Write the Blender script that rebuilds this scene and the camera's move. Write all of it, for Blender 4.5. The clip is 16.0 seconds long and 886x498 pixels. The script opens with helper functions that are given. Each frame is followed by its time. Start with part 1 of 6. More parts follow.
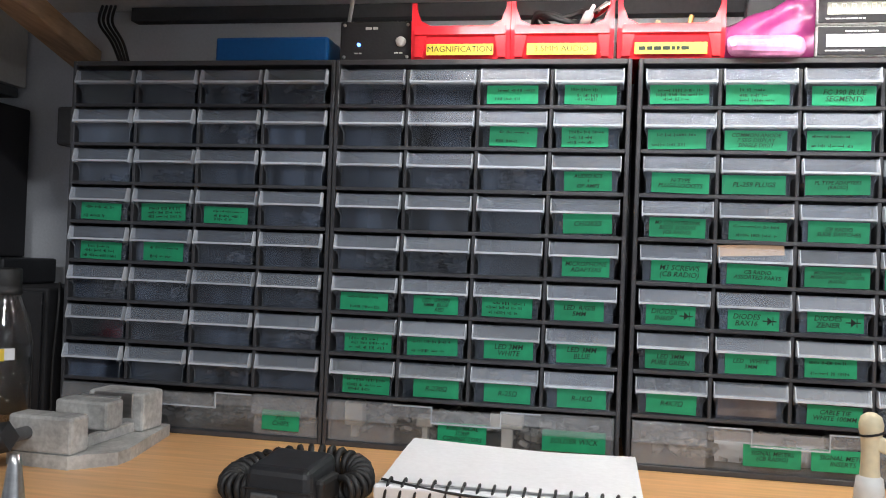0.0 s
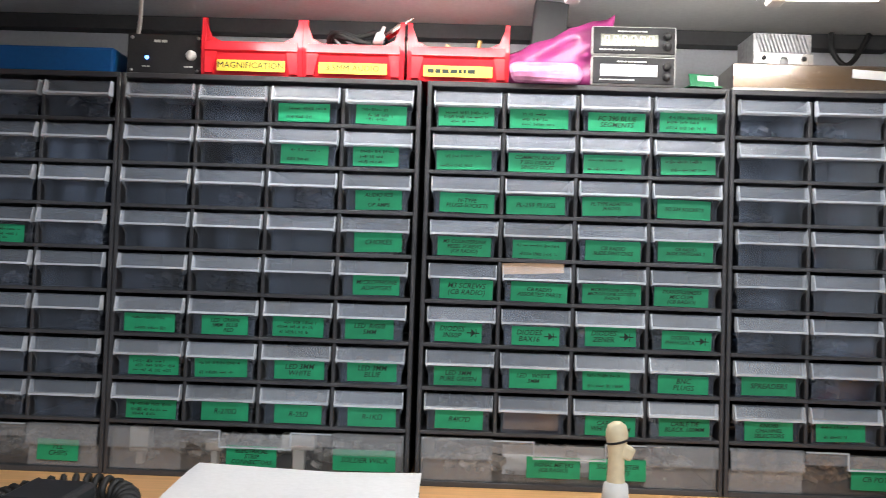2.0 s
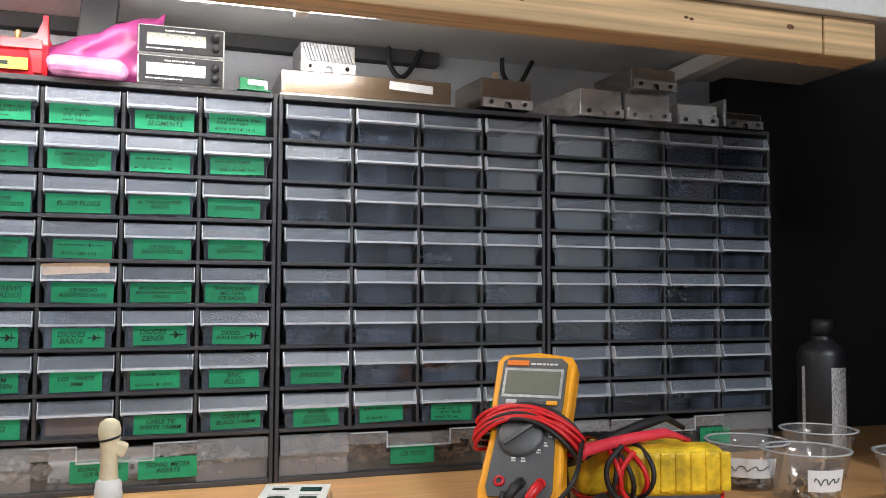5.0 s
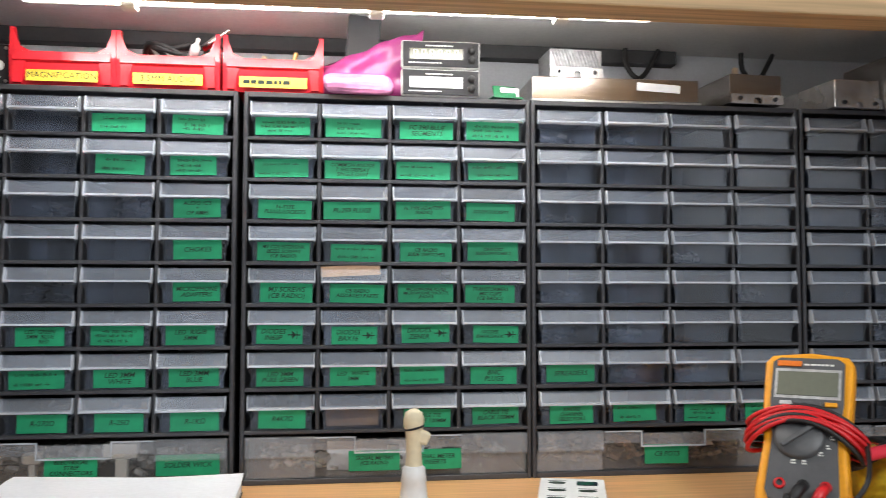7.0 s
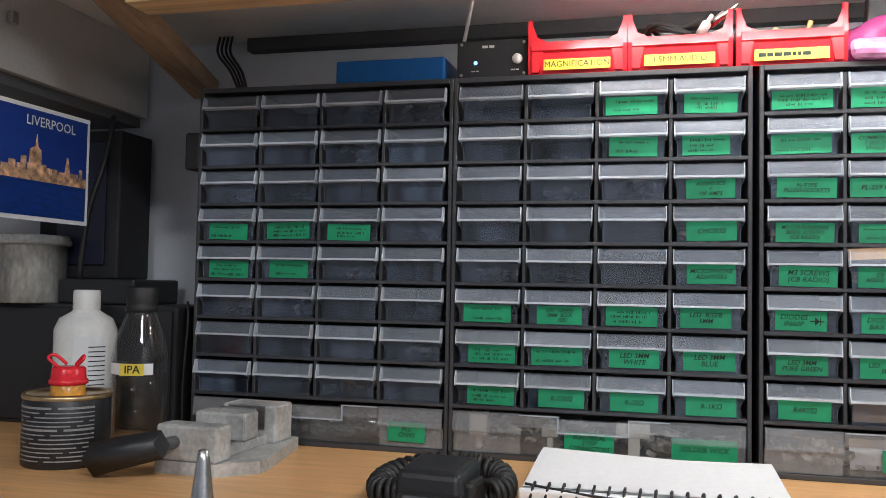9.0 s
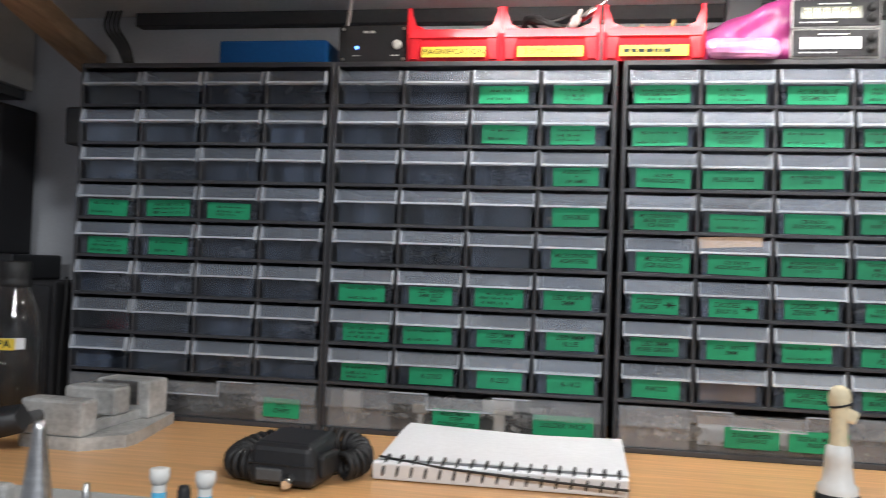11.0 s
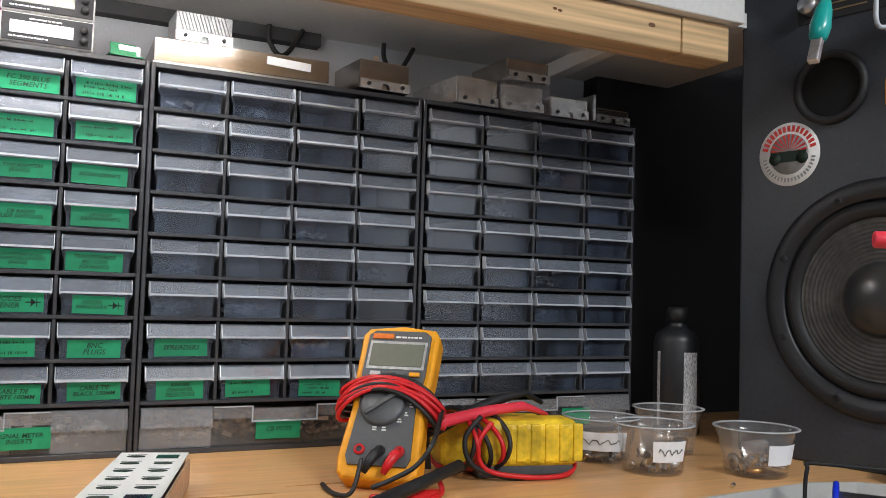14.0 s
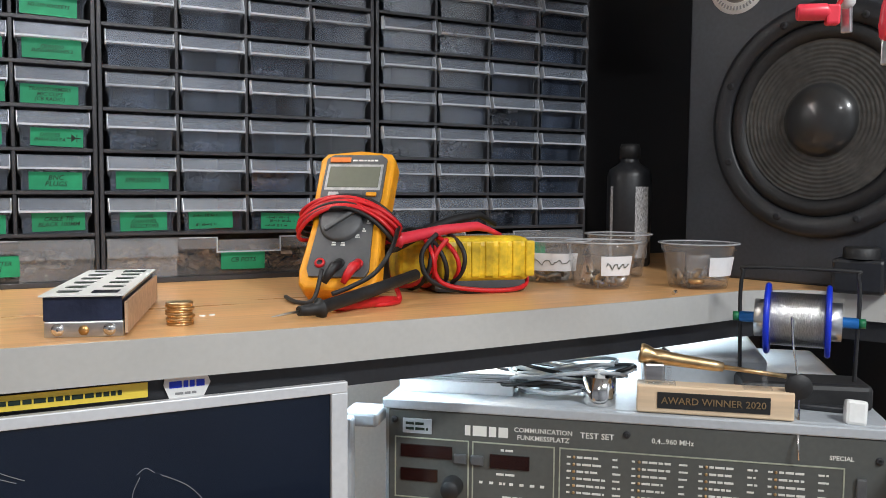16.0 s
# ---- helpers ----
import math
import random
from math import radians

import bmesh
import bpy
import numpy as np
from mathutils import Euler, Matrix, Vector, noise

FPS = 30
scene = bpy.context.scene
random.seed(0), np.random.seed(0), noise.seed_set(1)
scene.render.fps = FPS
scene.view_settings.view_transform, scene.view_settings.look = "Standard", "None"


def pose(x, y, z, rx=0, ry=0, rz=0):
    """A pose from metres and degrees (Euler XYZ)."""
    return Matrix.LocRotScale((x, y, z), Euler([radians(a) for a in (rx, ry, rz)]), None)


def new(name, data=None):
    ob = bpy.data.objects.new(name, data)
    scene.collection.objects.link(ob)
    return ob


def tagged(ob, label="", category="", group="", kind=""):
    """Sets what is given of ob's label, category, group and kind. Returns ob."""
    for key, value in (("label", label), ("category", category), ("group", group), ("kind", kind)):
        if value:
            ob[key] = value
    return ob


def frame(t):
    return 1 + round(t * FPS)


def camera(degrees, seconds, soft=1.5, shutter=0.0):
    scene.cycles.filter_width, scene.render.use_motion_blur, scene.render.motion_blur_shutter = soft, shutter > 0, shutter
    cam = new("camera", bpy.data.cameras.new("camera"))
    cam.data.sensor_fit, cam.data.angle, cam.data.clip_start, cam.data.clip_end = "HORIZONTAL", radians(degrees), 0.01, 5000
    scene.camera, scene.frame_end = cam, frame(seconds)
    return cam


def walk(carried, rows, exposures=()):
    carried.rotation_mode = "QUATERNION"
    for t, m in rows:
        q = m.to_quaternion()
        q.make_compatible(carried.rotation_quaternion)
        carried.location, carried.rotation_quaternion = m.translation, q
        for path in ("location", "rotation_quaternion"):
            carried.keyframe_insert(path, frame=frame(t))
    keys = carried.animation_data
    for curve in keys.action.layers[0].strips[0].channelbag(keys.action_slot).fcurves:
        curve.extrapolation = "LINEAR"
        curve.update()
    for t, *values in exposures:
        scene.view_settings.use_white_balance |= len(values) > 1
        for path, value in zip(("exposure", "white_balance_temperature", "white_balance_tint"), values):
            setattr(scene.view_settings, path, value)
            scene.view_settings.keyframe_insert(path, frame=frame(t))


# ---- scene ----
cam = camera(54.7, 16.0, soft=0.8, shutter=0.2)
METRES, EYE, TILT, LEAN, TURN = 0.92, 1.402, 0.0, 0.0, 10.4
ROWS = [
    (0.0, 0.0, 0.0, 0.0, -0.02, 0.57, -2.14),
    (0.5, -0.0224, 0.0018, -0.0006, 0.44, 2.35, -2.33),
    (1.0, 0.0094, 0.0014, 0.0013, -1.37, 2.16, -2.25),
    (1.5, 0.0393, -0.0027, 0.0004, -4.58, 2.3, -2.09),
    (2.0, 0.0764, -0.0056, -0.0002, -9.29, 2.31, -1.91),
    (2.5, 0.1114, -0.0158, -0.0007, -13.73, 2.49, -1.64),
    (3.0, 0.1452, -0.0317, -0.0004, -18.13, 2.54, -1.13),
    (3.5, 0.1818, -0.0464, -0.0016, -22.95, 2.52, -0.59),
    (4.0, 0.2124, -0.0625, -0.0008, -27.43, 2.58, -0.4),
    (4.2, 0.2246, -0.0689, -0.0005, -29.25, 2.66, -0.3),
    (6.3, 0.1980, -0.0839, -0.0044, -27.95, 2.95, -0.1),
    (6.5, 0.1765, -0.0775, -0.005, -25.21, 2.85, 0.09),
    (7.0, 0.1228, -0.0614, -0.0065, -17.94, 2.99, -0.05),
    (7.5, 0.073, -0.0477, -0.0082, -11.18, 2.98, -0.18),
    (8.0, 0.0169, -0.0344, -0.0113, -4.73, 3.01, -0.49),
    (8.5, -0.0459, -0.0225, -0.0194, 2.28, 3.02, -0.91),
    (8.7, -0.0710, -0.0177, -0.0226, 3.86, 2.80, -1.06),
    (10.8, -0.0298, -0.0332, -0.0251, 2.97, 1.18, -2.01),
    (11.0, -0.0029, -0.0423, -0.0239, -0.6, 1.47, -2.09),
    (11.5, 0.0643, -0.065, -0.0208, -9.97, 2.56, -2.41),
    (12.0, 0.1196, -0.078, -0.0231, -18.58, 3.19, -2.78),
    (12.5, 0.1679, -0.0886, -0.026, -25.93, 3.54, -2.47),
    (13.0, 0.2092, -0.1039, -0.0296, -32.47, 3.68, -2.12),
    (13.5, 0.2362, -0.1125, -0.0303, -36.26, 3.31, -2.09),
    (14.0, 0.2351, -0.1065, -0.0311, -36.41, 3.06, -1.7),
    (14.5, 0.2387, -0.1127, -0.0338, -36.34, 2.97, -0.92),
    (15.0, 0.2439, -0.1183, -0.0516, -36.67, 0.81, -0.24),
    (15.5, 0.245, -0.1272, -0.0872, -37.5, -3.3, -0.1),
    (16.0, 0.2313, -0.1394, -0.1034, -38.45, -4.21, -0.46),
]
walk(cam, [(t, pose(0, 0, EYE, TILT, LEAN, TURN) @ pose(METRES * x, METRES * y, METRES * z, 90 + pitch, roll, yaw)) for t, x, y, z, yaw, pitch, roll in ROWS], [(0.0, 0.0), (14.6, 0.0), (15.6, 0.15), (16.0, 0.17)])


# ---- light ----
scene.view_settings.exposure = 0.0
world = bpy.data.worlds.new("room_air")
world.use_nodes = True
world.node_tree.nodes["Background"].inputs[0].default_value = (0.55, 0.62, 0.75, 1)
world.node_tree.nodes["Background"].inputs[1].default_value = 0.02
scene.world = world


def lamp(name, at, size, watts, colour, turn=(0, 0, 0)):
    data = bpy.data.lights.new(name, "AREA")
    data.shape, data.size, data.size_y = "RECTANGLE", size[0], size[1]
    data.energy, data.color = watts, colour
    ob = new(name, data)
    ob.matrix_world = pose(*at, *turn)
    return ob


lamp("ceiling_light_glow", (-0.5, -0.9, 2.36), (0.5, 0.25), 12, (0.955, 0.98, 1.0))
lamp("ceiling_light_glow", (0.8, -0.9, 2.36), (0.5, 0.25), 34, (0.955, 0.98, 1.0))
lamp("strip_light_glow", (0.134, 0.776, 1.6655), (0.59, 0.010), 0.8, (1.0, 0.99, 1.0), (0, 0, -2))
lamp("under_shelf_glow", (0.62, 0.66, 1.166), (0.85, 0.03), 2.4, (0.66, 0.85, 1.0))


# ---- materials ----
def mat(name, base, rough=0.5, metal=0.0, grain=200.0, vary=0.12, bump=0.05, stain=6.0, stains=0.15, alpha=1.0, rand=0.0, stretch=(1, 1, 1), coat=0.0, emit=0.0, trans=0.0):
    m = bpy.data.materials.new(name)
    m.use_nodes = True
    nt = m.node_tree
    b = nt.nodes["Principled BSDF"]
    N, L = nt.nodes.new, nt.links.new
    tc, mp = N("ShaderNodeTexCoord"), N("ShaderNodeMapping")
    mp.inputs["Scale"].default_value = stretch
    L(tc.outputs["Object"], mp.inputs["Vector"])
    fine, wide = N("ShaderNodeTexNoise"), N("ShaderNodeTexNoise")
    fine.inputs["Scale"].default_value, fine.inputs["Detail"].default_value = grain, 3
    wide.inputs["Scale"].default_value, wide.inputs["Detail"].default_value = stain, 4
    L(mp.outputs[0], fine.inputs["Vector"]), L(mp.outputs[0], wide.inputs["Vector"])
    total = None
    for n, amount in ((fine, vary), (wide, stains)):
        r = N("ShaderNodeMapRange")
        r.inputs["From Min"].default_value, r.inputs["From Max"].default_value = 0.3, 0.7
        r.inputs["To Min"].default_value, r.inputs["To Max"].default_value = 1 - amount, 1 + amount
        L(n.outputs["Fac"], r.inputs["Value"])
        if total is None:
            total = r.outputs[0]
        else:
            p = N("ShaderNodeMath")
            p.operation = "MULTIPLY"
            L(total, p.inputs[0]), L(r.outputs[0], p.inputs[1])
            total = p.outputs[0]
    if rand:
        info, r, p = N("ShaderNodeObjectInfo"), N("ShaderNodeMapRange"), N("ShaderNodeMath")
        r.inputs["To Min"].default_value, r.inputs["To Max"].default_value = 1 - rand, 1 + rand
        p.operation = "MULTIPLY"
        L(info.outputs["Random"], r.inputs["Value"])
        L(total, p.inputs[0]), L(r.outputs[0], p.inputs[1])
        total = p.outputs[0]
    mix = N("ShaderNodeVectorMath")
    mix.operation = "SCALE"
    mix.inputs[0].default_value = base[:3]
    L(total, mix.inputs["Scale"])
    L(mix.outputs[0], b.inputs["Base Color"])
    rr = N("ShaderNodeMapRange")
    rr.inputs["To Min"].default_value, rr.inputs["To Max"].default_value = max(0.02, rough * 0.75), min(1, rough * 1.25)
    L(wide.outputs["Fac"], rr.inputs["Value"])
    L(rr.outputs[0], b.inputs["Roughness"])
    b.inputs["Metallic"].default_value = metal
    b.inputs["Alpha"].default_value = alpha
    b.inputs["Coat Weight"].default_value = coat
    b.inputs["Transmission Weight"].default_value = trans
    if bump:
        bp = N("ShaderNodeBump")
        bp.inputs["Strength"].default_value, bp.inputs["Distance"].default_value = bump, 0.001
        L(fine.outputs["Fac"], bp.inputs["Height"])
        L(bp.outputs[0], b.inputs["Normal"])
    if emit:
        b.inputs["Emission Color"].default_value = (*base[:3], 1)
        b.inputs["Emission Strength"].default_value = emit
    return m


def plastic(name, colour, haze, rough, streak=0.5, scale=(60, 60, 6), tint=0.97, rand=0.2, gloss=1.0):
    """Clear plastic or glass: see-through, a little milky in streaks, with a glossy skin."""
    m = bpy.data.materials.new(name)
    m.use_nodes = True
    nt = m.node_tree
    N, L = nt.nodes.new, nt.links.new
    nt.nodes.remove(nt.nodes["Principled BSDF"])
    out = nt.nodes["Material Output"]
    clear, milk, skin = N("ShaderNodeBsdfTransparent"), N("ShaderNodeBsdfDiffuse"), N("ShaderNodeBsdfGlossy")
    clear.inputs["Color"].default_value = (tint, tint, tint, 1)
    milk.inputs["Color"].default_value = (*colour, 1)
    skin.inputs["Roughness"].default_value = rough
    tc, mp, tex, rng_ = N("ShaderNodeTexCoord"), N("ShaderNodeMapping"), N("ShaderNodeTexNoise"), N("ShaderNodeMapRange")
    mp.inputs["Scale"].default_value = scale
    info, shift = N("ShaderNodeObjectInfo"), N("ShaderNodeVectorMath")
    L(tc.outputs["Object"], mp.inputs["Vector"])
    L(mp.outputs[0], shift.inputs[0])
    spread = N("ShaderNodeMath")
    spread.operation = "MULTIPLY"
    spread.inputs[1].default_value = 90.0
    L(info.outputs["Random"], spread.inputs[0])
    L(spread.outputs[0], shift.inputs[1])
    L(shift.outputs[0], tex.inputs["Vector"])
    tex.inputs["Scale"].default_value, tex.inputs["Detail"].default_value = 1.0, 3
    rng_.inputs["From Min"].default_value, rng_.inputs["From Max"].default_value = 0.3, 0.7
    rng_.inputs["To Min"].default_value, rng_.inputs["To Max"].default_value = haze * (1 - streak), haze * (1 + streak)
    L(tex.outputs["Fac"], rng_.inputs["Value"])
    vary, mul = N("ShaderNodeMapRange"), N("ShaderNodeMath")
    vary.inputs["To Min"].default_value, vary.inputs["To Max"].default_value = 1 - rand, 1 + rand
    mul.operation = "MULTIPLY"
    L(info.outputs["Random"], vary.inputs["Value"])
    L(rng_.outputs[0], mul.inputs[0]), L(vary.outputs[0], mul.inputs[1])
    m1, m2, lw = N("ShaderNodeMixShader"), N("ShaderNodeMixShader"), N("ShaderNodeLayerWeight")
    lw.inputs["Blend"].default_value = 0.5
    power, fr = N("ShaderNodeMath"), N("ShaderNodeMath")
    power.operation, fr.operation = "POWER", "MULTIPLY_ADD"
    power.inputs[1].default_value = 4.0
    L(lw.outputs["Facing"], power.inputs[0])
    fr.inputs[1].default_value, fr.inputs[2].default_value = 0.6 * gloss, 0.035 * gloss
    L(power.outputs[0], fr.inputs[0])
    L(mul.outputs[0], m1.inputs[0]), L(clear.outputs[0], m1.inputs[1]), L(milk.outputs[0], m1.inputs[2])
    L(fr.outputs[0], m2.inputs[0]), L(m1.outputs[0], m2.inputs[1]), L(skin.outputs[0], m2.inputs[2])
    L(m2.outputs[0], out.inputs["Surface"])
    return m


BLACK = mat("black_plastic", (0.016, 0.017, 0.02), 0.42, vary=0.15, bump=0.08)
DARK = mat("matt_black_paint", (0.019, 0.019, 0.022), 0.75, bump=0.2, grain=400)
SHELL = mat("black_cabinet_plastic", (0.048, 0.049, 0.055), 0.36, vary=0.12, grain=300, bump=0.06)
# The strong upright haze streaks stand in for vertical reflections on the drawer fronts.
CLEAR = plastic("clear_polypropylene", (0.44, 0.57, 0.84), 0.027, 0.12, 0.85, (45, 45, 6), rand=0.5)
LIP = plastic("frosted_polypropylene", (0.62, 0.70, 0.83), 0.083, 0.3, 0.25, (14, 14, 40), rand=0.3, gloss=0.4)
# Moulded rim, paler and milkier than the hood to paint in its edge highlight.
RIM = plastic("highlighted_drawer_rim", (0.78, 0.83, 0.90), 0.48, 0.16, 0.2, (30, 30, 30), rand=0.3)
FLANK = plastic("drawer_side_flange", (0.60, 0.68, 0.80), 0.12, 0.2, 0.2, (30, 30, 30), rand=0.3)
FROST = plastic("frosted_wide_drawer_plastic", (0.66, 0.68, 0.72), 0.14, 0.2, 0.3, (16, 16, 24), rand=0.15)
HAZE = plastic("scuffed_polypropylene", (0.60, 0.60, 0.61), 0.06, 0.16, 0.4, (14, 14, 14))
GREEN = mat("green_label_tape", (0.008, 0.29, 0.13), 0.45, vary=0.05, stains=0.12, rand=0.12, stain=40, bump=0.02)
YELLOW = mat("yellow_label_tape", (0.80, 0.60, 0.07), 0.4, vary=0.04, bump=0.02)
INK = mat("dark_ink", (0.004, 0.018, 0.009), 0.6, bump=0)
BEECH = mat("beech_laminate", (0.70, 0.39, 0.165), 0.30, vary=0.14, grain=90, stretch=(0.12, 1.6, 1), stain=5, stains=0.12, bump=0.02)
EDGE = mat("grey_edge_band", (0.48, 0.475, 0.45), 0.45, vary=0.025, stains=0.06, bump=0.01)
WALL = mat("grey_wall_paint", (0.50, 0.52, 0.56), 0.8, grain=300, vary=0.05, stains=0.1, bump=0.15)
WHITE = mat("white_paint", (0.75, 0.74, 0.72), 0.55, vary=0.04, stains=0.08, bump=0.06)
PINE = mat("pine_timber", (0.62, 0.42, 0.22), 0.6, grain=60, vary=0.28, stretch=(0.08, 2.5, 2.5), stain=9, stains=0.25, bump=0.25)
CARPET = mat("grey_carpet", (0.10, 0.10, 0.11), 0.95, grain=500, vary=0.4, bump=0.5)
GLOW = mat("led_diffuser", (1.0, 0.98, 0.96), 0.4, emit=30.0, vary=0, stains=0, bump=0)
PAPER = mat("white_paper", (0.80, 0.81, 0.83), 0.7, vary=0.03, stains=0.05, bump=0.05)
RED = mat("red_plastic", (0.78, 0.025, 0.04), 0.24, vary=0.06, stains=0.12, bump=0.03)
STEEL = mat("brushed_steel", (0.62, 0.62, 0.62), 0.3, 1.0, grain=250, vary=0.15, stretch=(0.1, 1, 1), stain=20, stains=0.2)


# ---- mesh helpers ----
def box(bm, x0, x1, y0, y1, z0, z1, bevel=0.0, seg=2):
    v = [bm.verts.new((x, y, z)) for z in (z0, z1) for x, y in ((x0, y0), (x1, y0), (x1, y1), (x0, y1))]
    fs = [bm.faces.new([v[i] for i in f]) for f in ((3, 2, 1, 0), (4, 5, 6, 7), (0, 1, 5, 4), (1, 2, 6, 5), (2, 3, 7, 6), (3, 0, 4, 7))]
    if bevel:
        es = list({e for f in fs for e in f.edges})
        bmesh.ops.bevel(bm, geom=es, offset=bevel, segments=seg, profile=0.5, affect="EDGES")
    return bm


def prism(bm, outline, y0, y1, axis="y"):
    """A solid from an outline of (a, b) pairs, drawn out along an axis."""
    def at(a, b, c):
        return {"y": (a, c, b), "x": (c, a, b), "z": (a, b, c)}[axis]
    lo = [bm.verts.new(at(a, b, y0)) for a, b in outline]
    hi = [bm.verts.new(at(a, b, y1)) for a, b in outline]
    n = len(outline)
    fs = [bm.faces.new(lo[::-1]), bm.faces.new(hi)]
    fs += [bm.faces.new((lo[i], lo[(i + 1) % n], hi[(i + 1) % n], hi[i])) for i in range(n)]
    bmesh.ops.recalc_face_normals(bm, faces=fs)
    return bm


def lathe(bm, profile, seg=28, m=None):
    """A turned body from (radius, height) pairs about z."""
    m = m or Matrix.Identity(4)
    rings = []
    for r, z in profile:
        if r < 1e-6:
            rings.append([bm.verts.new(m @ Vector((0, 0, z)))])
        else:
            rings.append([bm.verts.new(m @ Vector((r * math.cos(2 * math.pi * i / seg), r * math.sin(2 * math.pi * i / seg), z))) for i in range(seg)])
    fs = []
    for a, b in zip(rings, rings[1:]):
        for i in range(seg):
            j = (i + 1) % seg
            if len(a) == 1 and len(b) == 1:
                break
            if len(a) == 1:
                fs.append(bm.faces.new((a[0], b[i], b[j])))
            elif len(b) == 1:
                fs.append(bm.faces.new((a[i], a[j], b[0])))
            else:
                fs.append(bm.faces.new((a[i], a[j], b[j], b[i])))
    for f in fs:
        f.smooth = True
    bmesh.ops.recalc_face_normals(bm, faces=fs)
    return bm


def smooth_path(pts, n=8):
    """Points on a smooth curve through pts."""
    p = [Vector(q) for q in pts]
    out = []
    for i in range(len(p) - 1):
        a, b, c, d = p[max(i - 1, 0)], p[i], p[i + 1], p[min(i + 2, len(p) - 1)]
        for k in range(n):
            t = k / n
            out.append(0.5 * ((2 * b) + (c - a) * t + (2 * a - 5 * b + 4 * c - d) * t * t + (3 * b - a - 3 * c + d) * t ** 3))
    return out + [p[-1]]


def sweep(bm, pts, r, seg=8, ends=True):
    """A round cord of radius r (or radii) along pts."""
    pts = [Vector(q) for q in pts]
    rings, up = [], Vector((0.13, 0.21, 0.97))
    for i, q in enumerate(pts):
        d = (pts[min(i + 1, len(pts) - 1)] - pts[max(i - 1, 0)])
        d = d.normalized() if d.length > 1e-9 else Vector((0, 0, 1))
        if abs(d.dot(up)) > 0.97:
            up = Vector((0.97, 0.2, 0.1))
        u = (up - d * up.dot(d)).normalized()
        up = u
        w = d.cross(u)
        rad = r[i] if isinstance(r, (list, tuple)) else r
        rings.append([bm.verts.new(q + rad * (u * math.cos(2 * math.pi * k / seg) + w * math.sin(2 * math.pi * k / seg))) for k in range(seg)])
    fs = []
    for a, b in zip(rings, rings[1:]):
        for k in range(seg):
            fs.append(bm.faces.new((a[k], a[(k + 1) % seg], b[(k + 1) % seg], b[k])))
    for f in fs:
        f.smooth = True
    if ends:
        bm.faces.new(rings[0][::-1]), bm.faces.new(rings[-1])
    return bm


def text_into(bm, body, size, m, index=1, bold=0.0, slant=0.0):
    """Flat lettering in the built-in font, centred on m's origin in its xy plane."""
    cu = bpy.data.curves.new("lettering", "FONT")
    cu.body, cu.size, cu.align_x, cu.align_y = body, size, "CENTER", "CENTER"
    cu.resolution_u, cu.space_line, cu.offset, cu.shear = 2, 0.9, bold, slant
    ob = bpy.data.objects.new("lettering", cu)
    me = bpy.data.meshes.new_from_object(ob)
    me.transform(m)
    n = len(bm.faces)
    bm.from_mesh(me)
    bm.faces.ensure_lookup_table()
    for f in bm.faces[n:]:
        f.material_index = index
    bpy.data.objects.remove(ob)
    bpy.data.meshes.remove(me)
    bpy.data.curves.remove(cu)


def solid(name, bm, *mats):
    me = bpy.data.meshes.new(name)
    bm.to_mesh(me)
    bm.free()
    for m in mats:
        me.materials.append(m)
    return me


def thing(name, at, label, category, group="", turn=0.0):
    ob = new(name)
    ob.empty_display_size = 0.02
    ob.matrix_world = pose(*at, 0, 0, turn)
    return tagged(ob, label, category, group)


def part(name, bm, material, parent, label="", m=None):
    mats = material if isinstance(material, (list, tuple)) else (material,)
    me = bm if isinstance(bm, bpy.types.Mesh) else solid(name, bm, *mats)
    ob = new(name, me)
    ob.parent = parent
    if m is not None:
        ob.matrix_local = m
    if label:
        ob["label"] = label
    return ob


def single(name, bm, material, label, category, at=(0, 0, 0), group="", kind="", turn=0.0):
    mats = material if isinstance(material, (list, tuple)) else (material,)
    ob = new(name, solid(name, bm, *mats))
    ob.matrix_world = pose(*at, 0, 0, turn)
    return tagged(ob, label, category, group, kind)


def B():
    return bmesh.new()


def tilted(bm, m):
    bmesh.ops.transform(bm, matrix=m, verts=bm.verts)
    return bm


# ---- structure ----
SHELF = 1.2
single("floor", box(B(), -1.9, 2.0, -2.4, 1.2, -0.05, 0.0), CARPET, "dark grey carpet floor of the workshop", "floor", kind="structure")
single("ceiling", box(B(), -1.9, 2.0, -2.4, 1.2, 2.4, 2.45), WHITE, "plain white painted ceiling", "ceiling", kind="structure")
single("wall_north", box(B(), -1.9, 2.0, 1.02, 1.12, 0.0, 2.4), WALL, "grey painted wall behind the drawer cabinets", "wall", kind="structure")
single("wall_south", box(B(), -1.9, 2.0, -2.5, -2.4, 0.0, 2.4), WALL, "plain grey painted wall", "wall", kind="structure")
single("wall_west", box(B(), -2.0, -1.9, -2.4, 1.2, 0.0, 2.4), WALL, "plain grey painted side wall", "wall", kind="structure")
single("wall_east", box(B(), 1.5, 1.6, -2.4, 1.02, 0.0, 2.4), WALL, "plain grey painted side wall", "wall", kind="structure")
# Near-black sheet filling the dark gap between end cabinet and loudspeaker.
single("corner_sheet", box(B(), 0.985, 1.5, 0.985, 1.019, 0.0, 1.95), DARK, "near-black sheet filling the dark corner beside the loudspeaker", "panel", kind="structure")

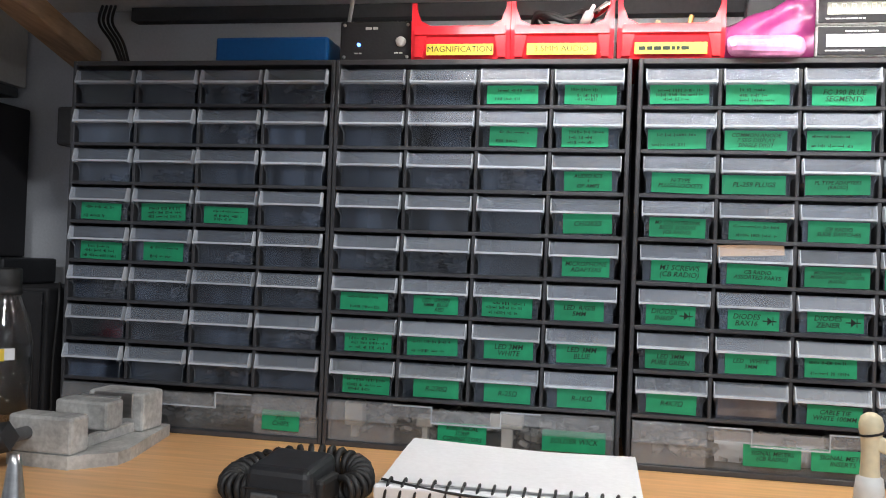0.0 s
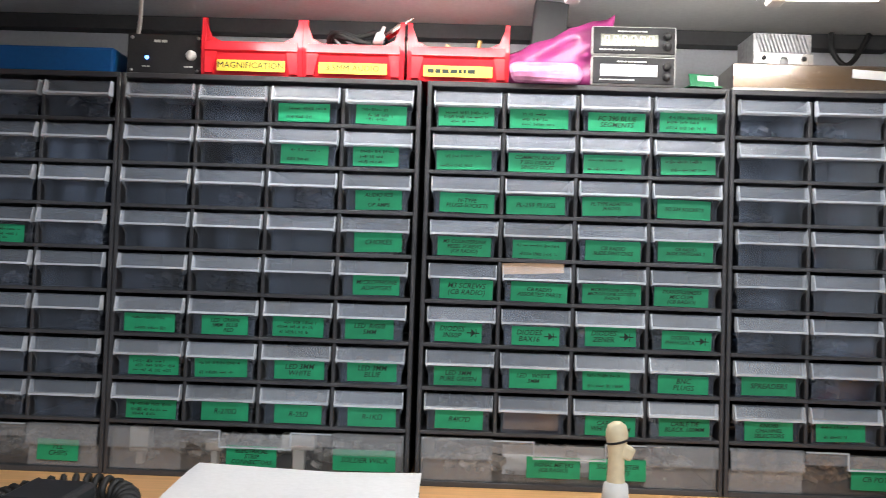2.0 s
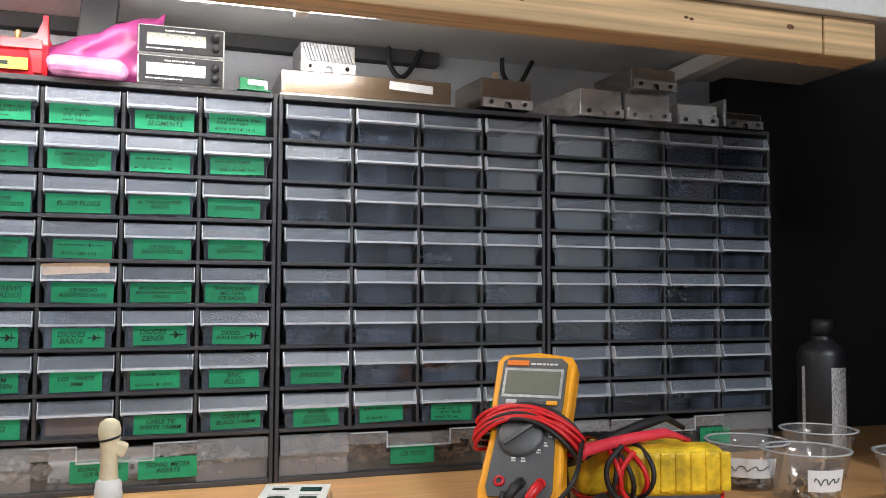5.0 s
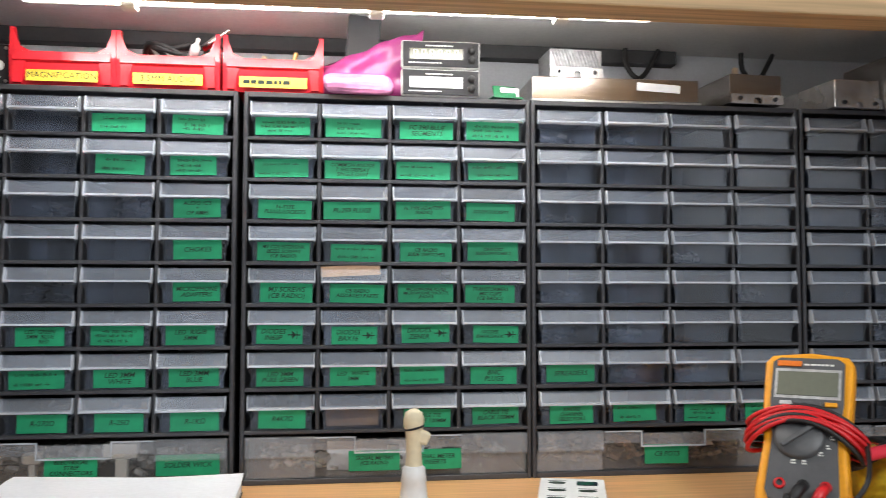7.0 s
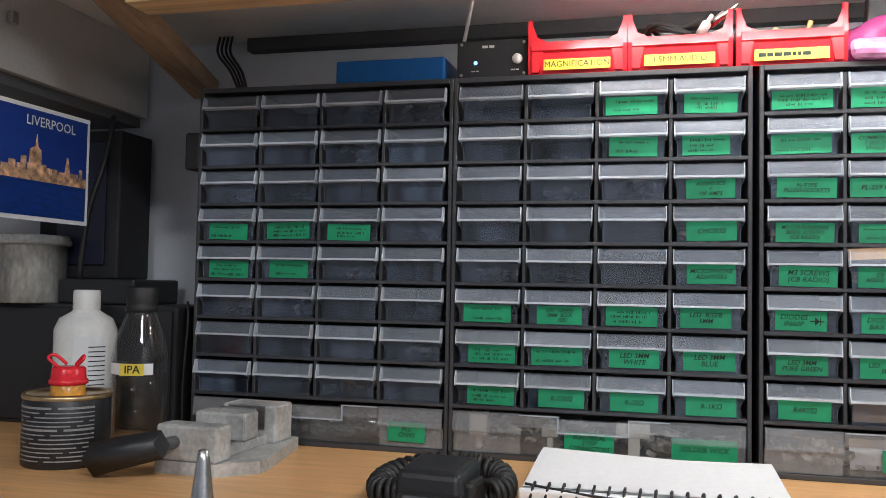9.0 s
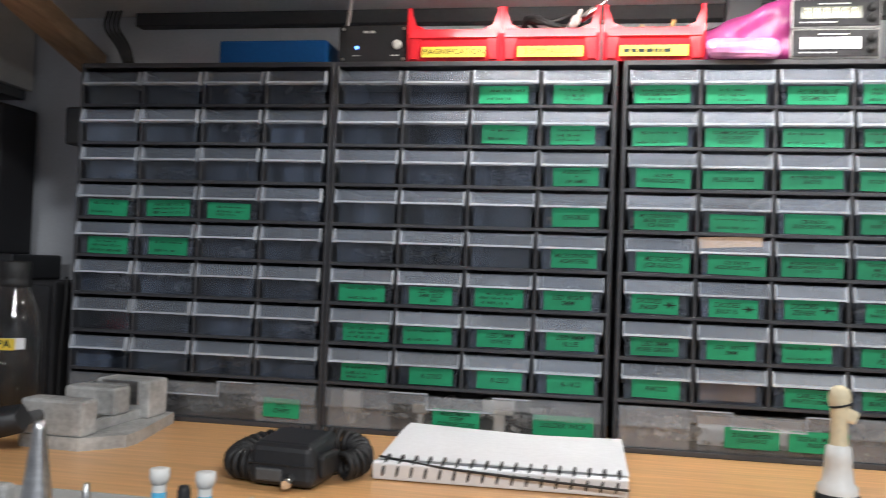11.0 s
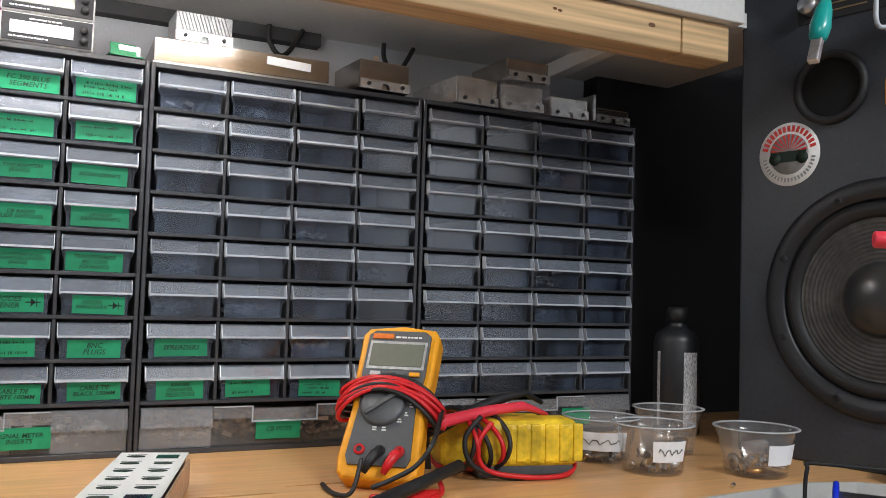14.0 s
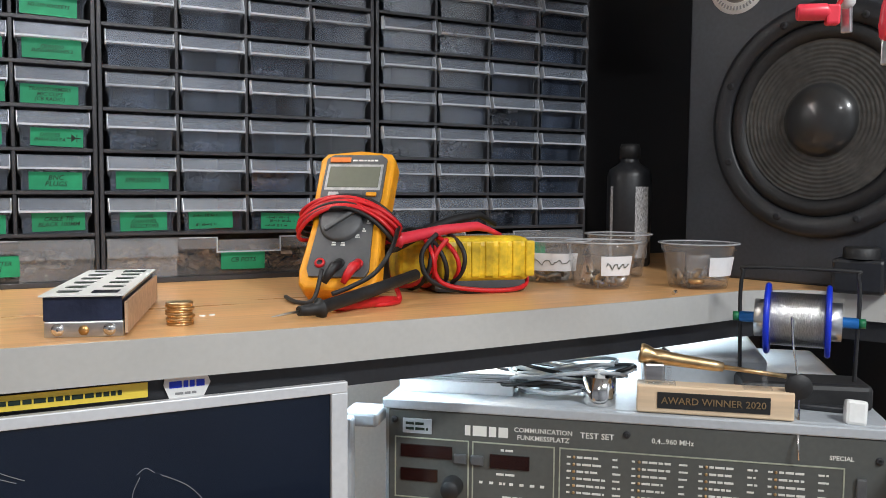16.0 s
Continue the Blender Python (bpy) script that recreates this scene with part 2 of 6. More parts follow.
# raised bench shelf with a grey front band
edge_line = [(-1.2, 0.575), (-0.45, 0.572), (-0.3, 0.570), (-0.1, 0.553), (0.1, 0.532), (0.24, 0.525), (0.45, 0.521), (0.6, 0.524), (0.75, 0.531), (0.85, 0.54), (0.93, 0.549), (0.98, 0.535), (1.02, 0.50), (1.05, 0.44), (1.07, 0.36)]
bench = thing("bench_shelf", (0, 0, 0), "raised beech laminate bench shelf with a grey front edge", "shelf")
part("board", prism(B(), edge_line + [(1.5, 0.36), (1.5, 1.02), (-1.2, 1.02)], SHELF - 0.028, SHELF, "z"), BEECH, bench)
part("edge_band", prism(B(), [(x, y - 0.003) for x, y in edge_line] + [(x, y - 0.0002) for x, y in edge_line[::-1]], SHELF - 0.0285, SHELF + 0.0005, "z"), EDGE, bench, "grey plastic edge band")
part("rail", prism(B(), [(x, y + 0.010) for x, y in edge_line] + [(x, y + 0.040) for x, y in edge_line[::-1]], SHELF - 0.050, SHELF - 0.0285, "z"), BLACK, bench, "black steel rail under the front edge")

CHARCOALPAINT = mat("charcoal_wood_paint", (0.045, 0.045, 0.048), 0.7, vary=0.1, stains=0.3, stain=8)
# dark batten where the shelf meets the wall
single("wall_batten", box(B(), -0.60, 0.56, 1.000, 1.0185, 1.689, 1.7065, 0.001), CHARCOALPAINT, "black painted batten under the overhead shelf", "batten", kind="structure")
single("shelf_extension", box(B(), -1.35, -0.60, 0.45, 0.7045, 1.7072, 1.725), mat("brown_stained_board", (0.20, 0.16, 0.12), 0.6, grain=60, vary=0.2, stretch=(0.1, 2, 2)), "brown board over the wall cupboard", "shelf", kind="structure")

# storage shelf above
single("overhead_shelf", box(B(), -1.35, 1.12, 0.705, 1.019, 1.707, 1.725), WHITE, "white painted board shelf above the cabinets", "shelf", kind="structure")
single("shelf_edge_board", box(B(), -0.62, 0.925, 0.648, 0.703, 1.682, 1.722, 0.002), WHITE, "white board lying on the timber fascia", "shelf", turn=-0.6)
fascia = thing("timber_fascia", (0, 0, 0), "rough pine timber batten along the shelf front", "timber", turn=-0.6)
part("batten", box(B(), -0.56, 0.846, 0.66, 0.700, 1.641, 1.681, 0.002), PINE, fascia)
part("end_piece", box(B(), 0.8475, 0.913, 0.6595, 0.700, 1.6405, 1.6815, 0.002), PINE, fascia, "short butted end piece")
KNOT = mat("dark_pine_knot", (0.16, 0.07, 0.03), 0.6, grain=300, vary=0.4)
for x, z, q in ((0.806, 1.665, 0.0035), (0.691, 1.661, 0.0020), (0.892, 1.657, 0.0020), (-0.542, 1.648, 0.0030), (0.514, 1.661, 0.0030), (0.685, 1.662, 0.0020)):
    part("knot", lathe(B(), [(0, 0.0006), (q * 0.8, 0.0005), (q, 0)], 14, pose(x, 0.6602, z, 90) @ Matrix.Diagonal((1.5, 0.8, 1, 1))), KNOT, fascia)

strip = thing("strip_light", (0.134, 0.776, 1.667), "slim white strip light fixed under the shelf", "strip light", turn=-2)
part("batten", box(B(), -0.297, 0.302, -0.004, 0.004, 0.010, 0.040, 0.001), WHITE, strip)
part("diffuser", box(B(), -0.296, 0.301, -0.007, 0.007, 0.0, 0.0098), GLOW, strip, "glowing diffuser")
for x in (-0.2, 0.03, 0.21):
    part("clip", box(B(), x - 0.007, x + 0.007, -0.0085, 0.0085, -0.0065, -0.0006, 0.002), WHITE, strip, "white plastic clip")

# ---- drawer cabinets ----
CELL_H, TOP_T, BASE_H = 0.0435, 0.0055, 0.0535
CAB_H = TOP_T + 8 * CELL_H + BASE_H
DEPTH = 0.135


def build_body(cab, w):
    """The cabinet's shell, shelves and dividers, each a part."""
    side = solid("side_panel", box(B(), 0, 0.0042, 0, DEPTH, 0, CAB_H, 0.0007, 1), SHELL)
    part("side_panel", side, None, cab)
    part("side_panel", side, None, cab, m=pose(w - 0.0042, 0, 0))
    part("back_panel", box(B(), 0.0042, w - 0.0042, DEPTH - 0.003, DEPTH, 0, CAB_H), SHELL, cab)
    part("top_panel", box(B(), 0.0042, w - 0.0042, 0.0, DEPTH - 0.003, CAB_H - TOP_T, CAB_H, 0.0007, 1), SHELL, cab)
    part("base_panel", box(B(), 0.0042, w - 0.0042, 0.0, DEPTH - 0.003, 0, 0.0055, 0.0007, 1), SHELL, cab)
    ledge = solid("shelf_ledge", box(B(), 0.0042, w - 0.0042, -0.0005, DEPTH - 0.003, -0.0019, 0.0018, 0.0006, 1), SHELL)
    wall = solid("divider", box(B(), -0.0018, 0.0018, 0.0, DEPTH - 0.003, 0.0018, CELL_H - 0.0019, 0.0005, 1), SHELL)
    top_wall = solid("divider", box(B(), -0.0018, 0.0018, 0.0, DEPTH - 0.003, 0.0018, CELL_H - 0.0056, 0.0005, 1), SHELL)
    for r in range(8):
        z = BASE_H + r * CELL_H
        part("shelf_ledge", ledge, None, cab, m=pose(0, 0, z))
        for c in range(1, 4):
            part("divider", top_wall if r == 7 else wall, None, cab, m=pose(0.0042 + (w - 0.0084) * c / 4, 0, z))


def open_tray(bm, x0, x1, y0, y1, z0, z1, t):
    """An open-topped moulded tray in one piece."""
    def ring(i, z):
        return [bm.verts.new(q) for q in ((x0 + i, y0 + i, z), (x1 - i, y0 + i, z), (x1 - i, y1 - i, z), (x0 + i, y1 - i, z))]
    rings = [ring(0, z0), ring(0, z1), ring(t, z1), ring(t, z0 + t)]
    bm.faces.new(rings[0][::-1]), bm.faces.new(rings[3])
    for p, q in zip(rings, rings[1:]):
        for k in range(4):
            bm.faces.new((p[k], p[(k + 1) % 4], q[(k + 1) % 4], q[k]))
    return bm


def curve_down(x0, x1, z0, z1, n=7):
    """An S-shaped edge from (x0, z0) to (x1, z1)."""
    return [(x0 + (x1 - x0) * (0.5 - 0.5 * math.cos(math.pi * k / n)), z0 + (z1 - z0) * k / n) for k in range(n + 1)]


LIP_Z, HOOD_Z = 0.0212, 0.0360


def drawer_meshes(w, h):
    """A small drawer: tray with an S-sided front, hood handle and bright rim; the front's lower left corner is the origin, y goes back."""
    bm = open_tray(B(), 0.0054, w - 0.0054, 0.0042, 0.118, 0.0, h - 0.0085, 0.0012)
    half = [(0.0053, 0.0)] + curve_down(0.0052, 0.0026, 0.0120, 0.0195)
    prism(bm, half + [(0.0026, HOOD_Z - 0.001), (w - 0.0026, HOOD_Z - 0.001)] + [(w - x, z) for x, z in half[::-1]], 0.0030, 0.0041)
    tray = solid("drawer", bm, CLEAR)
    hood = prism(B(), [(0.0030, HOOD_Z), (-0.0020, HOOD_Z), (-0.0034, HOOD_Z - 0.0012), (-0.0074, LIP_Z + 0.0024), (-0.0062, LIP_Z + 0.0024), (-0.0024, HOOD_Z - 0.0016), (0.0030, HOOD_Z - 0.0012)], 0.0021, w - 0.0021, "x")
    outer = [(0.0047, 0.0)] + curve_down(0.0046, 0.0017, 0.0120, LIP_Z - 0.001) + [(0.0013, LIP_Z + 0.0024), (0.0013, HOOD_Z + 0.0002), (0.0021, HOOD_Z + 0.0002), (0.0021, LIP_Z + 0.0024)]
    inner = [(0.0052, 0.0)] + curve_down(0.0051, 0.0023, 0.0120, LIP_Z - 0.001) + [(0.0029, LIP_Z + 0.0004)]
    bm = B()
    prism(bm, outer + [(w - x, z) for x, z in outer[::-1]] + [(w - x, z) for x, z in inner] + inner[::-1], -0.0078, 0.0028)
    bmesh.ops.bisect_plane(bm, geom=bm.verts[:] + bm.edges[:] + bm.faces[:], plane_co=(0, 0, LIP_Z - 0.0002), plane_no=(0, 0, 1))
    for v in bm.verts:
        if v.co.y < 0:
            v.co.y = -0.0038 if v.co.z > HOOD_Z - 0.001 else -0.0078 if v.co.z > LIP_Z - 0.0012 else 0.0020 - 0.004 * max(0.0, (v.co.z - 0.012) / (LIP_Z - 0.013)) ** 2
    for f in bm.faces:
        f.material_index = 1 if max(v.co.z for v in f.verts) < LIP_Z + 0.001 and min(v.co.z for v in f.verts) < LIP_Z - 0.001 else 0
    return tray, solid("handle", hood, LIP), solid("rim", bm, RIM, FLANK)


def wide_drawer_mesh(w, h):
    """The full-width bottom drawer: clear tray, hooded ends and a stepped grip between them."""
    tray = solid("wide_drawer", open_tray(B(), 0.004, w - 0.004, 0.004, 0.12, 0.0, h - 0.006, 0.0014), HAZE)
    a, b, top, mid = w * 0.245, w * 0.755, h - 0.0025, h * 0.50
    cheeks = []
    for x0, x1 in ((0.0012, a - 0.0004), (b + 0.0004, w - 0.0012)):
        cheek = prism(B(), [(0.0035, top), (-0.0010, top), (-0.0026, top - 0.0015), (-0.0050, mid), (-0.0042, mid - 0.0008), (0.0030, mid - 0.0008), (0.0030, 0.0), (0.0037, 0.0), (0.0037, mid), (-0.0034, mid + 0.0008), (-0.0014, top - 0.0020), (0.0035, top - 0.0012)], x0, x1, "x")
        cheeks.append(solid("hood", cheek, FROST))
    l, r = a + (b - a) * 0.27, b - (b - a) * 0.27
    grip = prism(B(), [(a, top - 0.0125), (l, top - 0.0125), (l, top - 0.0160), (r, top - 0.0160), (r, top - 0.0125), (b, top - 0.0125), (b, top), (r, top), (r, top - 0.0030), (l, top - 0.0030), (l, top), (a, top)], -0.0062, -0.0050)
    edge = prism(B(), [(a, top + 0.0004), (a, top - 0.0008), (l - 0.0012, top - 0.0008), (l - 0.0012, top - 0.0170), (r + 0.0012, top - 0.0170), (r + 0.0012, top - 0.0008), (b, top - 0.0008), (b, top + 0.0004), (r, top + 0.0004), (r, top - 0.0155), (l, top - 0.0155), (l, top + 0.0004)], -0.0074, -0.0050)
    return tray, cheeks, solid("handle", grip, FROST), solid("rim", edge, RIM)


rng = random.Random(7)


def label_mesh(w, h, words):
    """A green tape label standing in the xz plane, lettered, or with bars where the writing is illegible."""
    bm = box(B(), 0, w, -0.0004, 0, 0, h)
    m = pose(w / 2, -0.0006, h / 2, 90, 0, 0)
    if words == "":
        lines = rng.choice((2, 2, 3))
        n = len(bm.faces)
        for i in range(lines):
            z = h * (0.74 - i * (0.50 / max(1, lines - 1))) + rng.uniform(-0.0006, 0.0006)
            x = w * rng.uniform(0.06, 0.24)
            end = w * rng.uniform(0.62, 0.94)
            while x < end:
                for _ in range(rng.randint(3, 8)):
                    up = rng.uniform(0.0011, 0.0018)
                    if rng.random() < 0.35:
                        box(bm, x, x + 0.0013, -0.0006, -0.0004, z - rng.uniform(0.0003, 0.0012), z + 0.0003)
                    else:
                        box(bm, x, x + rng.uniform(0.0005, 0.0008), -0.0006, -0.0004, z - up, z + up)
                    x += rng.uniform(0.0011, 0.0019)
                    if x > end:
                        break
                x += 0.0022
        bm.faces.ensure_lookup_table()
        for f in bm.faces[n:]:
            f.material_index = 1
    elif words:
        arrow = words.endswith(">")
        words = words.rstrip(">")
        rows_ = words.split("\n")
        size = min(h / (len(rows_) + 0.5), w * (1.0 if not arrow else 0.8) / max(len(r) for r in rows_) * 1.35, 0.0072)
        if arrow:
            m = pose(w * 0.36, -0.0006, h / 2, 90, 0, 0)
            n = len(bm.faces)
            box(bm, w * 0.68, w * 0.95, -0.0007, -0.0004, h * 0.47, h * 0.53)
            prism(bm, [(w * 0.77, h * 0.72), (w * 0.87, h * 0.5), (w * 0.77, h * 0.28)], -0.0007, -0.0004)
            box(bm, w * 0.87, w * 0.885, -0.0007, -0.0004, h * 0.28, h * 0.72)
            bm.faces.ensure_lookup_table()
            for f in bm.faces[n:]:
                f.material_index = 1
        text_into(bm, words, size, m, 1, 0.00008, 0.22)
    return bm


CABINETS = [(-0.589, 0.3065), (-0.2815, 0.3065), (0.0315, 0.3045), (0.3375, 0.3095), (0.6495, 0.3165)]
LABELS = {
    (0, 4, 1): "", (0, 4, 2): "", (0, 4, 3): "", (0, 5, 1): "", (0, 5, 2): "",
    (1, 1, 3): "", (1, 1, 4): "", (1, 2, 3): "", (1, 2, 4): "",
    (1, 3, 4): "AUDIO IC'S\n+\nOP AMPS", (1, 4, 4): "CHOKES", (1, 5, 4): "MICROPHONE\nADAPTERS",
    (1, 6, 1): "", (1, 6, 2): "LED  GREEN\n5MM  BLUE\n     RED", (1, 6, 3): "", (1, 6, 4): "LED  R/G/B\n5MM",
    (1, 7, 1): "", (1, 7, 2): "", (1, 7, 3): "LED 3MM\nWHITE", (1, 7, 4): "LED 3MM\nBLUE",
    (1, 8, 1): "", (1, 8, 2): "R-270\u03a9", (1, 8, 3): "R-25\u03a9", (1, 8, 4): "R-1K\u03a9",
    (2, 1, 1): "", (2, 1, 2): "", (2, 1, 3): "FC 390 BLUE\nSEGMENTS", (2, 1, 4): "",
    (2, 2, 1): "", (2, 2, 2): "COMMON ANODE\n7 SEG DISPLAY\nSINGLE DIGIT", (2, 2, 3): "", (2, 2, 4): "",
    (2, 3, 1): "N-TYPE\nPLUGS-SOCKETS", (2, 3, 2): "PL-259 PLUGS", (2, 3, 3): "PL TYPE ADAPTERS\n(RADIO)", (2, 3, 4): "SO 239 SOCKETS",
    (2, 4, 1): "M3 COUNTERSINK\nBEZEL SCREWS\n(CB RADIO)", (2, 4, 2): "", (2, 4, 3): "CB RADIO\nSLIDE SWITCHES", (2, 4, 4): "CB RADIO\nSLIDE SWITCHES 2",
    (2, 5, 1): "M3 SCREWS\n(CB RADIO)", (2, 5, 2): "CB RADIO\nASSORTED PARTS", (2, 5, 3): "MICROPHONE PLUGS\nMICROPHONE SOCKETS\n(RADIO)", (2, 5, 4): "TRANSFORMERS\nMIC CLIPS\n(CB RADIO)",
    (2, 6, 1): "DIODES\nIN60P>", (2, 6, 2): "DIODES\nBAX16>", (2, 6, 3): "DIODES\nZENER>", (2, 6, 4): "DIODES\nIN414 DATA>",
    (2, 7, 1): "LED 3MM\nPURE GREEN", (2, 7, 2): "LED   WHITE\n3MM", (2, 7, 3): "", (2, 7, 4): "BNC\nPLUGS",
    (2, 8, 1): "R4K7\u03a9", (2, 8, 3): "CABLE TIE\nWHITE 100MM", (2, 8, 4): "CABLE TIE\nBLACK 100MM",
    (3, 7, 1): "SPREADERS", (3, 8, 1): "KNOBS\nCHANNEL\nSELECTORS", (3, 8, 2): "", (3, 8, 3): "", (3, 8, 4): "",
}
WIDE_LABELS = {0: [(0.79, 0.14, "PLL\nCHIPS")], 1: [(0.40, 0.17, "ELECTRICAL\nSTRIP\nCONNECTORS"), (0.76, 0.21, "SOLDER WICK")],
               2: [(0.36, 0.18, "SIGNAL METERS\n(CB RADIO)"), (0.57, 0.19, "SIGNAL METER\nINSERTS")],
               3: [(0.40, 0.165, "CB POTS")], 4: [(0.66, 0.14, "")]}
HEAP = mat("mixed_small_parts", (0.10, 0.10, 0.11), 0.5, vary=0.6, grain=260, stains=0.5, stain=60, rand=0.7, bump=0.6)
HEAP_BROWN = mat("brown_card_and_parts", (0.20, 0.12, 0.07), 0.6, vary=0.5, grain=200, stains=0.4, stain=50, rand=0.5, bump=0.5)
CARD_BROWN = mat("brown_cardboard", (0.30, 0.19, 0.12), 0.8, vary=0.15, stains=0.3, stain=30)
HEAP_BLUE = mat("blue_bagged_parts", (0.03, 0.05, 0.09), 0.4, vary=0.5, grain=160, stains=0.4, stain=40, rand=0.5, bump=0.4)
HEAP_PALE = mat("pale_bagged_parts", (0.30, 0.29, 0.27), 0.4, vary=0.5, grain=120, stains=0.4, stain=40, rand=0.4, bump=0.4)


def heap_mesh(w, d, h, seed, mtl, count=26):
    """A loose heap of small parts with a lumpy top."""
    r = random.Random(seed)
    bm = B()
    for _ in range(count):
        s = r.uniform(0.002, 0.008)
        x, y = r.uniform(s, w - s), r.uniform(s, d - s)
        z = r.uniform(0.0, h)
        a = box(B(), -s, s, -s * r.uniform(0.3, 1), s * 0.7, -s * 0.4, s * 0.4)
        me = bpy.data.meshes.new("bit")
        a.to_mesh(me), a.free()
        me.transform(pose(x, y, z + s * 0.5, r.uniform(-30, 30), r.uniform(-30, 30), r.uniform(0, 180)))
        bm.from_mesh(me)
        bpy.data.meshes.remove(me)
    return solid("heap", bm, mtl)


cw0 = (0.3065 - 0.0084) / 4
small, lip, rim = drawer_meshes(cw0 - 0.0036, CELL_H - 0.004)
wide, wide_hoods, wide_handle, wide_rim = wide_drawer_mesh(0.3065 - 0.0084, BASE_H - 0.0085)
heaps = [heap_mesh(0.056, 0.085, h, i, m_) for i, (h, m_) in enumerate(((0.006, HEAP), (0.012, HEAP), (0.004, HEAP_BLUE), (0.014, HEAP_BROWN), (0.010, HEAP_PALE), (0.018, HEAP), (0.008, HEAP), (0.016, HEAP_BLUE), (0.02, HEAP), (0.01, HEAP_BROWN), (0.005, HEAP)))]
wide_heaps = [heap_mesh(0.27, 0.07, 0.020, 20 + i, m_, 170) for i, m_ in enumerate((HEAP, HEAP_PALE, HEAP_PALE, HEAP_BROWN, HEAP))]
for k, (x0, w) in enumerate(CABINETS):
    words = ("plain translucent drawers, a few with green labels", "half of its drawers with green labels", "nearly all drawers with handwritten green labels", "mostly blank drawers and a few green labels", "blank translucent drawers, close to the loudspeaker")[k]
    cab = thing("drawer_cabinet", (x0, 0.868, SHELF), "black plastic cabinet of " + words, "drawer cabinet", "row of drawer cabinets")
    build_body(cab, w)
    sx = w / 0.3065
    cw = (w - 0.0084) / 4
    for r in range(8):
        for c in range(4):
            z = BASE_H + (7 - r) * CELL_H + 0.0019
            out = rng.choice((0, 0, 0, -0.0015, 0.001, -0.003))
            dr = part("drawer", small, None, cab, m=pose(0.0042 + c * cw + 0.0018 * sx, out, z, 0, 0, rng.uniform(-0.4, 0.4)) @ Matrix.Diagonal((sx, 1, 1, 1)))
            part("handle", lip, None, dr)
            part("rim", rim, None, dr)
            lab = LABELS.get((k, r + 1, c + 1))
            full = lab is not None
            pick = rng.choice((0, 1, 3, 4, 5, 9, 8)) if full or k in (0, 3) and r > 5 else rng.choice((0, 1, 2, 5, 6, 7, 8, 10))
            if full or rng.random() < (0.5 if r > 4 else 0.25):
                part("small_component", heaps[pick], None, dr, m=pose(0.007, 0.02, 0.002))
            if (k, r, c) == (2, 7, 1):
                part("card_insert", box(B(), 0.007, 0.063, 0.012, 0.10, 0.0016, 0.020, 0.001), CARD_BROWN, dr, "brown cardboard insert")
            if full:
                lw, lh = (rng.uniform(0.053, 0.060) if k == 2 and r < 5 else rng.uniform(0.046, 0.053)), rng.uniform(0.0180, 0.0200)
                part("label", label_mesh(lw, lh, lab), (GREEN, INK), dr, "green handwritten tape label", m=pose((cw0 - 0.0036) / 2 - lw / 2 + rng.uniform(-0.003, 0.004), 0.0028, 0.0006 + rng.uniform(0, 0.0015), 0, rng.uniform(-1.5, 1.5), 0))
    wd = part("wide_drawer", wide, None, cab, m=pose(0.0042, 0, 0.0060) @ Matrix.Diagonal((sx, 1, 1, 1)))
    part("handle", wide_handle, None, wd, "stepped frosted handle")
    part("rim", wide_rim, None, wd)
    for hd_ in wide_hoods:
        part("hood", hd_, None, wd)
    part("small_component", wide_heaps[k], None, wd, m=pose(0.014, 0.02, 0.002))
    for fx, fw, lab in WIDE_LABELS[k]:
        part("label", label_mesh(0.298 * fw, 0.021, lab), (GREEN, INK), wd, "green handwritten tape label", m=pose(0.298 * fx, 0.0010, 0.006, 0, rng.uniform(-1, 1), 0))

# loose contents seen through the wide drawers
NYLON = mat("white_nylon_connector", (0.62, 0.61, 0.57), 0.5, vary=0.05, stains=0.1, bump=0.05)
for x, z, w, h in ((-0.262, 0.012, 0.020, 0.026), (-0.184, 0.016, 0.018, 0.011), (-0.106, 0.020, 0.034, 0.016)):
    con = thing("connector_block", (x, 0.882, SHELF + 0.0076), "white nylon connector block inside the wide drawer", "connector", "white connectors")
    part("block", box(B(), 0, w, 0, 0.016, z, z + h, 0.002), NYLON, con)
    part("pin", box(B(), w * 0.35, w * 0.7, 0.002, 0.012, 0.0, z, 0.001), NYLON, con)
single("white_card", tilted(box(B(), 0, 0.105, 0, 0.001, 0, 0.030), pose(0.120, 0.900, SHELF + 0.0077, -14)), PAPER, "white card standing inside the wide drawer", "card")
wb_ = box(B(), 0, 0.150, 0, 0.04, 0, 0.030, 0.008, 3)
bmesh.ops.subdivide_edges(wb_, edges=wb_.edges, cuts=2, use_grid_fill=True)
for v in wb_.verts:
    v.co += 0.010 * Vector((noise.noise(v.co * 40), 0.6 * noise.noise(v.co * 45 + Vector((4, 0, 0))), noise.noise(v.co * 38 + Vector((0, 6, 0)))))
    v.co.z = max(v.co.z, 0.0)
single("clear_bag", wb_, plastic("creased_clear_bag", (0.75, 0.77, 0.80), 0.10, 0.10, 0.8, (60, 60, 60)), "creased clear plastic bag in the wide drawer", "bag", (-0.450, 0.888, SHELF + 0.0078))

# ---- lower desk and supports ----
single("desk", box(B(), -1.2, 1.45, 0.12, 1.015, 0.73, 0.76, 0.003), BEECH, "beech laminate lower desk under the raised shelf", "desk")
for x in (-1.19, 1.46):
    single("bench_support", box(B(), x - 0.01, x + 0.01, 0.62, 1.0, 0.0, SHELF - 0.0285), BLACK, "black steel side support of the raised shelf", "support", group="shelf supports")

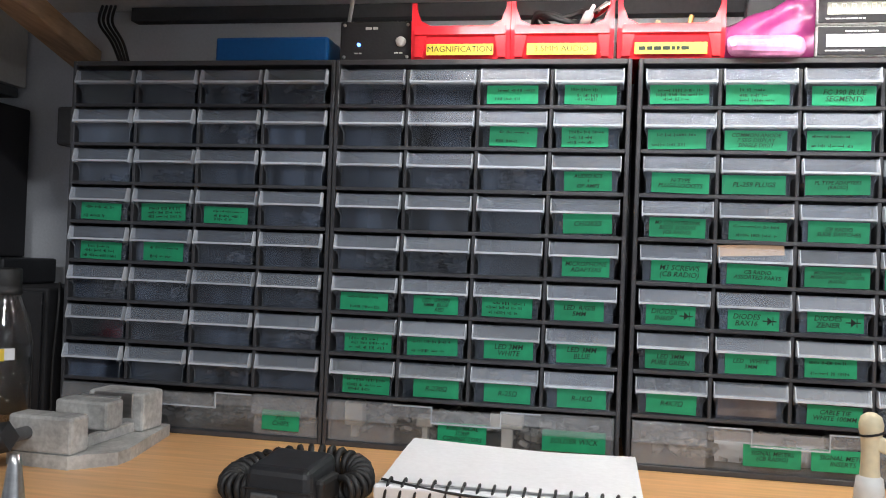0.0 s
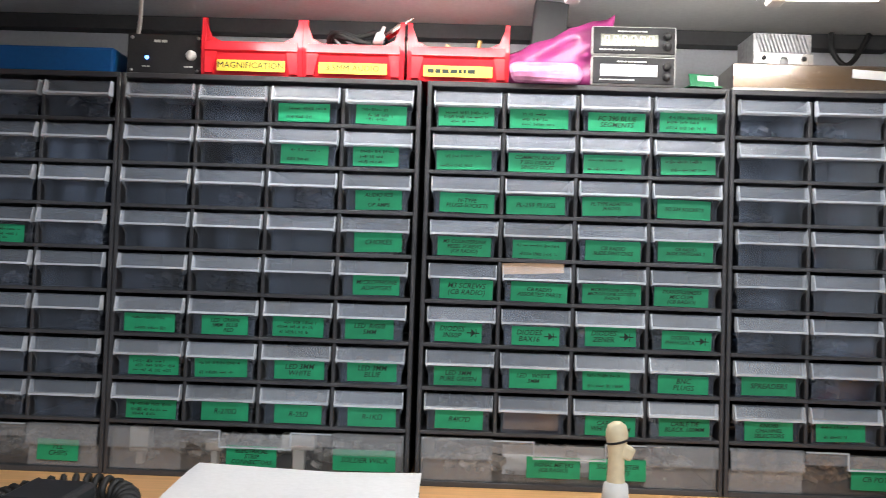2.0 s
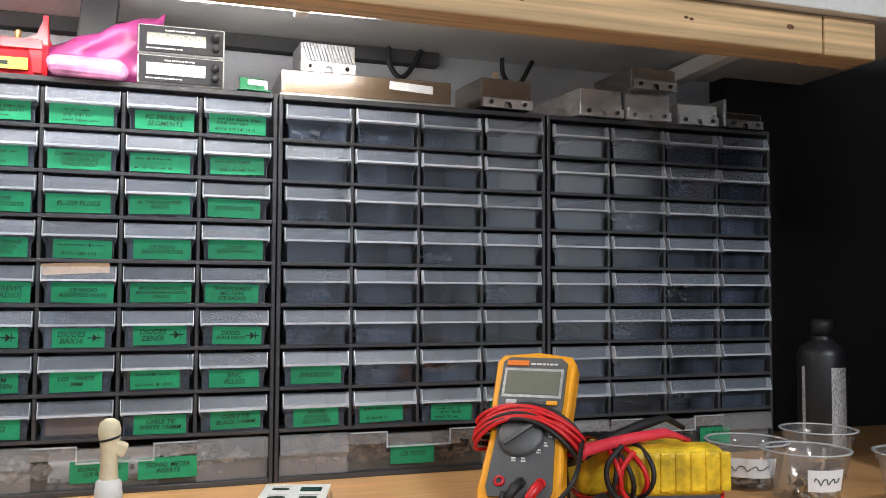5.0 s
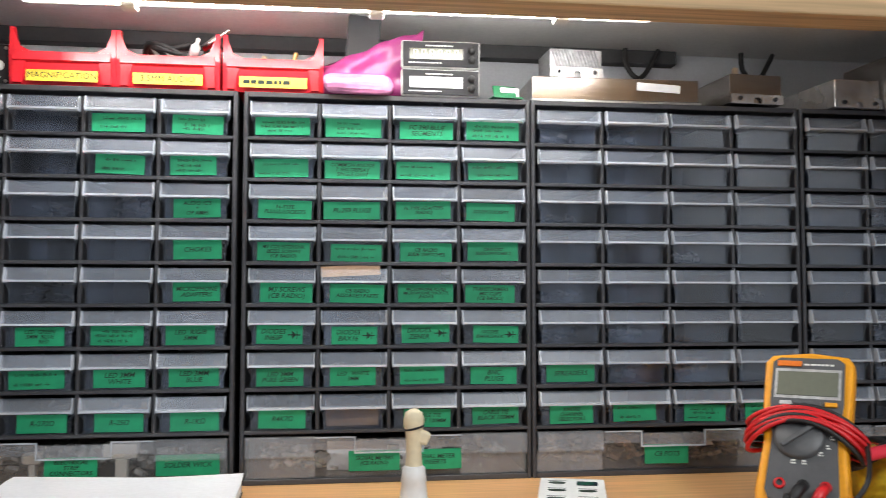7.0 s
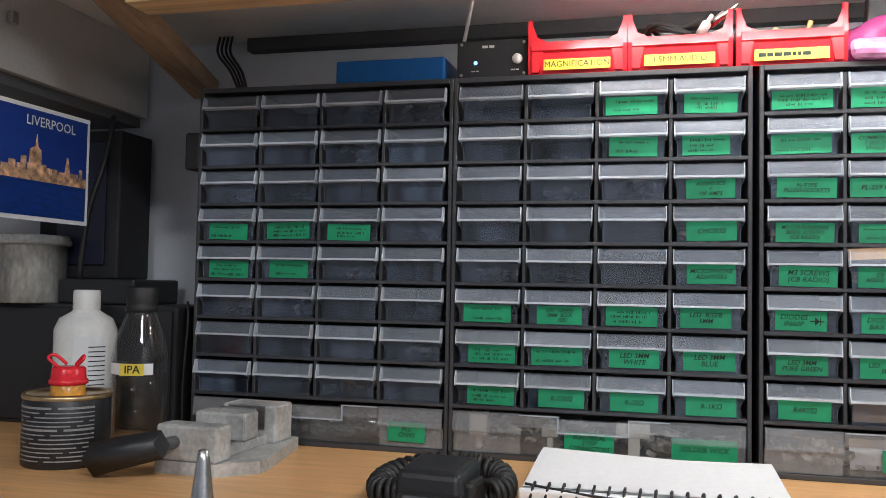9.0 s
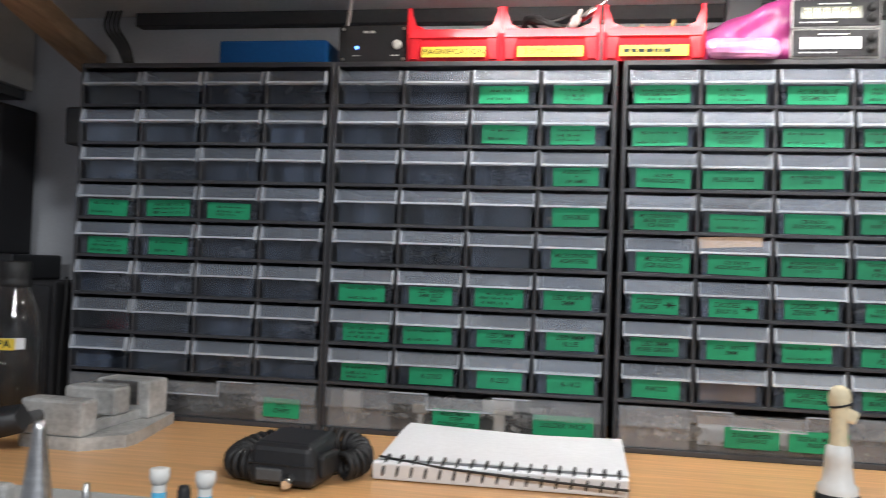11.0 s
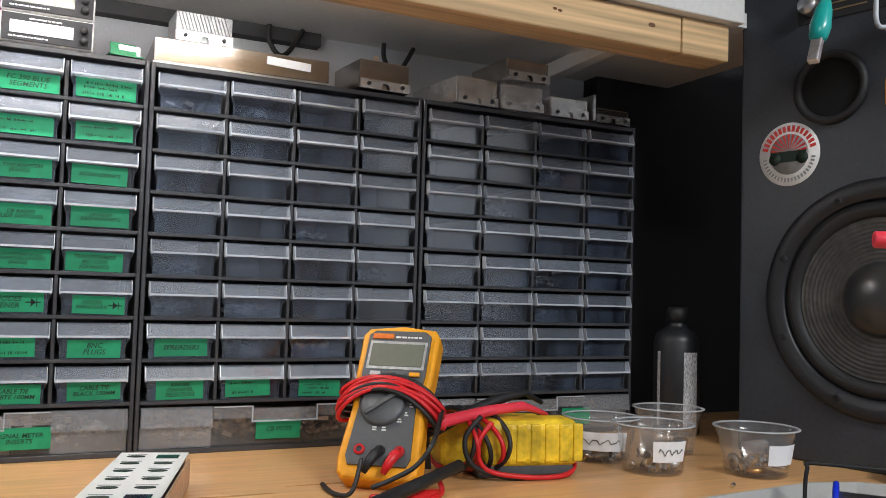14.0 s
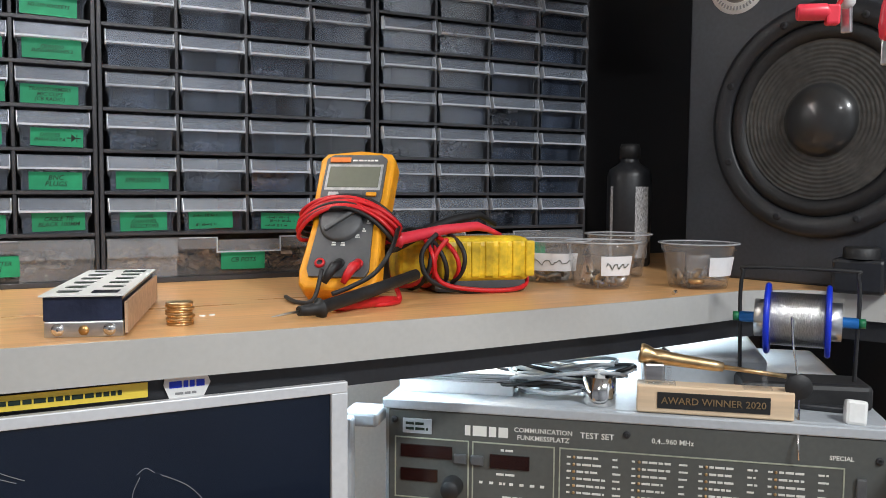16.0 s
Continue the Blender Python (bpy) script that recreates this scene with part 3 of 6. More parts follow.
# ---- more materials ----
BLUE = mat("blue_painted_metal", (0.01, 0.13, 0.42), 0.3, 0.3, vary=0.06, stains=0.1)
GREY = mat("grey_cast_metal", (0.42, 0.42, 0.41), 0.5, 0.1, vary=0.15, stains=0.3, stain=25, bump=0.25)
PANEL = mat("olive_grey_panel_paint", (0.085, 0.09, 0.085), 0.5, vary=0.06, stains=0.08)
CASE = mat("pale_grey_case_paint", (0.42, 0.45, 0.48), 0.45, vary=0.05, stains=0.12)
AMBER = mat("amber_rubber_holster", (0.85, 0.36, 0.01), 0.45, vary=0.06, stains=0.12, stain=20)
OLDYELLOW = mat("worn_yellow_holster", (0.74, 0.50, 0.02), 0.5, vary=0.12, stains=0.45, stain=35, bump=0.15)
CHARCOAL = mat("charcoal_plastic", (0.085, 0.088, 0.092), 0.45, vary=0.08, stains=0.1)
LCD = mat("grey_green_lcd", (0.16, 0.17, 0.13), 0.25, vary=0.03, stains=0.06, coat=0.3, bump=0)
REDWIRE = mat("red_silicone_lead", (0.65, 0.015, 0.02), 0.4, vary=0.06, bump=0.02)
PINK = mat("red_clip_plastic", (0.85, 0.05, 0.08), 0.35, vary=0.05, bump=0.02)
MAGENTA = mat("magenta_antistatic_bag", (0.44, 0.06, 0.25), 0.22, vary=0.1, stains=0.25, stain=18, alpha=0.82, bump=0.3, grain=60)
CUPS = plastic("clear_cup_plastic", (0.75, 0.76, 0.78), 0.055, 0.08, 0.6, (60, 60, 20))
GLASS = plastic("clear_bottle_glass", (0.5, 0.5, 0.5), 0.004, 0.02, 0.3, tint=0.93)
CHROME = mat("polished_chrome", (0.75, 0.74, 0.72), 0.12, 1.0, vary=0.05, stains=0.1, bump=0)
CREAM = mat("cream_rubber", (0.72, 0.62, 0.42), 0.5, vary=0.05, stains=0.12, stain=40)
BRASS = mat("brass", (0.58, 0.41, 0.22), 0.36, 1.0, vary=0.1, stains=0.2, stain=60)
COPPER = mat("worn_copper_coin", (0.60, 0.36, 0.14), 0.35, 0.9, vary=0.2, stains=0.3, stain=80)
CARDB = mat("tan_cardboard", (0.55, 0.36, 0.22), 0.8, vary=0.12, stains=0.1, bump=0.1)
PALEWOOD = mat("pale_planed_wood", (0.72, 0.54, 0.36), 0.5, grain=70, vary=0.15, stretch=(0.15, 2, 2), stains=0.1, bump=0.08)
TEAL = mat("teal_clip_cover", (0.0, 0.30, 0.27), 0.3, vary=0.05, bump=0.02)
RUBBER = mat("black_rubber", (0.014, 0.014, 0.015), 0.55, vary=0.2, bump=0.15)
CONE = mat("paper_woofer_cone", (0.050, 0.048, 0.044), 0.6, vary=0.3, stains=0.35, stain=14, bump=0.15, grain=120)
GLOSSBLACK = mat("gloss_black_dome", (0.030, 0.030, 0.030), 0.30, vary=0.05, stains=0.1, bump=0, coat=0.4)
SCREEN = mat("dark_screen_glass", (0.004, 0.009, 0.022), 0.16, vary=0.05, stains=0.2, stain=4, coat=0.2, bump=0)
SILVERTRIM = mat("silver_bezel", (0.66, 0.68, 0.70), 0.35, 0.2, vary=0.04, stains=0.06)
SOLDERWIRE = mat("tin_solder_wire", (0.48, 0.48, 0.47), 0.3, 1.0, grain=900, vary=0.3, stretch=(4, 0.3, 0.3), bump=0.5)
SPOOLBLUE = mat("blue_spool_flange", (0.005, 0.03, 0.55), 0.35, vary=0.05)
TINBROWN = mat("brown_metal_shine", (0.45, 0.40, 0.36), 0.22, 1.0, grain=150, vary=0.08, stretch=(0.2, 1, 1), stain=15, stains=0.12)
BAGCLEAR = plastic("crinkled_clear_film", (0.75, 0.77, 0.80), 0.14, 0.12, 0.9, (120, 120, 120))
PCB = mat("green_circuit_board", (0.01, 0.16, 0.06), 0.4, vary=0.2, grain=400)
WHITEP = mat("white_moulded_plastic", (0.76, 0.76, 0.74), 0.4, vary=0.04, stains=0.08, bump=0.02)
VIAL = mat("light_blue_liquid", (0.10, 0.45, 0.70), 0.25, vary=0.05, bump=0)
BLUELED = mat("blue_indicator", (0.1, 0.25, 1.0), 0.3, emit=6.0, vary=0, stains=0, bump=0)
POSTERBLUE = mat("poster_night_sky_blue", (0.012, 0.045, 0.26), 0.35, vary=0.05, stains=0.3, stain=8, bump=0)
POSTERSEA = mat("poster_sea_blue", (0.006, 0.035, 0.20), 0.35, vary=0.3, grain=60, stretch=(1, 1, 6), bump=0)
POSTERTOWN = mat("poster_floodlit_stone", (0.50, 0.30, 0.18), 0.4, vary=0.6, grain=150, stains=0.5, stain=60, bump=0)
INDIGO = mat("dark_indigo_panel", (0.012, 0.014, 0.035), 0.4, vary=0.1)
GREYPAINT = mat("grey_cupboard_paint", (0.40, 0.39, 0.37), 0.6, vary=0.05, stains=0.15, stain=3)
REDDISC = mat("red_sticker_print", (0.55, 0.03, 0.02), 0.4, vary=0.2, bump=0)
GREYPRINT = mat("grey_print", (0.25, 0.25, 0.25), 0.5, bump=0)
WHITEPRINT = mat("white_print", (0.72, 0.72, 0.68), 0.5, vary=0.02, bump=0)
ORANGE = mat("orange_print", (0.75, 0.18, 0.01), 0.4, bump=0)


def bars(bm, x0, x1, z0, z1, y, lines, seed, index=0, fill=0.55, step=0.004):
    """Rows of short bars in an xz plane, where writing is too small to read."""
    r = random.Random(seed)
    n = len(bm.faces)
    for i in range(lines):
        z = z1 - (i + 0.5) * (z1 - z0) / lines
        hh = (z1 - z0) / lines * fill / 2
        x = x0
        end = x0 + (x1 - x0) * r.uniform(0.7, 1)
        while x < end - step * 0.5:
            l = min(r.uniform(1, 3.2) * step, end - x)
            box(bm, x, x + l, y - 0.0004, y, z - hh, z + hh)
            x += l + step * 0.45
    bm.faces.ensure_lookup_table()
    for f in bm.faces[n:]:
        f.material_index = index
    return bm


TOP = SHELF + CAB_H  # top of the cabinets

# ---- on top of the cabinets ----
single("project_box", box(B(), 0, 0.129, 0, 0.09, 0, 0.028, 0.003), BLUE, "flat blue metal box lying on the cabinet", "box", (-0.424, 0.878, TOP))

amp = thing("switch_unit", (-0.2815, 0.876, TOP), "small black metal unit with blue light and white button", "electronic unit")
part("case", box(B(), 0, 0.079, 0.002, 0.075, 0.001, 0.043, 0.0015), DARK, amp)
part("button", lathe(B(), [(0, -0.004), (0.005, -0.0035), (0.0055, 0), (0.0055, 0.003)], 20, pose(0.067, 0.002, 0.021, -90)), WHITEP, amp, "white push button")
part("indicator", lathe(B(), [(0, -0.0012), (0.002, -0.001), (0.002, 0.001)], 14, pose(0.021, 0.002, 0.018, -90)), BLUELED, amp, "glowing blue light")
for x0, x1, z0, z1, q in ((0.028, 0.047, 0.033, 0.038, 0.003), (0.06, 0.073, 0.008, 0.0105, 0.002), (0.016, 0.027, 0.008, 0.010, 0.002)):
    part("print", bars(B(), x0, x1, z0, z1, 0.002, 1, 3, step=q), WHITEPRINT, amp, "white printing")
for x, z in ((0.005, 0.005), (0.074, 0.005), (0.005, 0.039), (0.074, 0.039)):
    part("screw", lathe(B(), [(0, -0.001), (0.0018, -0.0008), (0.0018, 0.001)], 10, pose(x, 0.002, z, -90)), STEEL, amp)
single("power_cable", sweep(B(), smooth_path([(-0.284, 0.93, TOP + 0.004), (-0.286, 0.915, TOP + 0.03), (-0.272, 0.885, TOP + 0.062), (-0.255, 0.84, 1.695), (-0.25, 0.81, 1.7068)]), 0.0022), WHITEP, "thin white cable rising behind the black unit", "cable")
single("antenna_stub", sweep(B(), [(-0.245, 0.935, TOP + 0.047), (-0.205, 0.935, TOP + 0.049)], 0.004), RUBBER, "short black plug lying behind the unit", "plug")


def red_bin(x, words, seed):
    t = thing("storage_bin", (x, 0.872, TOP), "red plastic open-fronted bin with a yellow label", "storage bin", "red bins")
    w, d, tk = 0.1035, 0.12, 0.0022
    bm = B()
    box(bm, 0.006, w - 0.006, 0.0, d, 0.0, tk)
    box(bm, 0.004, w - 0.004, d - tk, d, tk, 0.050)
    side = [(0.0, 0.0), (-0.004, 0.030), (-0.003, 0.059), (0.002, 0.060), (0.010, 0.047), (0.022, 0.041), (0.11, 0.044), (d, 0.047), (d, 0)]
    prism(bm, side, 0.0, 0.0045, "x")
    prism(bm, side, w - 0.0045, w, "x")
    for s in (0, 1):
        a = [(0.0045, 0.030), (0.0045, 0.054), (0.010, 0.040), (0.020, 0.035), (0.020, 0.030)]
        prism(bm, [(w - q, z) if s else (q, z) for q, z in a], -0.003, 0.001, "y")
    prism(bm, [(0.0, 0.0), (-0.003, 0.023), (-0.007, 0.025), (-0.006, 0.034), (-0.003, 0.035), (0.002, 0.024), (0.003, 0.0)], 0.0045, w - 0.0045, "x")
    for q in (0.0045, w - 0.012):
        prism(bm, [(q, 0.002), (q + 0.0075, 0.002), (q + (0.012 if q < 0.05 else -0.004), 0.024), (q, 0.024)] if q < 0.05 else [(q + 0.0075, 0.002), (q + 0.0075, 0.024), (q - 0.004, 0.024), (q, 0.002)], -0.005, 0.0, "y")
    part("tray", bm, RED, t)
    lb = box(B(), 0.017, w - 0.017, -0.0048, -0.0040, 0.004, 0.0155)
    if words:
        text_into(lb, words, 0.0088, pose(w / 2, -0.0050, 0.0098, 90), 1, 0.0)
    else:
        bars(lb, 0.021, w - 0.02, 0.006, 0.0135, -0.0048, 1, seed, 1, 0.5, 0.003)
    part("label", lb, (YELLOW, INK), t, "yellow printed tape label")
    return t


red_bin(-0.2015, "MAGNIFICATION", 1)
red_bin(-0.0975, "3.5MM AUDIO", 2)
red_bin(0.0095, "", 3)
rb = random.Random(5)
for i in range(3):
    c = [(-0.046 + 0.034 * math.cos(a) * (1 - 0.06 * i), 0.925 + 0.035 * math.sin(a), TOP + 0.047 + 0.004 * i + 0.008 * math.sin(2 * a + i)) for a in [2 * math.pi * k / 22 for k in range(20)]]
    single("audio_cable", sweep(B(), smooth_path(c, 3), 0.0028, 7), RUBBER, "coiled black audio cable lying in a red bin", "cable", group="coiled cables")
single("jack_plug", tilted(lathe(B(), [(0, 0), (0.004, 0.001), (0.0042, 0.02), (0.0022, 0.022), (0.0018, 0.036), (0, 0.038)], 12), pose(-0.016, 0.905, TOP + 0.053, 60, 0, 65)), CHROME, "silver jack plug on a cable end", "plug")
single("jack_plug", tilted(lathe(B(), [(0, 0), (0.005, 0.001), (0.005, 0.018), (0.0022, 0.02), (0.002, 0.032), (0, 0.034)], 12), pose(-0.025, 0.89, TOP + 0.040, 70, 0, 20)), WHITEP, "white jack plug in a red bin", "plug")
for i in range(14):
    x, y = rb.uniform(0.022, 0.095), rb.uniform(0.885, 0.95)
    bm = lathe(B(), [(0, 0), (0.0045, 0), (0.005, 0.004), (0.0028, 0.006), (0.0028, 0.02), (0, 0.021)], 12)
    single("terminal", tilted(bm, pose(x, y, TOP + 0.030 + rb.uniform(0, 0.008), rb.uniform(40, 120), 0, rb.uniform(0, 360))), rb.choice((COPPER, CREAM, RED)), "small copper and red terminal in the bin", "terminal", group="loose terminals")
for i in range(10):
    single("lens_part", tilted(lathe(B(), [(0, 0), (0.008, 0), (0.008, 0.008), (0, 0.008)], 14), pose(rb.uniform(-0.185, -0.115), rb.uniform(0.89, 0.96), TOP + rb.uniform(0.02, 0.034), rb.uniform(0, 60), 0, rb.uniform(0, 360))), RUBBER, "small black magnifier part in a red bin", "magnifier part", group="magnifier parts")
single("speaker_wire", sweep(B(), smooth_path([(0.03, 0.96, TOP + 0.046), (0.09, 0.955, TOP + 0.05), (0.15, 0.965, TOP + 0.052), (0.19, 0.975, TOP + 0.056), (0.24, 0.985, TOP + 0.05)]), 0.0022), COPPER, "thin pinkish wire running behind the bins", "wire")

# black upright post behind the bag
single("post", tilted(box(B(), -0.018, 0.018, -0.01, 0.01, 0, 0.095, 0.002), pose(0.150, 0.909, TOP + 0.001, 0, 5, 0)), BLACK, "black plastic upright behind the magenta bag", "post")

bag = B()
nu, nv = 14, 9
grid = []
for i in range(nu + 1):
    row = []
    for j in range(nv + 1):
        u, v = i / nu, j / nv
        z = v * (0.034 + 0.044 * u)
        y = 0.879 + 0.012 * math.sin(3.1 * u + 2 * v) + 0.02 * v * u + 0.006 * noise.noise((u * 5, v * 5, 0.3))
        row.append(bag.verts.new((0.112 + 0.098 * u + 0.012 * v * u, y - 0.012 * math.sin(math.pi * v) * (1 - u), TOP + 0.001 + z + 0.004 * noise.noise((u * 6, v * 6, 3)) * v)))
    grid.append(row)
for i in range(nu):
    for j in range(nv):
        bag.faces.new((grid[i][j], grid[i + 1][j], grid[i + 1][j + 1], grid[i][j + 1])).smooth = True
bagt = single("antistatic_bag", bag, MAGENTA, "crumpled magenta antistatic bag leaning on the counters", "bag")
md = bagt.modifiers.new("thickness", "SOLIDIFY")
md.thickness = 0.0012
pouch = box(B(), -0.036, 0.036, -0.010, 0.010, 0.0, 0.021, 0.008, 3)
for v in pouch.verts:
    v.co += 0.004 * Vector((noise.noise(v.co * 60), noise.noise(v.co * 70 + Vector((3, 0, 0))), 0.4 * noise.noise(v.co * 50)))
    v.co.z = max(v.co.z, 0)
single("bag_pouch", pouch, mat("pale_pink_film", (0.55, 0.22, 0.40), 0.16, vary=0.15, stains=0.35, stain=40, bump=0.8, grain=70), "pale pink crinkled plastic pouch in front of the bag", "pouch", (0.150, 0.866, TOP))


def counter(z, lit, turn):
    t = thing("frequency_counter", (0.1955, 0.868, z), "small black frequency counter with a chrome-edged front", "frequency counter", "stacked counters", turn)
    part("case", box(B(), 0.002, 0.083, 0.004, 0.08, 0.0005, 0.0295, 0.002), BLACK, t)
    bm = box(B(), 0, 0.085, -0.002, 0.0038, 0, 0.030, 0.002)
    part("bezel", bm, GREY, t, "bright metal bezel")
    part("front_panel", box(B(), 0.0016, 0.0834, -0.0032, -0.0021, 0.0016, 0.0284, 0.0005), DARK, t)
    part("display", box(B(), 0.009, 0.066, -0.0042, -0.0033, 0.009, 0.021), LCD if lit else PAPER, t, "digit window")
    d = B()
    for k in range(6):
        x = 0.013 + k * 0.0088
        for (a, b, c, e) in ((0, 0.0045, 0.0105, 0.0112), (0, 0.0045, 0.0146, 0.0153), (0, 0.0045, 0.0188, 0.0195), (0, 0.0007, 0.0105, 0.0195), (0.0038, 0.0045, 0.0105, 0.0195)):
            box(d, x + a, x + b, -0.0046, -0.0043, c, e)
    part("digits", d, CREAM if lit else SILVERTRIM, t, "seven-segment digits")
    for zz in (0.009, 0.0195):
        part("knob", lathe(B(), [(0, -0.006), (0.0035, -0.006), (0.004, -0.001), (0.004, 0)], 16, pose(0.0755, -0.0032, zz, -90)), RUBBER, t, "small round knob")
    part("print", bars(bars(B(), 0.026, 0.064, 0.0230, 0.0252, -0.0032, 1, 8, 0, 0.6, 0.002), 0.008, 0.05, 0.0045, 0.0065, -0.0032, 1, 9, 0, 0.6, 0.002), WHITEPRINT, t, "tiny printing")


counter(TOP, False, 0)
counter(TOP + 0.0305, True, -1.0)

pcb = thing("circuit_board", (0.296, 0.868, TOP), "small green circuit board with a white connector", "circuit board", turn=8)
part("board", box(B(), 0, 0.034, 0.0, 0.03, 0.002, 0.0036), PCB, pcb)
part("edge_board", tilted(box(B(), 0, 0.026, 0, 0.0016, 0, 0.014), pose(0.002, 0.004, 0.0036, -20)), PCB, pcb)
part("connector", box(B(), 0.010, 0.032, 0.006, 0.02, 0.0036, 0.015, 0.001), WHITEP, pcb, "white plastic connector")
part("standoff", box(B(), 0.004, 0.03, 0.006, 0.026, 0.0, 0.002), BLACK, pcb)


TINPLATE = mat("bright_tinplate", (0.74, 0.73, 0.72), 0.26, 0.85, grain=120, vary=0.1, stain=25, stains=0.2, bump=0.15)
CASTFIN = mat("hatched_aluminium", (0.40, 0.40, 0.41), 0.5, 0.7, grain=240, vary=0.2, bump=0.3)


def heatsink_box(x, y, z, w, d, h, turn, mtl, words, rib=False, roll=0.0):
    """A folded-metal radio module cover with a flanged, screwed front."""
    t = thing("metal_module", (x, y, z), words, "metal module", "metal modules", turn)
    if roll:
        t.matrix_world = t.matrix_world @ pose(0, 0, 0, 0, roll, 0)
    part("cover", box(B(), 0, w, 0.004, d, 0.0, h, 0.0012), mtl, t)
    if rib:
        for i in range(14):
            xx = 0.006 + i * (w - 0.011) / 13
            part("fin", prism(B(), [(xx - 0.0045, h - 0.001), (xx - 0.0025, h - 0.001), (xx + 0.0040, 0.012), (xx + 0.0020, 0.012)], 0.0015, 0.0042), mtl, t)
    fl = B()
    prism(fl, [(0, 0), (w * 0.42, 0), (w * 0.42, 0.004), (w * 0.45, 0.007), (w * 0.55, 0.007), (w * 0.58, 0.004), (w * 0.58, 0), (w, 0), (w, 0.0105), (0, 0.0105)], 0.0, 0.0012, "y")
    part("flange", fl, TINPLATE, t, "screwed bright flange")
    for q in (0.16, 0.84):
        part("screw", lathe(B(), [(0, -0.0022), (0.0022, -0.002), (0.0026, 0.0)], 12, pose(w * q, 0.0, 0.0055, -90)), RUBBER, t)
    return t


heatsink_box(0.361, 0.872, TOP + 0.0285, 0.060, 0.05, 0.032, 2, CASTFIN, "ribbed silver heat sink block with screwed flange", True)
plate = thing("steel_tray", (0.340, 0.872, TOP), "long folded steel tray lying on the cabinet", "metal tray", turn=-1)
part("cover", box(B(), 0, 0.19, 0.0, 0.10, 0.002, 0.028, 0.0015), TINBROWN, plate)
part("rim", box(B(), -0.001, 0.192, -0.0015, 0.102, 0.0, 0.002), STEEL, plate)
part("sticker", tilted(box(B(), 0, 0.05, -0.0006, 0, 0, 0.009), pose(0.118, -0.0002, 0.015, 0, 3, 0)), PAPER, plate, "torn paper sticker")
heatsink_box(0.566, 0.862, TOP + 0.003, 0.064, 0.08, 0.034, 4, TINBROWN, "shiny brown metal module with a screwed flange")
heatsink_box(0.690, 0.858, TOP + 0.001, 0.058, 0.12, 0.033, 4, TINPLATE, "folded silver metal module with a screwed flange")
heatsink_box(0.752, 0.845, TOP + 0.0355, 0.062, 0.09, 0.026, 3, TINBROWN, "brown metal module lying across two others")
heatsink_box(0.752, 0.860, TOP + 0.001, 0.060, 0.09, 0.032, -2, TINPLATE, "silver metal module in clear film")
heatsink_box(0.826, 0.862, TOP + 0.0005, 0.058, 0.09, 0.026, 0, TINPLATE, "low silver metal module with a screwed flange")
heatsink_box(0.897, 0.862, TOP + 0.0005, 0.056, 0.07, 0.020, 2, TINBROWN, "low dull metal module at the cabinet end")
single("flat_plate", tilted(box(B(), 0, 0.004, 0, 0.06, 0, 0.034, 0.0006), pose(0.8885, 0.858, TOP + 0.0005)), STEEL, "thin upright steel plate between two modules", "plate")
film = box(B(), -0.036, 0.036, -0.006, 0.05, -0.012, 0.034, 0.008, 3)
bmesh.ops.subdivide_edges(film, edges=film.edges, cuts=2, use_grid_fill=True)
for v in film.verts:
    v.co += 0.006 * Vector((noise.noise(v.co * 70), noise.noise(v.co * 60 + Vector((5, 1, 0))), noise.noise(v.co * 65 + Vector((0, 7, 2)))))
single("film_bag", film, BAGCLEAR, "crinkled clear plastic bag round a metal module", "bag", (0.786, 0.858, TOP + 0.008))
single("wood_dowel", tilted(box(B(), -0.003, 0.003, -0.003, 0.003, 0, 0.075), pose(0.625, 0.975, TOP + 0.001, -6, 4, 0)), PALEWOOD, "thin pale wooden stick against the wall", "stick")
for x in (0.49, 0.645):
    single("wall_cable", sweep(B(), smooth_path([(x, 0.995, 1.706), (x + 0.001, 0.994, 1.685), (x + 0.012, 0.990, 1.668), (x + 0.026, 0.994, 1.675), (x + 0.044, 0.996, 1.706)]), 0.0032), RUBBER, "black cable looping down the wall", "cable", group="wall cables")
single("shelf_bracket", tilted(box(B(), -0.011, 0.011, 0, 0.19, 0, 0.02, 0.002), pose(0.868, 0.985, 1.672, 11, 0, -162)), WHITE, "white painted diagonal shelf brace", "shelf bracket")
single("timber_brace", tilted(box(B(), 0.0, 0.034, 0.0, 0.30, 0, 0.026, 0.002), pose(-0.646, 1.010, 1.628, 7.5, 0, 190)), mat("weathered_timber", (0.30, 0.20, 0.12), 0.7, grain=60, vary=0.3, stretch=(2.5, 0.1, 2.5), stains=0.3, bump=0.3), "weathered timber brace under the shelf end", "timber")
for i in range(4):
    single("loose_wire", sweep(B(), smooth_path([(-0.634 + 0.006 * i, 0.99, 1.706), (-0.628 + 0.006 * i, 0.975, 1.68), (-0.602 + 0.005 * i, 0.965, 1.65), (-0.586 + 0.003 * i, 0.97, TOP + 0.001)]), 0.0018), RUBBER, "thin wire hanging down beside the timber brace", "wire", group="hanging wires")
single("wall_socket", box(B(), -0.010, 0.010, -0.012, 0.012, -0.022, 0.022, 0.003), RUBBER, "black plug clipped to the cabinet side", "plug", (-0.6005, 0.885, 1.535))

single("card_slip", tilted(box(B(), 0, 0.062, -0.0006, 0, 0, 0.011), pose(0.1125, 0.8700, SHELF + BASE_H + 3 * CELL_H + 0.0290, 0, -3, 0)), CARDB, "torn tan cardboard slip stuck over a drawer", "card")

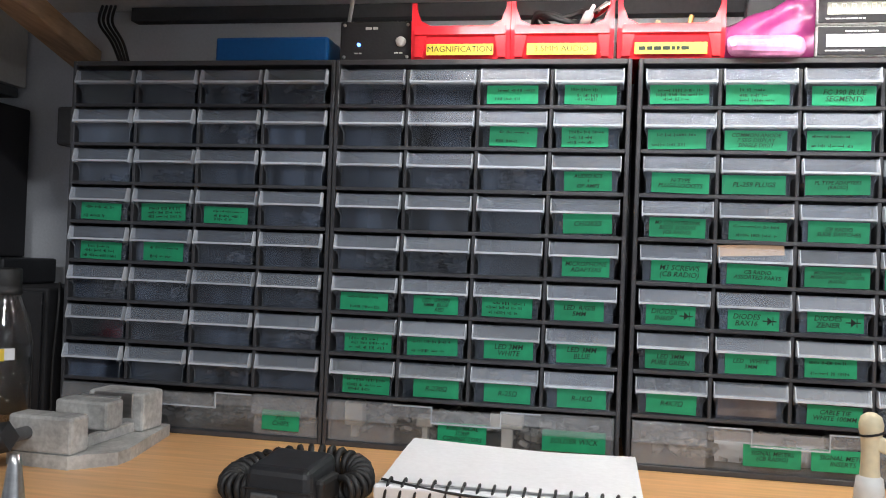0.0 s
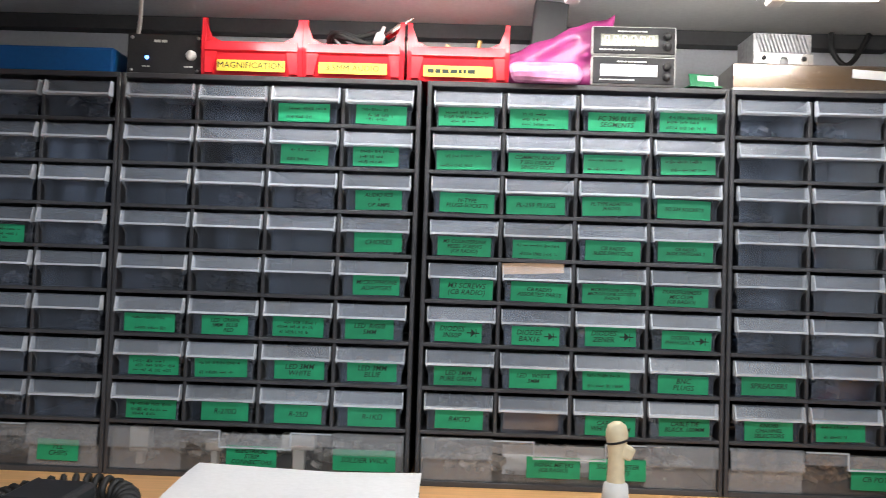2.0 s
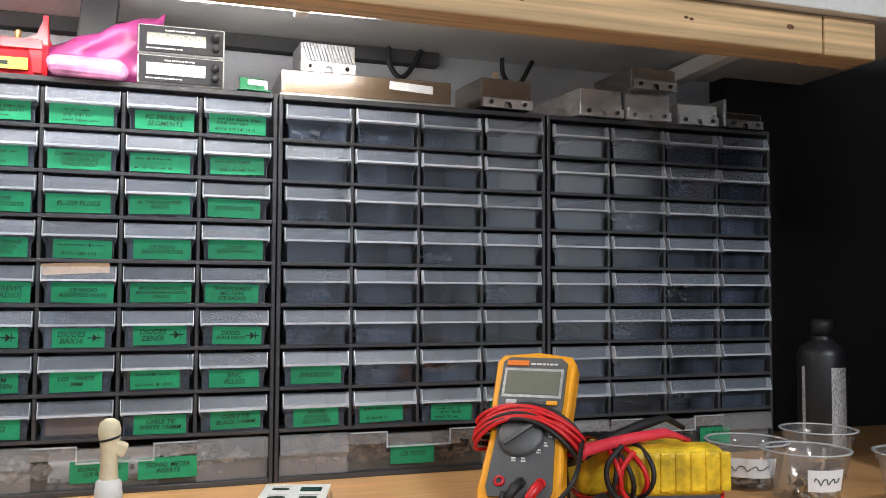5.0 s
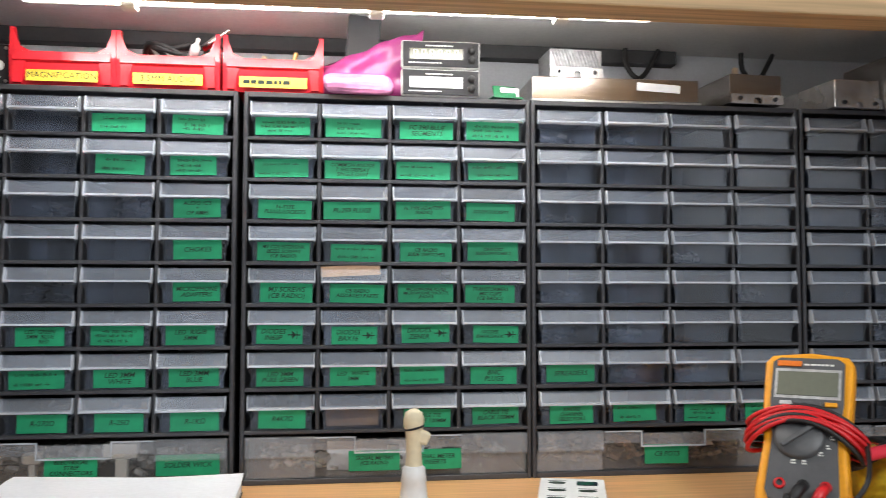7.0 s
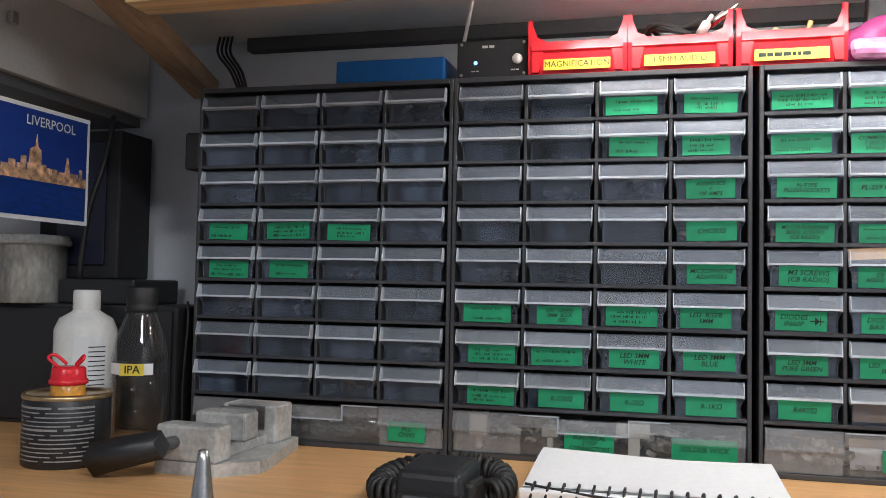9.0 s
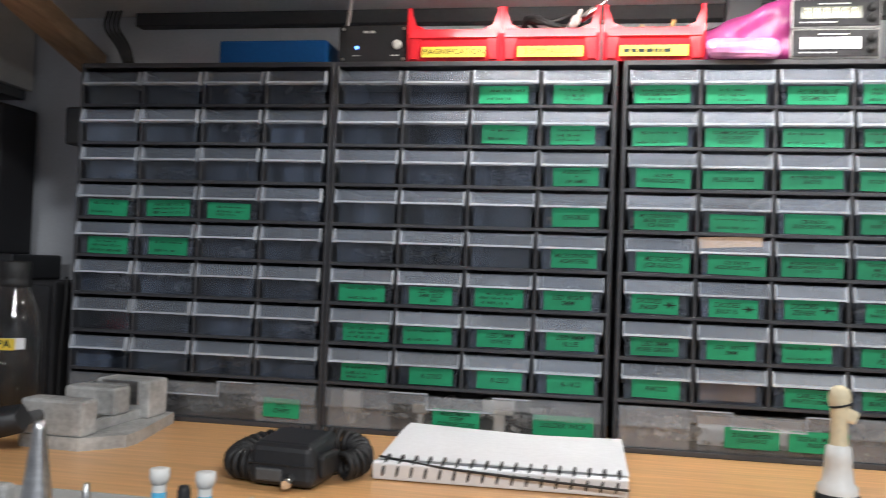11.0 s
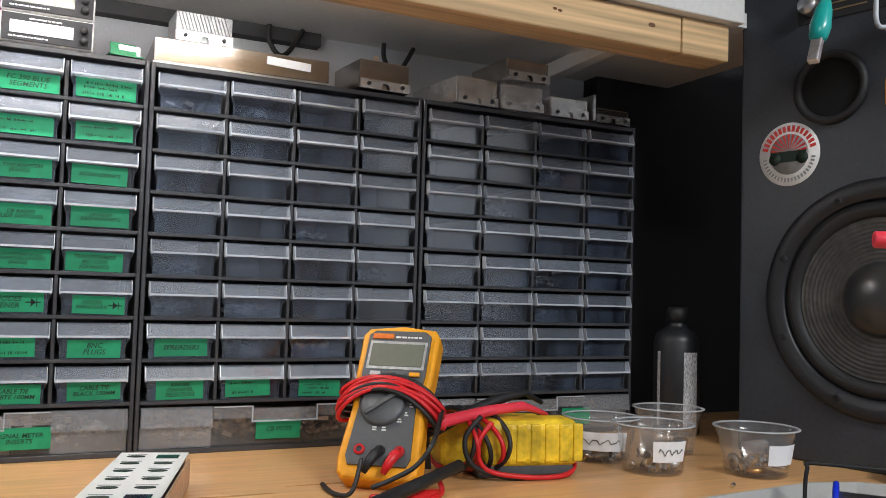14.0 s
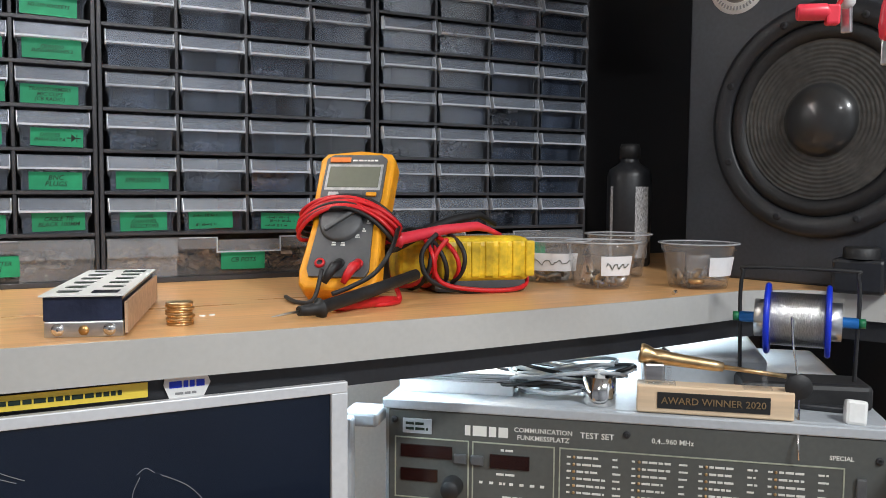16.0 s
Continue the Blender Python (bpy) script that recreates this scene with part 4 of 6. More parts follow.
# ---- things on the bench: right side ----
dmm = thing("multimeter", (0.4795, 0.664, SHELF), "amber and grey digital multimeter propped up, leads wound round", "multimeter", turn=-37)
dmm.scale = (0.98, 0.98, 0.98)
LEAN_M = pose(0, 0, 0.0125, -35)
bm = B()
shape = [(0.008, 0.0), (0.070, 0.0), (0.076, 0.006), (0.078, 0.02), (0.074, 0.07), (0.077, 0.105), (0.078, 0.150), (0.073, 0.158), (0.040, 0.162), (0.006, 0.158), (0.0, 0.150), (0.001, 0.105), (0.004, 0.07), (0.0, 0.02), (0.002, 0.006)]
prism(bm, shape, 0.0, 0.026, "y")
bmesh.ops.bevel(bm, geom=[e for e in bm.edges if abs(e.verts[0].co.y - e.verts[1].co.y) < 1e-6], offset=0.004, segments=3, profile=0.5, affect="EDGES")
part("holster", bm, AMBER, dmm, "amber rubber holster", LEAN_M)
bm = B()
prism(bm, [(0.012, 0.012), (0.066, 0.012), (0.069, 0.02), (0.066, 0.07), (0.070, 0.105), (0.070, 0.148), (0.064, 0.153), (0.014, 0.153), (0.008, 0.148), (0.008, 0.105), (0.012, 0.07), (0.009, 0.02)], -0.003, 0.002, "y")
part("face", bm, CHARCOAL, dmm, "dark grey face plate", LEAN_M)
part("display", box(B(), 0.013, 0.065, -0.0042, -0.003, 0.113, 0.138, 0.0004), LCD, dmm, "grey-green blank display", LEAN_M)
part("display_frame", prism(B(), [(0.0105, 0.110), (0.0675, 0.110), (0.0675, 0.141), (0.0105, 0.141)], -0.0034, -0.0031, "y"), GREY, dmm, "", LEAN_M)
part("maker_plate", box(B(), 0.012, 0.033, -0.0045, -0.003, 0.1435, 0.149), ORANGE, dmm, "orange maker's plate", LEAN_M)
part("print", bars(B(), 0.035, 0.066, 0.1445, 0.1475, -0.003, 1, 12, 0, 0.6, 0.002), WHITEPRINT, dmm, "white printing", LEAN_M)
for x0, mm in ((0.016, GREY), (0.029, CHARCOAL), (0.041, CHARCOAL), (0.0545, AMBER)):
    part("button", box(B(), x0, x0 + 0.0105, -0.0055, -0.003, 0.102, 0.1065, 0.0008), mm, dmm, "", LEAN_M)
part("dial", lathe(B(), [(0, -0.005), (0.019, -0.005), (0.021, -0.003), (0.0215, 0.001)], 36, LEAN_M @ pose(0.035, -0.003, 0.071, -90)), CHARCOAL, dmm, "round ridged selector dial")
part("dial_pointer", tilted(box(B(), -0.0022, 0.0022, -0.004, 0, -0.018, 0.018, 0.001), LEAN_M @ pose(0.035, -0.0075, 0.071, 0, 50, 0)), CHARCOAL, dmm)
mk = B()
for i, (x, z) in enumerate(((0.060, 0.082), (0.062, 0.073), (0.059, 0.064), (0.053, 0.057), (0.040, 0.048), (0.031, 0.048))):
    bars(mk, x - 0.002, x + 0.0025, z - 0.003, z + 0.002, -0.003, 2, 30 + i, 0, 0.6, 0.0015)
part("scale_marks", mk, WHITEPRINT, dmm, "white scale marks", LEAN_M)
for x, mm in ((0.021, REDWIRE), (0.040, RUBBER), (0.058, REDWIRE)):
    part("socket", lathe(B(), [(0.0028, -0.0022), (0.0048, -0.002), (0.0052, 0), (0.0028, 0.001)], 18, LEAN_M @ pose(x, -0.003, 0.026, -90)), mm, dmm)
part("stand", tilted(box(B(), 0.012, 0.066, 0.0, 0.003, 0.0, 0.11), pose(0, 0.118, 0.0005, 24)), BLACK, dmm, "black folding stand")
# leads wound round the meter's waist
rw = random.Random(11)
for i in range(10):
    zc = 0.101 - 0.0042 * (i % 5) - 0.002 * (i // 5)
    ex, ey = 0.047 + 0.0022 * (i % 3), 0.020 + 0.0016 * (i % 5)
    pts = []
    for k in range(41):
        a = 2 * math.pi * k / 40
        droop = 0.018 + 0.003 * math.sin(i * 2.1)
        pts.append(LEAN_M @ Vector((0.038 + ex * math.cos(a), 0.013 + ey * math.sin(a), zc - droop * math.cos(a) ** 2 - (0.006 * math.cos(a) if i % 2 else 0.0))))
    part("lead", sweep(B(), pts, 0.0021, 7), REDWIRE if i % 3 else RUBBER, dmm, "red silicone lead" if i % 3 else "black silicone lead")
for x, mm in ((0.040, RUBBER), (0.058, REDWIRE)):
    p0 = LEAN_M @ Vector((x, -0.002, 0.026))
    part("plug", sweep(B(), [p0, p0 + Vector((-0.002, -0.012, -0.001)), p0 + Vector((-0.006, -0.016, -0.008)), p0 + Vector((-0.010, -0.018, -0.016))], [0.0046, 0.0048, 0.0042, 0.0028], 12), mm, dmm)
part("lead", sweep(B(), smooth_path([LEAN_M @ Vector((0.030, -0.020, 0.010)), (0.026, -0.024, 0.006), (0.010, -0.022, 0.0028), (-0.012, 0.01, 0.003)]), 0.0021, 7), RUBBER, dmm)
part("lead", sweep(B(), smooth_path([LEAN_M @ Vector((0.088, 0.012, 0.078)), (0.092, 0.0, 0.05), (0.080, -0.012, 0.03), (0.060, -0.022, 0.018), (0.045, -0.03, 0.012)]), 0.0022, 7), RUBBER, dmm)
part("lead", sweep(B(), smooth_path([(0.05, -0.028, 0.0025), (0.075, -0.026, 0.0025), (0.094, -0.01, 0.0025), (0.098, 0.012, 0.004), (0.09, 0.02, 0.02)]), 0.0024, 7), REDWIRE, dmm)
probe = thing("test_probe", (0.437, 0.558, SHELF), "black handled test probe lying on the bench", "test probe", turn=14)
path = [(0, 0, 0.0065), (0.012, 0, 0.0065), (0.0125, 0, 0.0068), (0.022, 0, 0.007), (0.03, 0, 0.0072), (0.032, 0, 0.0072), (0.034, 0, 0.0074), (0.036, 0, 0.0080), (0.09, 0.008, 0.016), (0.150, 0.018, 0.026)]
part("grip", sweep(B(), path[2:], [0.004, 0.0050, 0.0052, 0.0088, 0.0088, 0.0055, 0.0056, 0.0050], 14), RUBBER, probe, "black ribbed grip")
part("needle", sweep(B(), [(-0.012, 0, 0.0045), (0.0, 0, 0.0055), (0.0135, 0, 0.0065)], [0.0004, 0.0010, 0.0011], 8), STEEL, probe, "bright steel needle")
rprobe = thing("test_probe", (0.485, 0.585, SHELF), "red handled test probe lying on the bench", "test probe", turn=14)
part("grip", sweep(B(), [(0, 0, 0.005), (0.004, 0, 0.007), (0.006, 0, 0.007), (0.008, 0, 0.0048), (0.06, 0.004, 0.0048), (0.075, 0.006, 0.0045)], [0.004, 0.0068, 0.0068, 0.0044, 0.0046, 0.003], 12), REDWIRE, rprobe, "red ribbed grip")

ym = thing("old_multimeter", (0.604, 0.664, SHELF), "worn yellow holstered meter on its side, leads wound", "multimeter", turn=-12)
bm = box(B(), 0.026, 0.122, 0.0, 0.040, 0.010, 0.056, 0.009, 3)
part("holster", bm, OLDYELLOW, ym, "scuffed yellow rubber holster")
for i in range(6):
    x = 0.042 + i * 0.0145
    part("rib", box(B(), x, x + 0.010, -0.0016, 0.006, 0.016, 0.052, 0.0016), OLDYELLOW, ym)
part("body", box(B(), -0.008, 0.112, 0.038, 0.095, 0.004, 0.050, 0.008, 3), OLDYELLOW, ym)
part("base", box(B(), 0.02, 0.118, 0.004, 0.08, 0.0, 0.016, 0.004), CHARCOAL, ym, "dark meter body")
for i in range(6):
    pts = []
    x = 0.004 + 0.0042 * i
    for k in range(22):
        a = 2 * math.pi * k / 21
        pts.append((x + 0.010 * math.sin(a * 1.0 + i) - 0.012 * math.cos(a), 0.042 + (0.050 + 0.0015 * (i % 3)) * math.cos(a), 0.032 + (0.028 + 0.002 * (i % 2)) * math.sin(a)))
    part("lead", sweep(B(), smooth_path(pts, 2), 0.0024, 7), RUBBER if i % 2 else REDWIRE, ym, "black silicone lead" if i % 2 else "red silicone lead")
part("lead", sweep(B(), smooth_path([(0.03, -0.006, 0.055), (0.016, -0.008, 0.035), (0.024, -0.008, 0.012), (0.06, -0.008, 0.004), (0.1, -0.004, 0.003), (0.12, 0.01, 0.008), (0.125, 0.03, 0.02)]), 0.0025, 7), REDWIRE, ym)
part("lead", sweep(B(), smooth_path([(0.02, -0.003, 0.06), (0.004, -0.006, 0.04), (0.012, -0.008, 0.015), (0.05, -0.005, 0.0025), (0.095, 0.0, 0.0025)]), 0.0025, 7), RUBBER, ym)
part("probe", sweep(B(), [(-0.032, 0.0, 0.050), (-0.020, 0.002, 0.053), (-0.018, 0.002, 0.054), (-0.014, 0.003, 0.055), (0.03, 0.012, 0.063), (0.07, 0.024, 0.066), (0.085, 0.03, 0.062), (0.1, 0.036, 0.056)], [0.003, 0.006, 0.0088, 0.006, 0.0052, 0.0048, 0.003, 0.0024], 14), PINK, ym, "red handled probe")
part("needle", sweep(B(), [(-0.046, -0.002, 0.046), (-0.030, 0.0, 0.0505)], 0.0009, 8), BRASS, ym, "gold probe tip")
part("probe", sweep(B(), [(-0.032, 0.004, 0.042), (-0.02, 0.006, 0.047), (0.01, 0.018, 0.060), (0.05, 0.03, 0.073), (0.08, 0.045, 0.077), (0.1, 0.05, 0.066)], [0.003, 0.0055, 0.0055, 0.005, 0.0035, 0.0024], 14), RUBBER, ym, "black handled probe")
part("needle", sweep(B(), [(-0.046, 0.0, 0.034), (-0.030, 0.004, 0.043)], 0.0009, 8), BRASS, ym)

# white-topped switch box and coins
sbox = thing("switch_box", (0.262, 0.556, SHELF), "low metal box with white panel and dark oval holes", "switch box", turn=-16)
part("case", box(B(), 0.002, 0.054, 0.003, 0.180, 0.011, 0.0285, 0.001), mat("dark_blue_shrink_film", (0.02, 0.025, 0.05), 0.15, vary=0.1, stains=0.3, stain=40, bump=0.3), sbox)
part("base", box(B(), 0.003, 0.055, 0.001, 0.182, 0.0, 0.011, 0.0006), STEEL, sbox, "bare aluminium base")
part("side_board", box(B(), 0.0555, 0.0575, 0.004, 0.182, 0.002, 0.024), CARDB, sbox, "tan side board")
for x in (0.012, 0.046):
    part("screw", lathe(B(), [(0.0008, -0.0022), (0.0042, -0.002), (0.0044, 0.0)], 16, pose(x, 0.001, 0.0055, -90)), CHROME, sbox)
part("notch", tilted(lathe(B(), [(0, 0), (0.0035, 0), (0.0035, 0.001), (0, 0.001)], 16), pose(0.029, 0.0008, 0.005, 90)), COPPER, sbox)
tp = box(B(), 0.0, 0.056, 0.0, 0.184, 0.0285, 0.0295)
part("top_panel", tp, WHITEP, sbox, "white top panel")
for i in range(6):
    for j in range(2):
        x, y = 0.015 + 0.026 * j, 0.020 + i * 0.029
        if j and i in (0, 5):
            part("window", box(B(), x - 0.009, x + 0.009, y - 0.008, y + 0.006, 0.0295, 0.0301), SCREEN, sbox, "dark square window")
        else:
            o = [(x + 0.0075 * math.cos(q) * (1 if abs(math.cos(q)) < 0.9 else 1), y + 0.0038 * math.sin(q)) for q in [2 * math.pi * k / 18 for k in range(18)]]
            part("hole", prism(B(), o, 0.0295, 0.0300, "z"), INK, sbox)
            part("print", box(B(), x - 0.008, x + 0.008, y + 0.0075, y + 0.0085, 0.0295, 0.0299), GREYPRINT, sbox)
for i in range(9):
    single("coin", lathe(B(), [(0, 0), (0.0098, 0), (0.0102, 0.0004), (0.0102, 0.0015), (0.0098, 0.0019), (0, 0.0019)], 28), COPPER if i % 2 else BRASS, "worn copper and brass coin in a small stack", "coin", (0.361 + rw.uniform(-0.001, 0.001), 0.578 + rw.uniform(-0.001, 0.001), SHELF + i * 0.00195), group="stack of coins", turn=rw.uniform(0, 90))


def cup(x, y, r, h, words, label_turn, fill, scrawl, seed):
    t = thing("plastic_cup", (x, y, SHELF), words, "plastic cup", "small plastic cups")
    rr = random.Random(seed)
    part("cup_wall", lathe(B(), [(0, 0.0), (r * 0.72, 0.0), (r * 0.75, 0.002), (r * 0.90, h * 0.80), (r * 0.96, h * 0.84), (r * 0.96, h * 0.97), (r * 1.04, h * 0.98), (r * 1.04, h), (r * 0.94, h), (r * 0.94, h * 0.85), (r * 0.88, h * 0.80), (r * 0.72, 0.003), (0, 0.002)], 36), CUPS, t)
    part("rim", lathe(B(), [(r * 0.965, h * 0.985), (r * 1.05, h * 0.985), (r * 1.055, h * 1.01), (r * 0.96, h * 1.01), (r * 0.965, h * 0.985)], 36), mat("frosted_cup_rim", (0.75, 0.77, 0.8), 0.25, alpha=0.5, bump=0), t, "thicker clear rim")
    if label_turn is not None:
        bm = B()
        n, span = 10, 98 if seed == 41 else 62
        lo, hi = h * 0.30, h * 0.72
        lov, hiv = [], []
        for k in range(n + 1):
            a = math.radians(label_turn - span / 2 + span * k / n)
            for z, lst in ((lo, lov), (hi, hiv)):
                q = r * (0.75 + 0.15 * z / (h * 0.8)) + 0.0008
                lst.append(bm.verts.new((q * math.cos(a), q * math.sin(a), z)))
        for k in range(n):
            bm.faces.new((lov[k], lov[k + 1], hiv[k + 1], hiv[k]))
        if scrawl:
            pts = []
            for k in range(22):
                f = k / 21
                a = math.radians(label_turn - span / 2 + span * (0.15 + 0.7 * f))
                z = (lo + hi) / 2 + (hi - lo) * (0.16 * math.sin(f * 21) * (1 - 0.5 * f) + 0.05 * math.sin(f * 47))
                q = r * (0.75 + 0.15 * z / (h * 0.8)) + 0.0014
                pts.append((q * math.cos(a), q * math.sin(a), z))
            nf = len(bm.faces)
            sweep(bm, pts, 0.00045, 5)
            bm.faces.ensure_lookup_table()
            for f in bm.faces[nf:]:
                f.material_index = 1
        lab = part("label", bm, (PAPER, INK), t, "white paper label with scrawled ink" if scrawl else "white paper label")
    for i in range(fill):
        a, q = rr.uniform(0, 6.28), rr.uniform(0, r * 0.58)
        kind = rr.random()
        if kind < 0.6:
            bm = lathe(B(), [(0, 0), (0.0032, 0), (0.0034, 0.002), (0.0014, 0.0024), (0.0013, 0.009), (0, 0.0095)], 8)
        elif kind < 0.8:
            bm = lathe(B(), [(0.003, 0), (0.0085, 0), (0.0085, 0.004), (0.003, 0.004), (0.003, 0)], 16)
        else:
            bm = box(B(), -0.005, 0.005, -0.004, 0.004, 0, 0.006, 0.0008)
        part("small_part", tilted(bm, pose(q * math.cos(a), q * math.sin(a), 0.004 + rr.uniform(0, 0.010), rr.uniform(0, 180), 0, rr.uniform(0, 360))), rr.choice((CHROME, STEEL, STEEL, RUBBER, COPPER)), t)
    return t


cup(0.802, 0.712, 0.041, 0.047, "clear plastic cup of screws, wide white label", 232, 26, True, 41)
cup(0.816, 0.643, 0.040, 0.049, "clear plastic cup of nuts with a torn label", 262, 22, True, 42)
cup(0.908, 0.727, 0.039, 0.051, "clear plastic cup behind the others, nearly empty", None, 6, False, 43)
cup(0.911, 0.597, 0.041, 0.048, "clear plastic cup with screws and a small bag", 275, 24, False, 44)
bb = box(B(), -0.014, 0.014, -0.006, 0.006, -0.014, 0.014, 0.004, 2)
for v in bb.verts:
    v.co += 0.004 * Vector((noise.noise(v.co * 90), noise.noise(v.co * 80 + Vector((2, 0, 0))), noise.noise(v.co * 85 + Vector((0, 3, 0)))))
single("small_bag", bb, BAGCLEAR, "crinkled clear bag in the cup of screws", "bag", (0.905, 0.590, SHELF + 0.022))
single("lead_offcut", sweep(B(), [(0.835, 0.553, SHELF + 0.002), (0.841, 0.556, SHELF + 0.003)], 0.002), CHROME, "tiny bright solder offcut on the bench", "offcut")
for x, y in ((0.385, 0.612), (0.393, 0.614)):
    single("paint_fleck", lathe(B(), [(0, 0.0008), (0.0025, 0.0006), (0.0028, 0)], 10), WHITEP, "small white fleck on the bench top", "fleck", (x, y, SHELF), group="flecks")

can = thing("spray_bottle", (1.012, 0.832, SHELF), "black plastic bottle with a white printed label", "bottle")
part("bottle_body", lathe(B(), [(0, 0), (0.028, 0), (0.030, 0.003), (0.030, 0.122), (0.027, 0.131), (0.015, 0.139), (0.0125, 0.142), (0.0125, 0.147)], 32), BLACK, can)
part("cap", lathe(B(), [(0.012, 0.146), (0.0140, 0.146), (0.0140, 0.160), (0.012, 0.166), (0, 0.166)], 24), RUBBER, can, "ribbed black cap")
PRINTED = mat("printed_grey_label", (0.45, 0.45, 0.46), 0.5, grain=700, vary=0.6, stretch=(1, 1, 0.35), bump=0)
for a0, a1 in ((246, 286), (176, 186)):
    lb, n = B(), 6
    ring = [[lb.verts.new((0.0304 * math.cos(math.radians(a0 + (a1 - a0) * k / n)), 0.0304 * math.sin(math.radians(a0 + (a1 - a0) * k / n)), z)) for k in range(n + 1)] for z in (0.012, 0.108)]
    for k in range(n):
        lb.faces.new((ring[0][k], ring[0][k + 1], ring[1][k + 1], ring[1][k]))
    part("label", lb, PRINTED, can, "white label with fine print")

# ---- loudspeaker ----
spk = thing("loudspeaker", (1.0, 0.711, SHELF), "large black loudspeaker with woofer, port and round sticker", "loudspeaker", turn=-76)
part("cabinet_box", box(B(), 0, 0.335, 0.0, 0.30, 0.0, 0.62, 0.003), mat("black_vinyl_wrap", (0.033, 0.038, 0.047), 0.42, vary=0.15, stains=0.2, stain=12, bump=0.12), spk)
wc, wz, R = 0.166, 0.182, 0.124
fr2 = lathe(B(), [(R + 0.005, 0.0), (R + 0.005, 0.004), (R, 0.006), (R - 0.016, 0.006), (R - 0.018, 0.003), (R - 0.018, 0.0)], 64, pose(wc, 0, wz, 90, 0, 0))
woof = part("woofer", fr2, BLACK, spk, "black pressed woofer basket")
part("surround", lathe(B(), [(R - 0.018, 0.001), (R - 0.022, 0.005), (R - 0.028, 0.007), (R - 0.034, 0.004), (R - 0.037, 0.0005)], 64, pose(wc, 0, wz, 90)), RUBBER, woof, "rubber roll surround")
prof = []
r0, r1 = R - 0.037, 0.040
for k in range(41):
    f = k / 40
    prof.append((r0 + (r1 - r0) * f, 0.0024 - 0.0008 * f + 0.0004 * math.cos(f * 2 * math.pi * 10)))
part("cone", lathe(B(), prof, 64, pose(wc, 0, wz, 90)), CONE, woof, "ribbed dark paper cone")
part("dust_cap", lathe(B(), [(0.0405, 0.0015), (0.039, 0.006), (0.034, 0.012), (0.025, 0.017), (0.013, 0.0198), (0, 0.0205)], 48, pose(wc, 0, wz, 90)), GLOSSBLACK, woof, "glossy black dust cap")
for k in range(8):
    a = math.radians(22.5 + 45 * k)
    part("screw", lathe(B(), [(0.0012, 0.0072), (0.004, 0.0075), (0.0046, 0.005)], 14, pose(wc + (R - 0.009) * math.cos(a), 0, wz + (R - 0.009) * math.sin(a), 90)), DARK, woof)
port = part("port", lathe(B(), [(0.042, 0.0), (0.042, 0.004), (0.039, 0.007), (0.035, 0.0065), (0.033, 0.003), (0.0325, 0.001)], 48, pose(0.11, 0, 0.417, 90)), RUBBER, spk, "black round bass port")
# Flat near-black disc; its colour stands for the shade inside the port.
part("port_shade_disc", lathe(B(), [(0, 0.0012), (0.0325, 0.0012)], 40, pose(0.11, 0, 0.417, 90)), mat("unlit_port_hollow", (0.0008, 0.0008, 0.0008), 1.0, bump=0), port, "near-black disc painted as the port's shaded hollow")
stk = part("sticker", lathe(B(), [(0, 0.0006), (0.0365, 0.0006), (0.0368, 0.0)], 48, pose(0.0615, 0, 0.347, 90)), WHITEP, spk, "round white, red and black sticker")
part("sticker_disc", lathe(B(), [(0, 0.0010), (0.0235, 0.0010), (0.0236, 0.0006)], 40, pose(0.0615, 0, 0.347, 90)), GREYPRINT, stk)
rays = B()
for k in range(11):
    a = math.radians(8 + 164 * k / 10)
    c, s = math.cos(a), math.sin(a)
    prism(rays, [(0.0615 + 0.004 * c, 0.349 + 0.004 * s), (0.0615 + 0.022 * math.cos(a - 0.075), 0.349 + 0.021 * math.sin(a - 0.075)), (0.0615 + 0.022 * math.cos(a + 0.075), 0.349 + 0.021 * math.sin(a + 0.075))], -0.0014, -0.0010, "y")
part("sticker_rays", rays, REDDISC, stk, "red sunburst")
mc = box(B(), 0.040, 0.083, -0.0018, -0.0011, 0.338, 0.3505, 0.0002)
for x in (0.045, 0.078):
    lathe(mc, [(0, 0.002), (0.007, 0.002), (0.007, 0.0011)], 20, pose(x, 0, 0.342, 90))
part("sticker_shape", mc, INK, stk, "black oval shape")
ring_marks = B()
for k in range(15):
    a = math.radians(165 - 150 * k / 14)
    tilted_box = box(B(), -0.0018, 0.0018, -0.0010, -0.0006, -0.0035, 0.0035)
    me_ = bpy.data.meshes.new("mark")
    tilted_box.to_mesh(me_), tilted_box.free()
    me_.transform(pose(0.0615 + 0.0298 * math.cos(a), 0, 0.347 + 0.0298 * math.sin(a), 0, 90 - math.degrees(a), 0))
    ring_marks.from_mesh(me_)
    bpy.data.meshes.remove(me_)
part("sticker_border", ring_marks, REDDISC, stk, "ring of red marks")
ring_marks = B()
for k in range(21):
    a = math.radians(190 + 160 * k / 20)
    tilted_box = box(B(), -0.0010, 0.0010, -0.0010, -0.0006, -0.0022, 0.0022)
    me_ = bpy.data.meshes.new("mark")
    tilted_box.to_mesh(me_), tilted_box.free()
    me_.transform(pose(0.0615 + 0.0300 * math.cos(a), 0, 0.347 + 0.0300 * math.sin(a), 0, 90 - math.degrees(a), 0))
    ring_marks.from_mesh(me_)
    bpy.data.meshes.remove(me_)
part("sticker_border", ring_marks, GREYPRINT, stk, "ring of grey marks")
part("level_knob", lathe(B(), [(0, 0.016), (0.010, 0.016), (0.011, 0.014), (0.0115, 0.0)], 24, pose(0.088, 0, 0.513, 90)), STEEL, spk, "brushed metal knob")
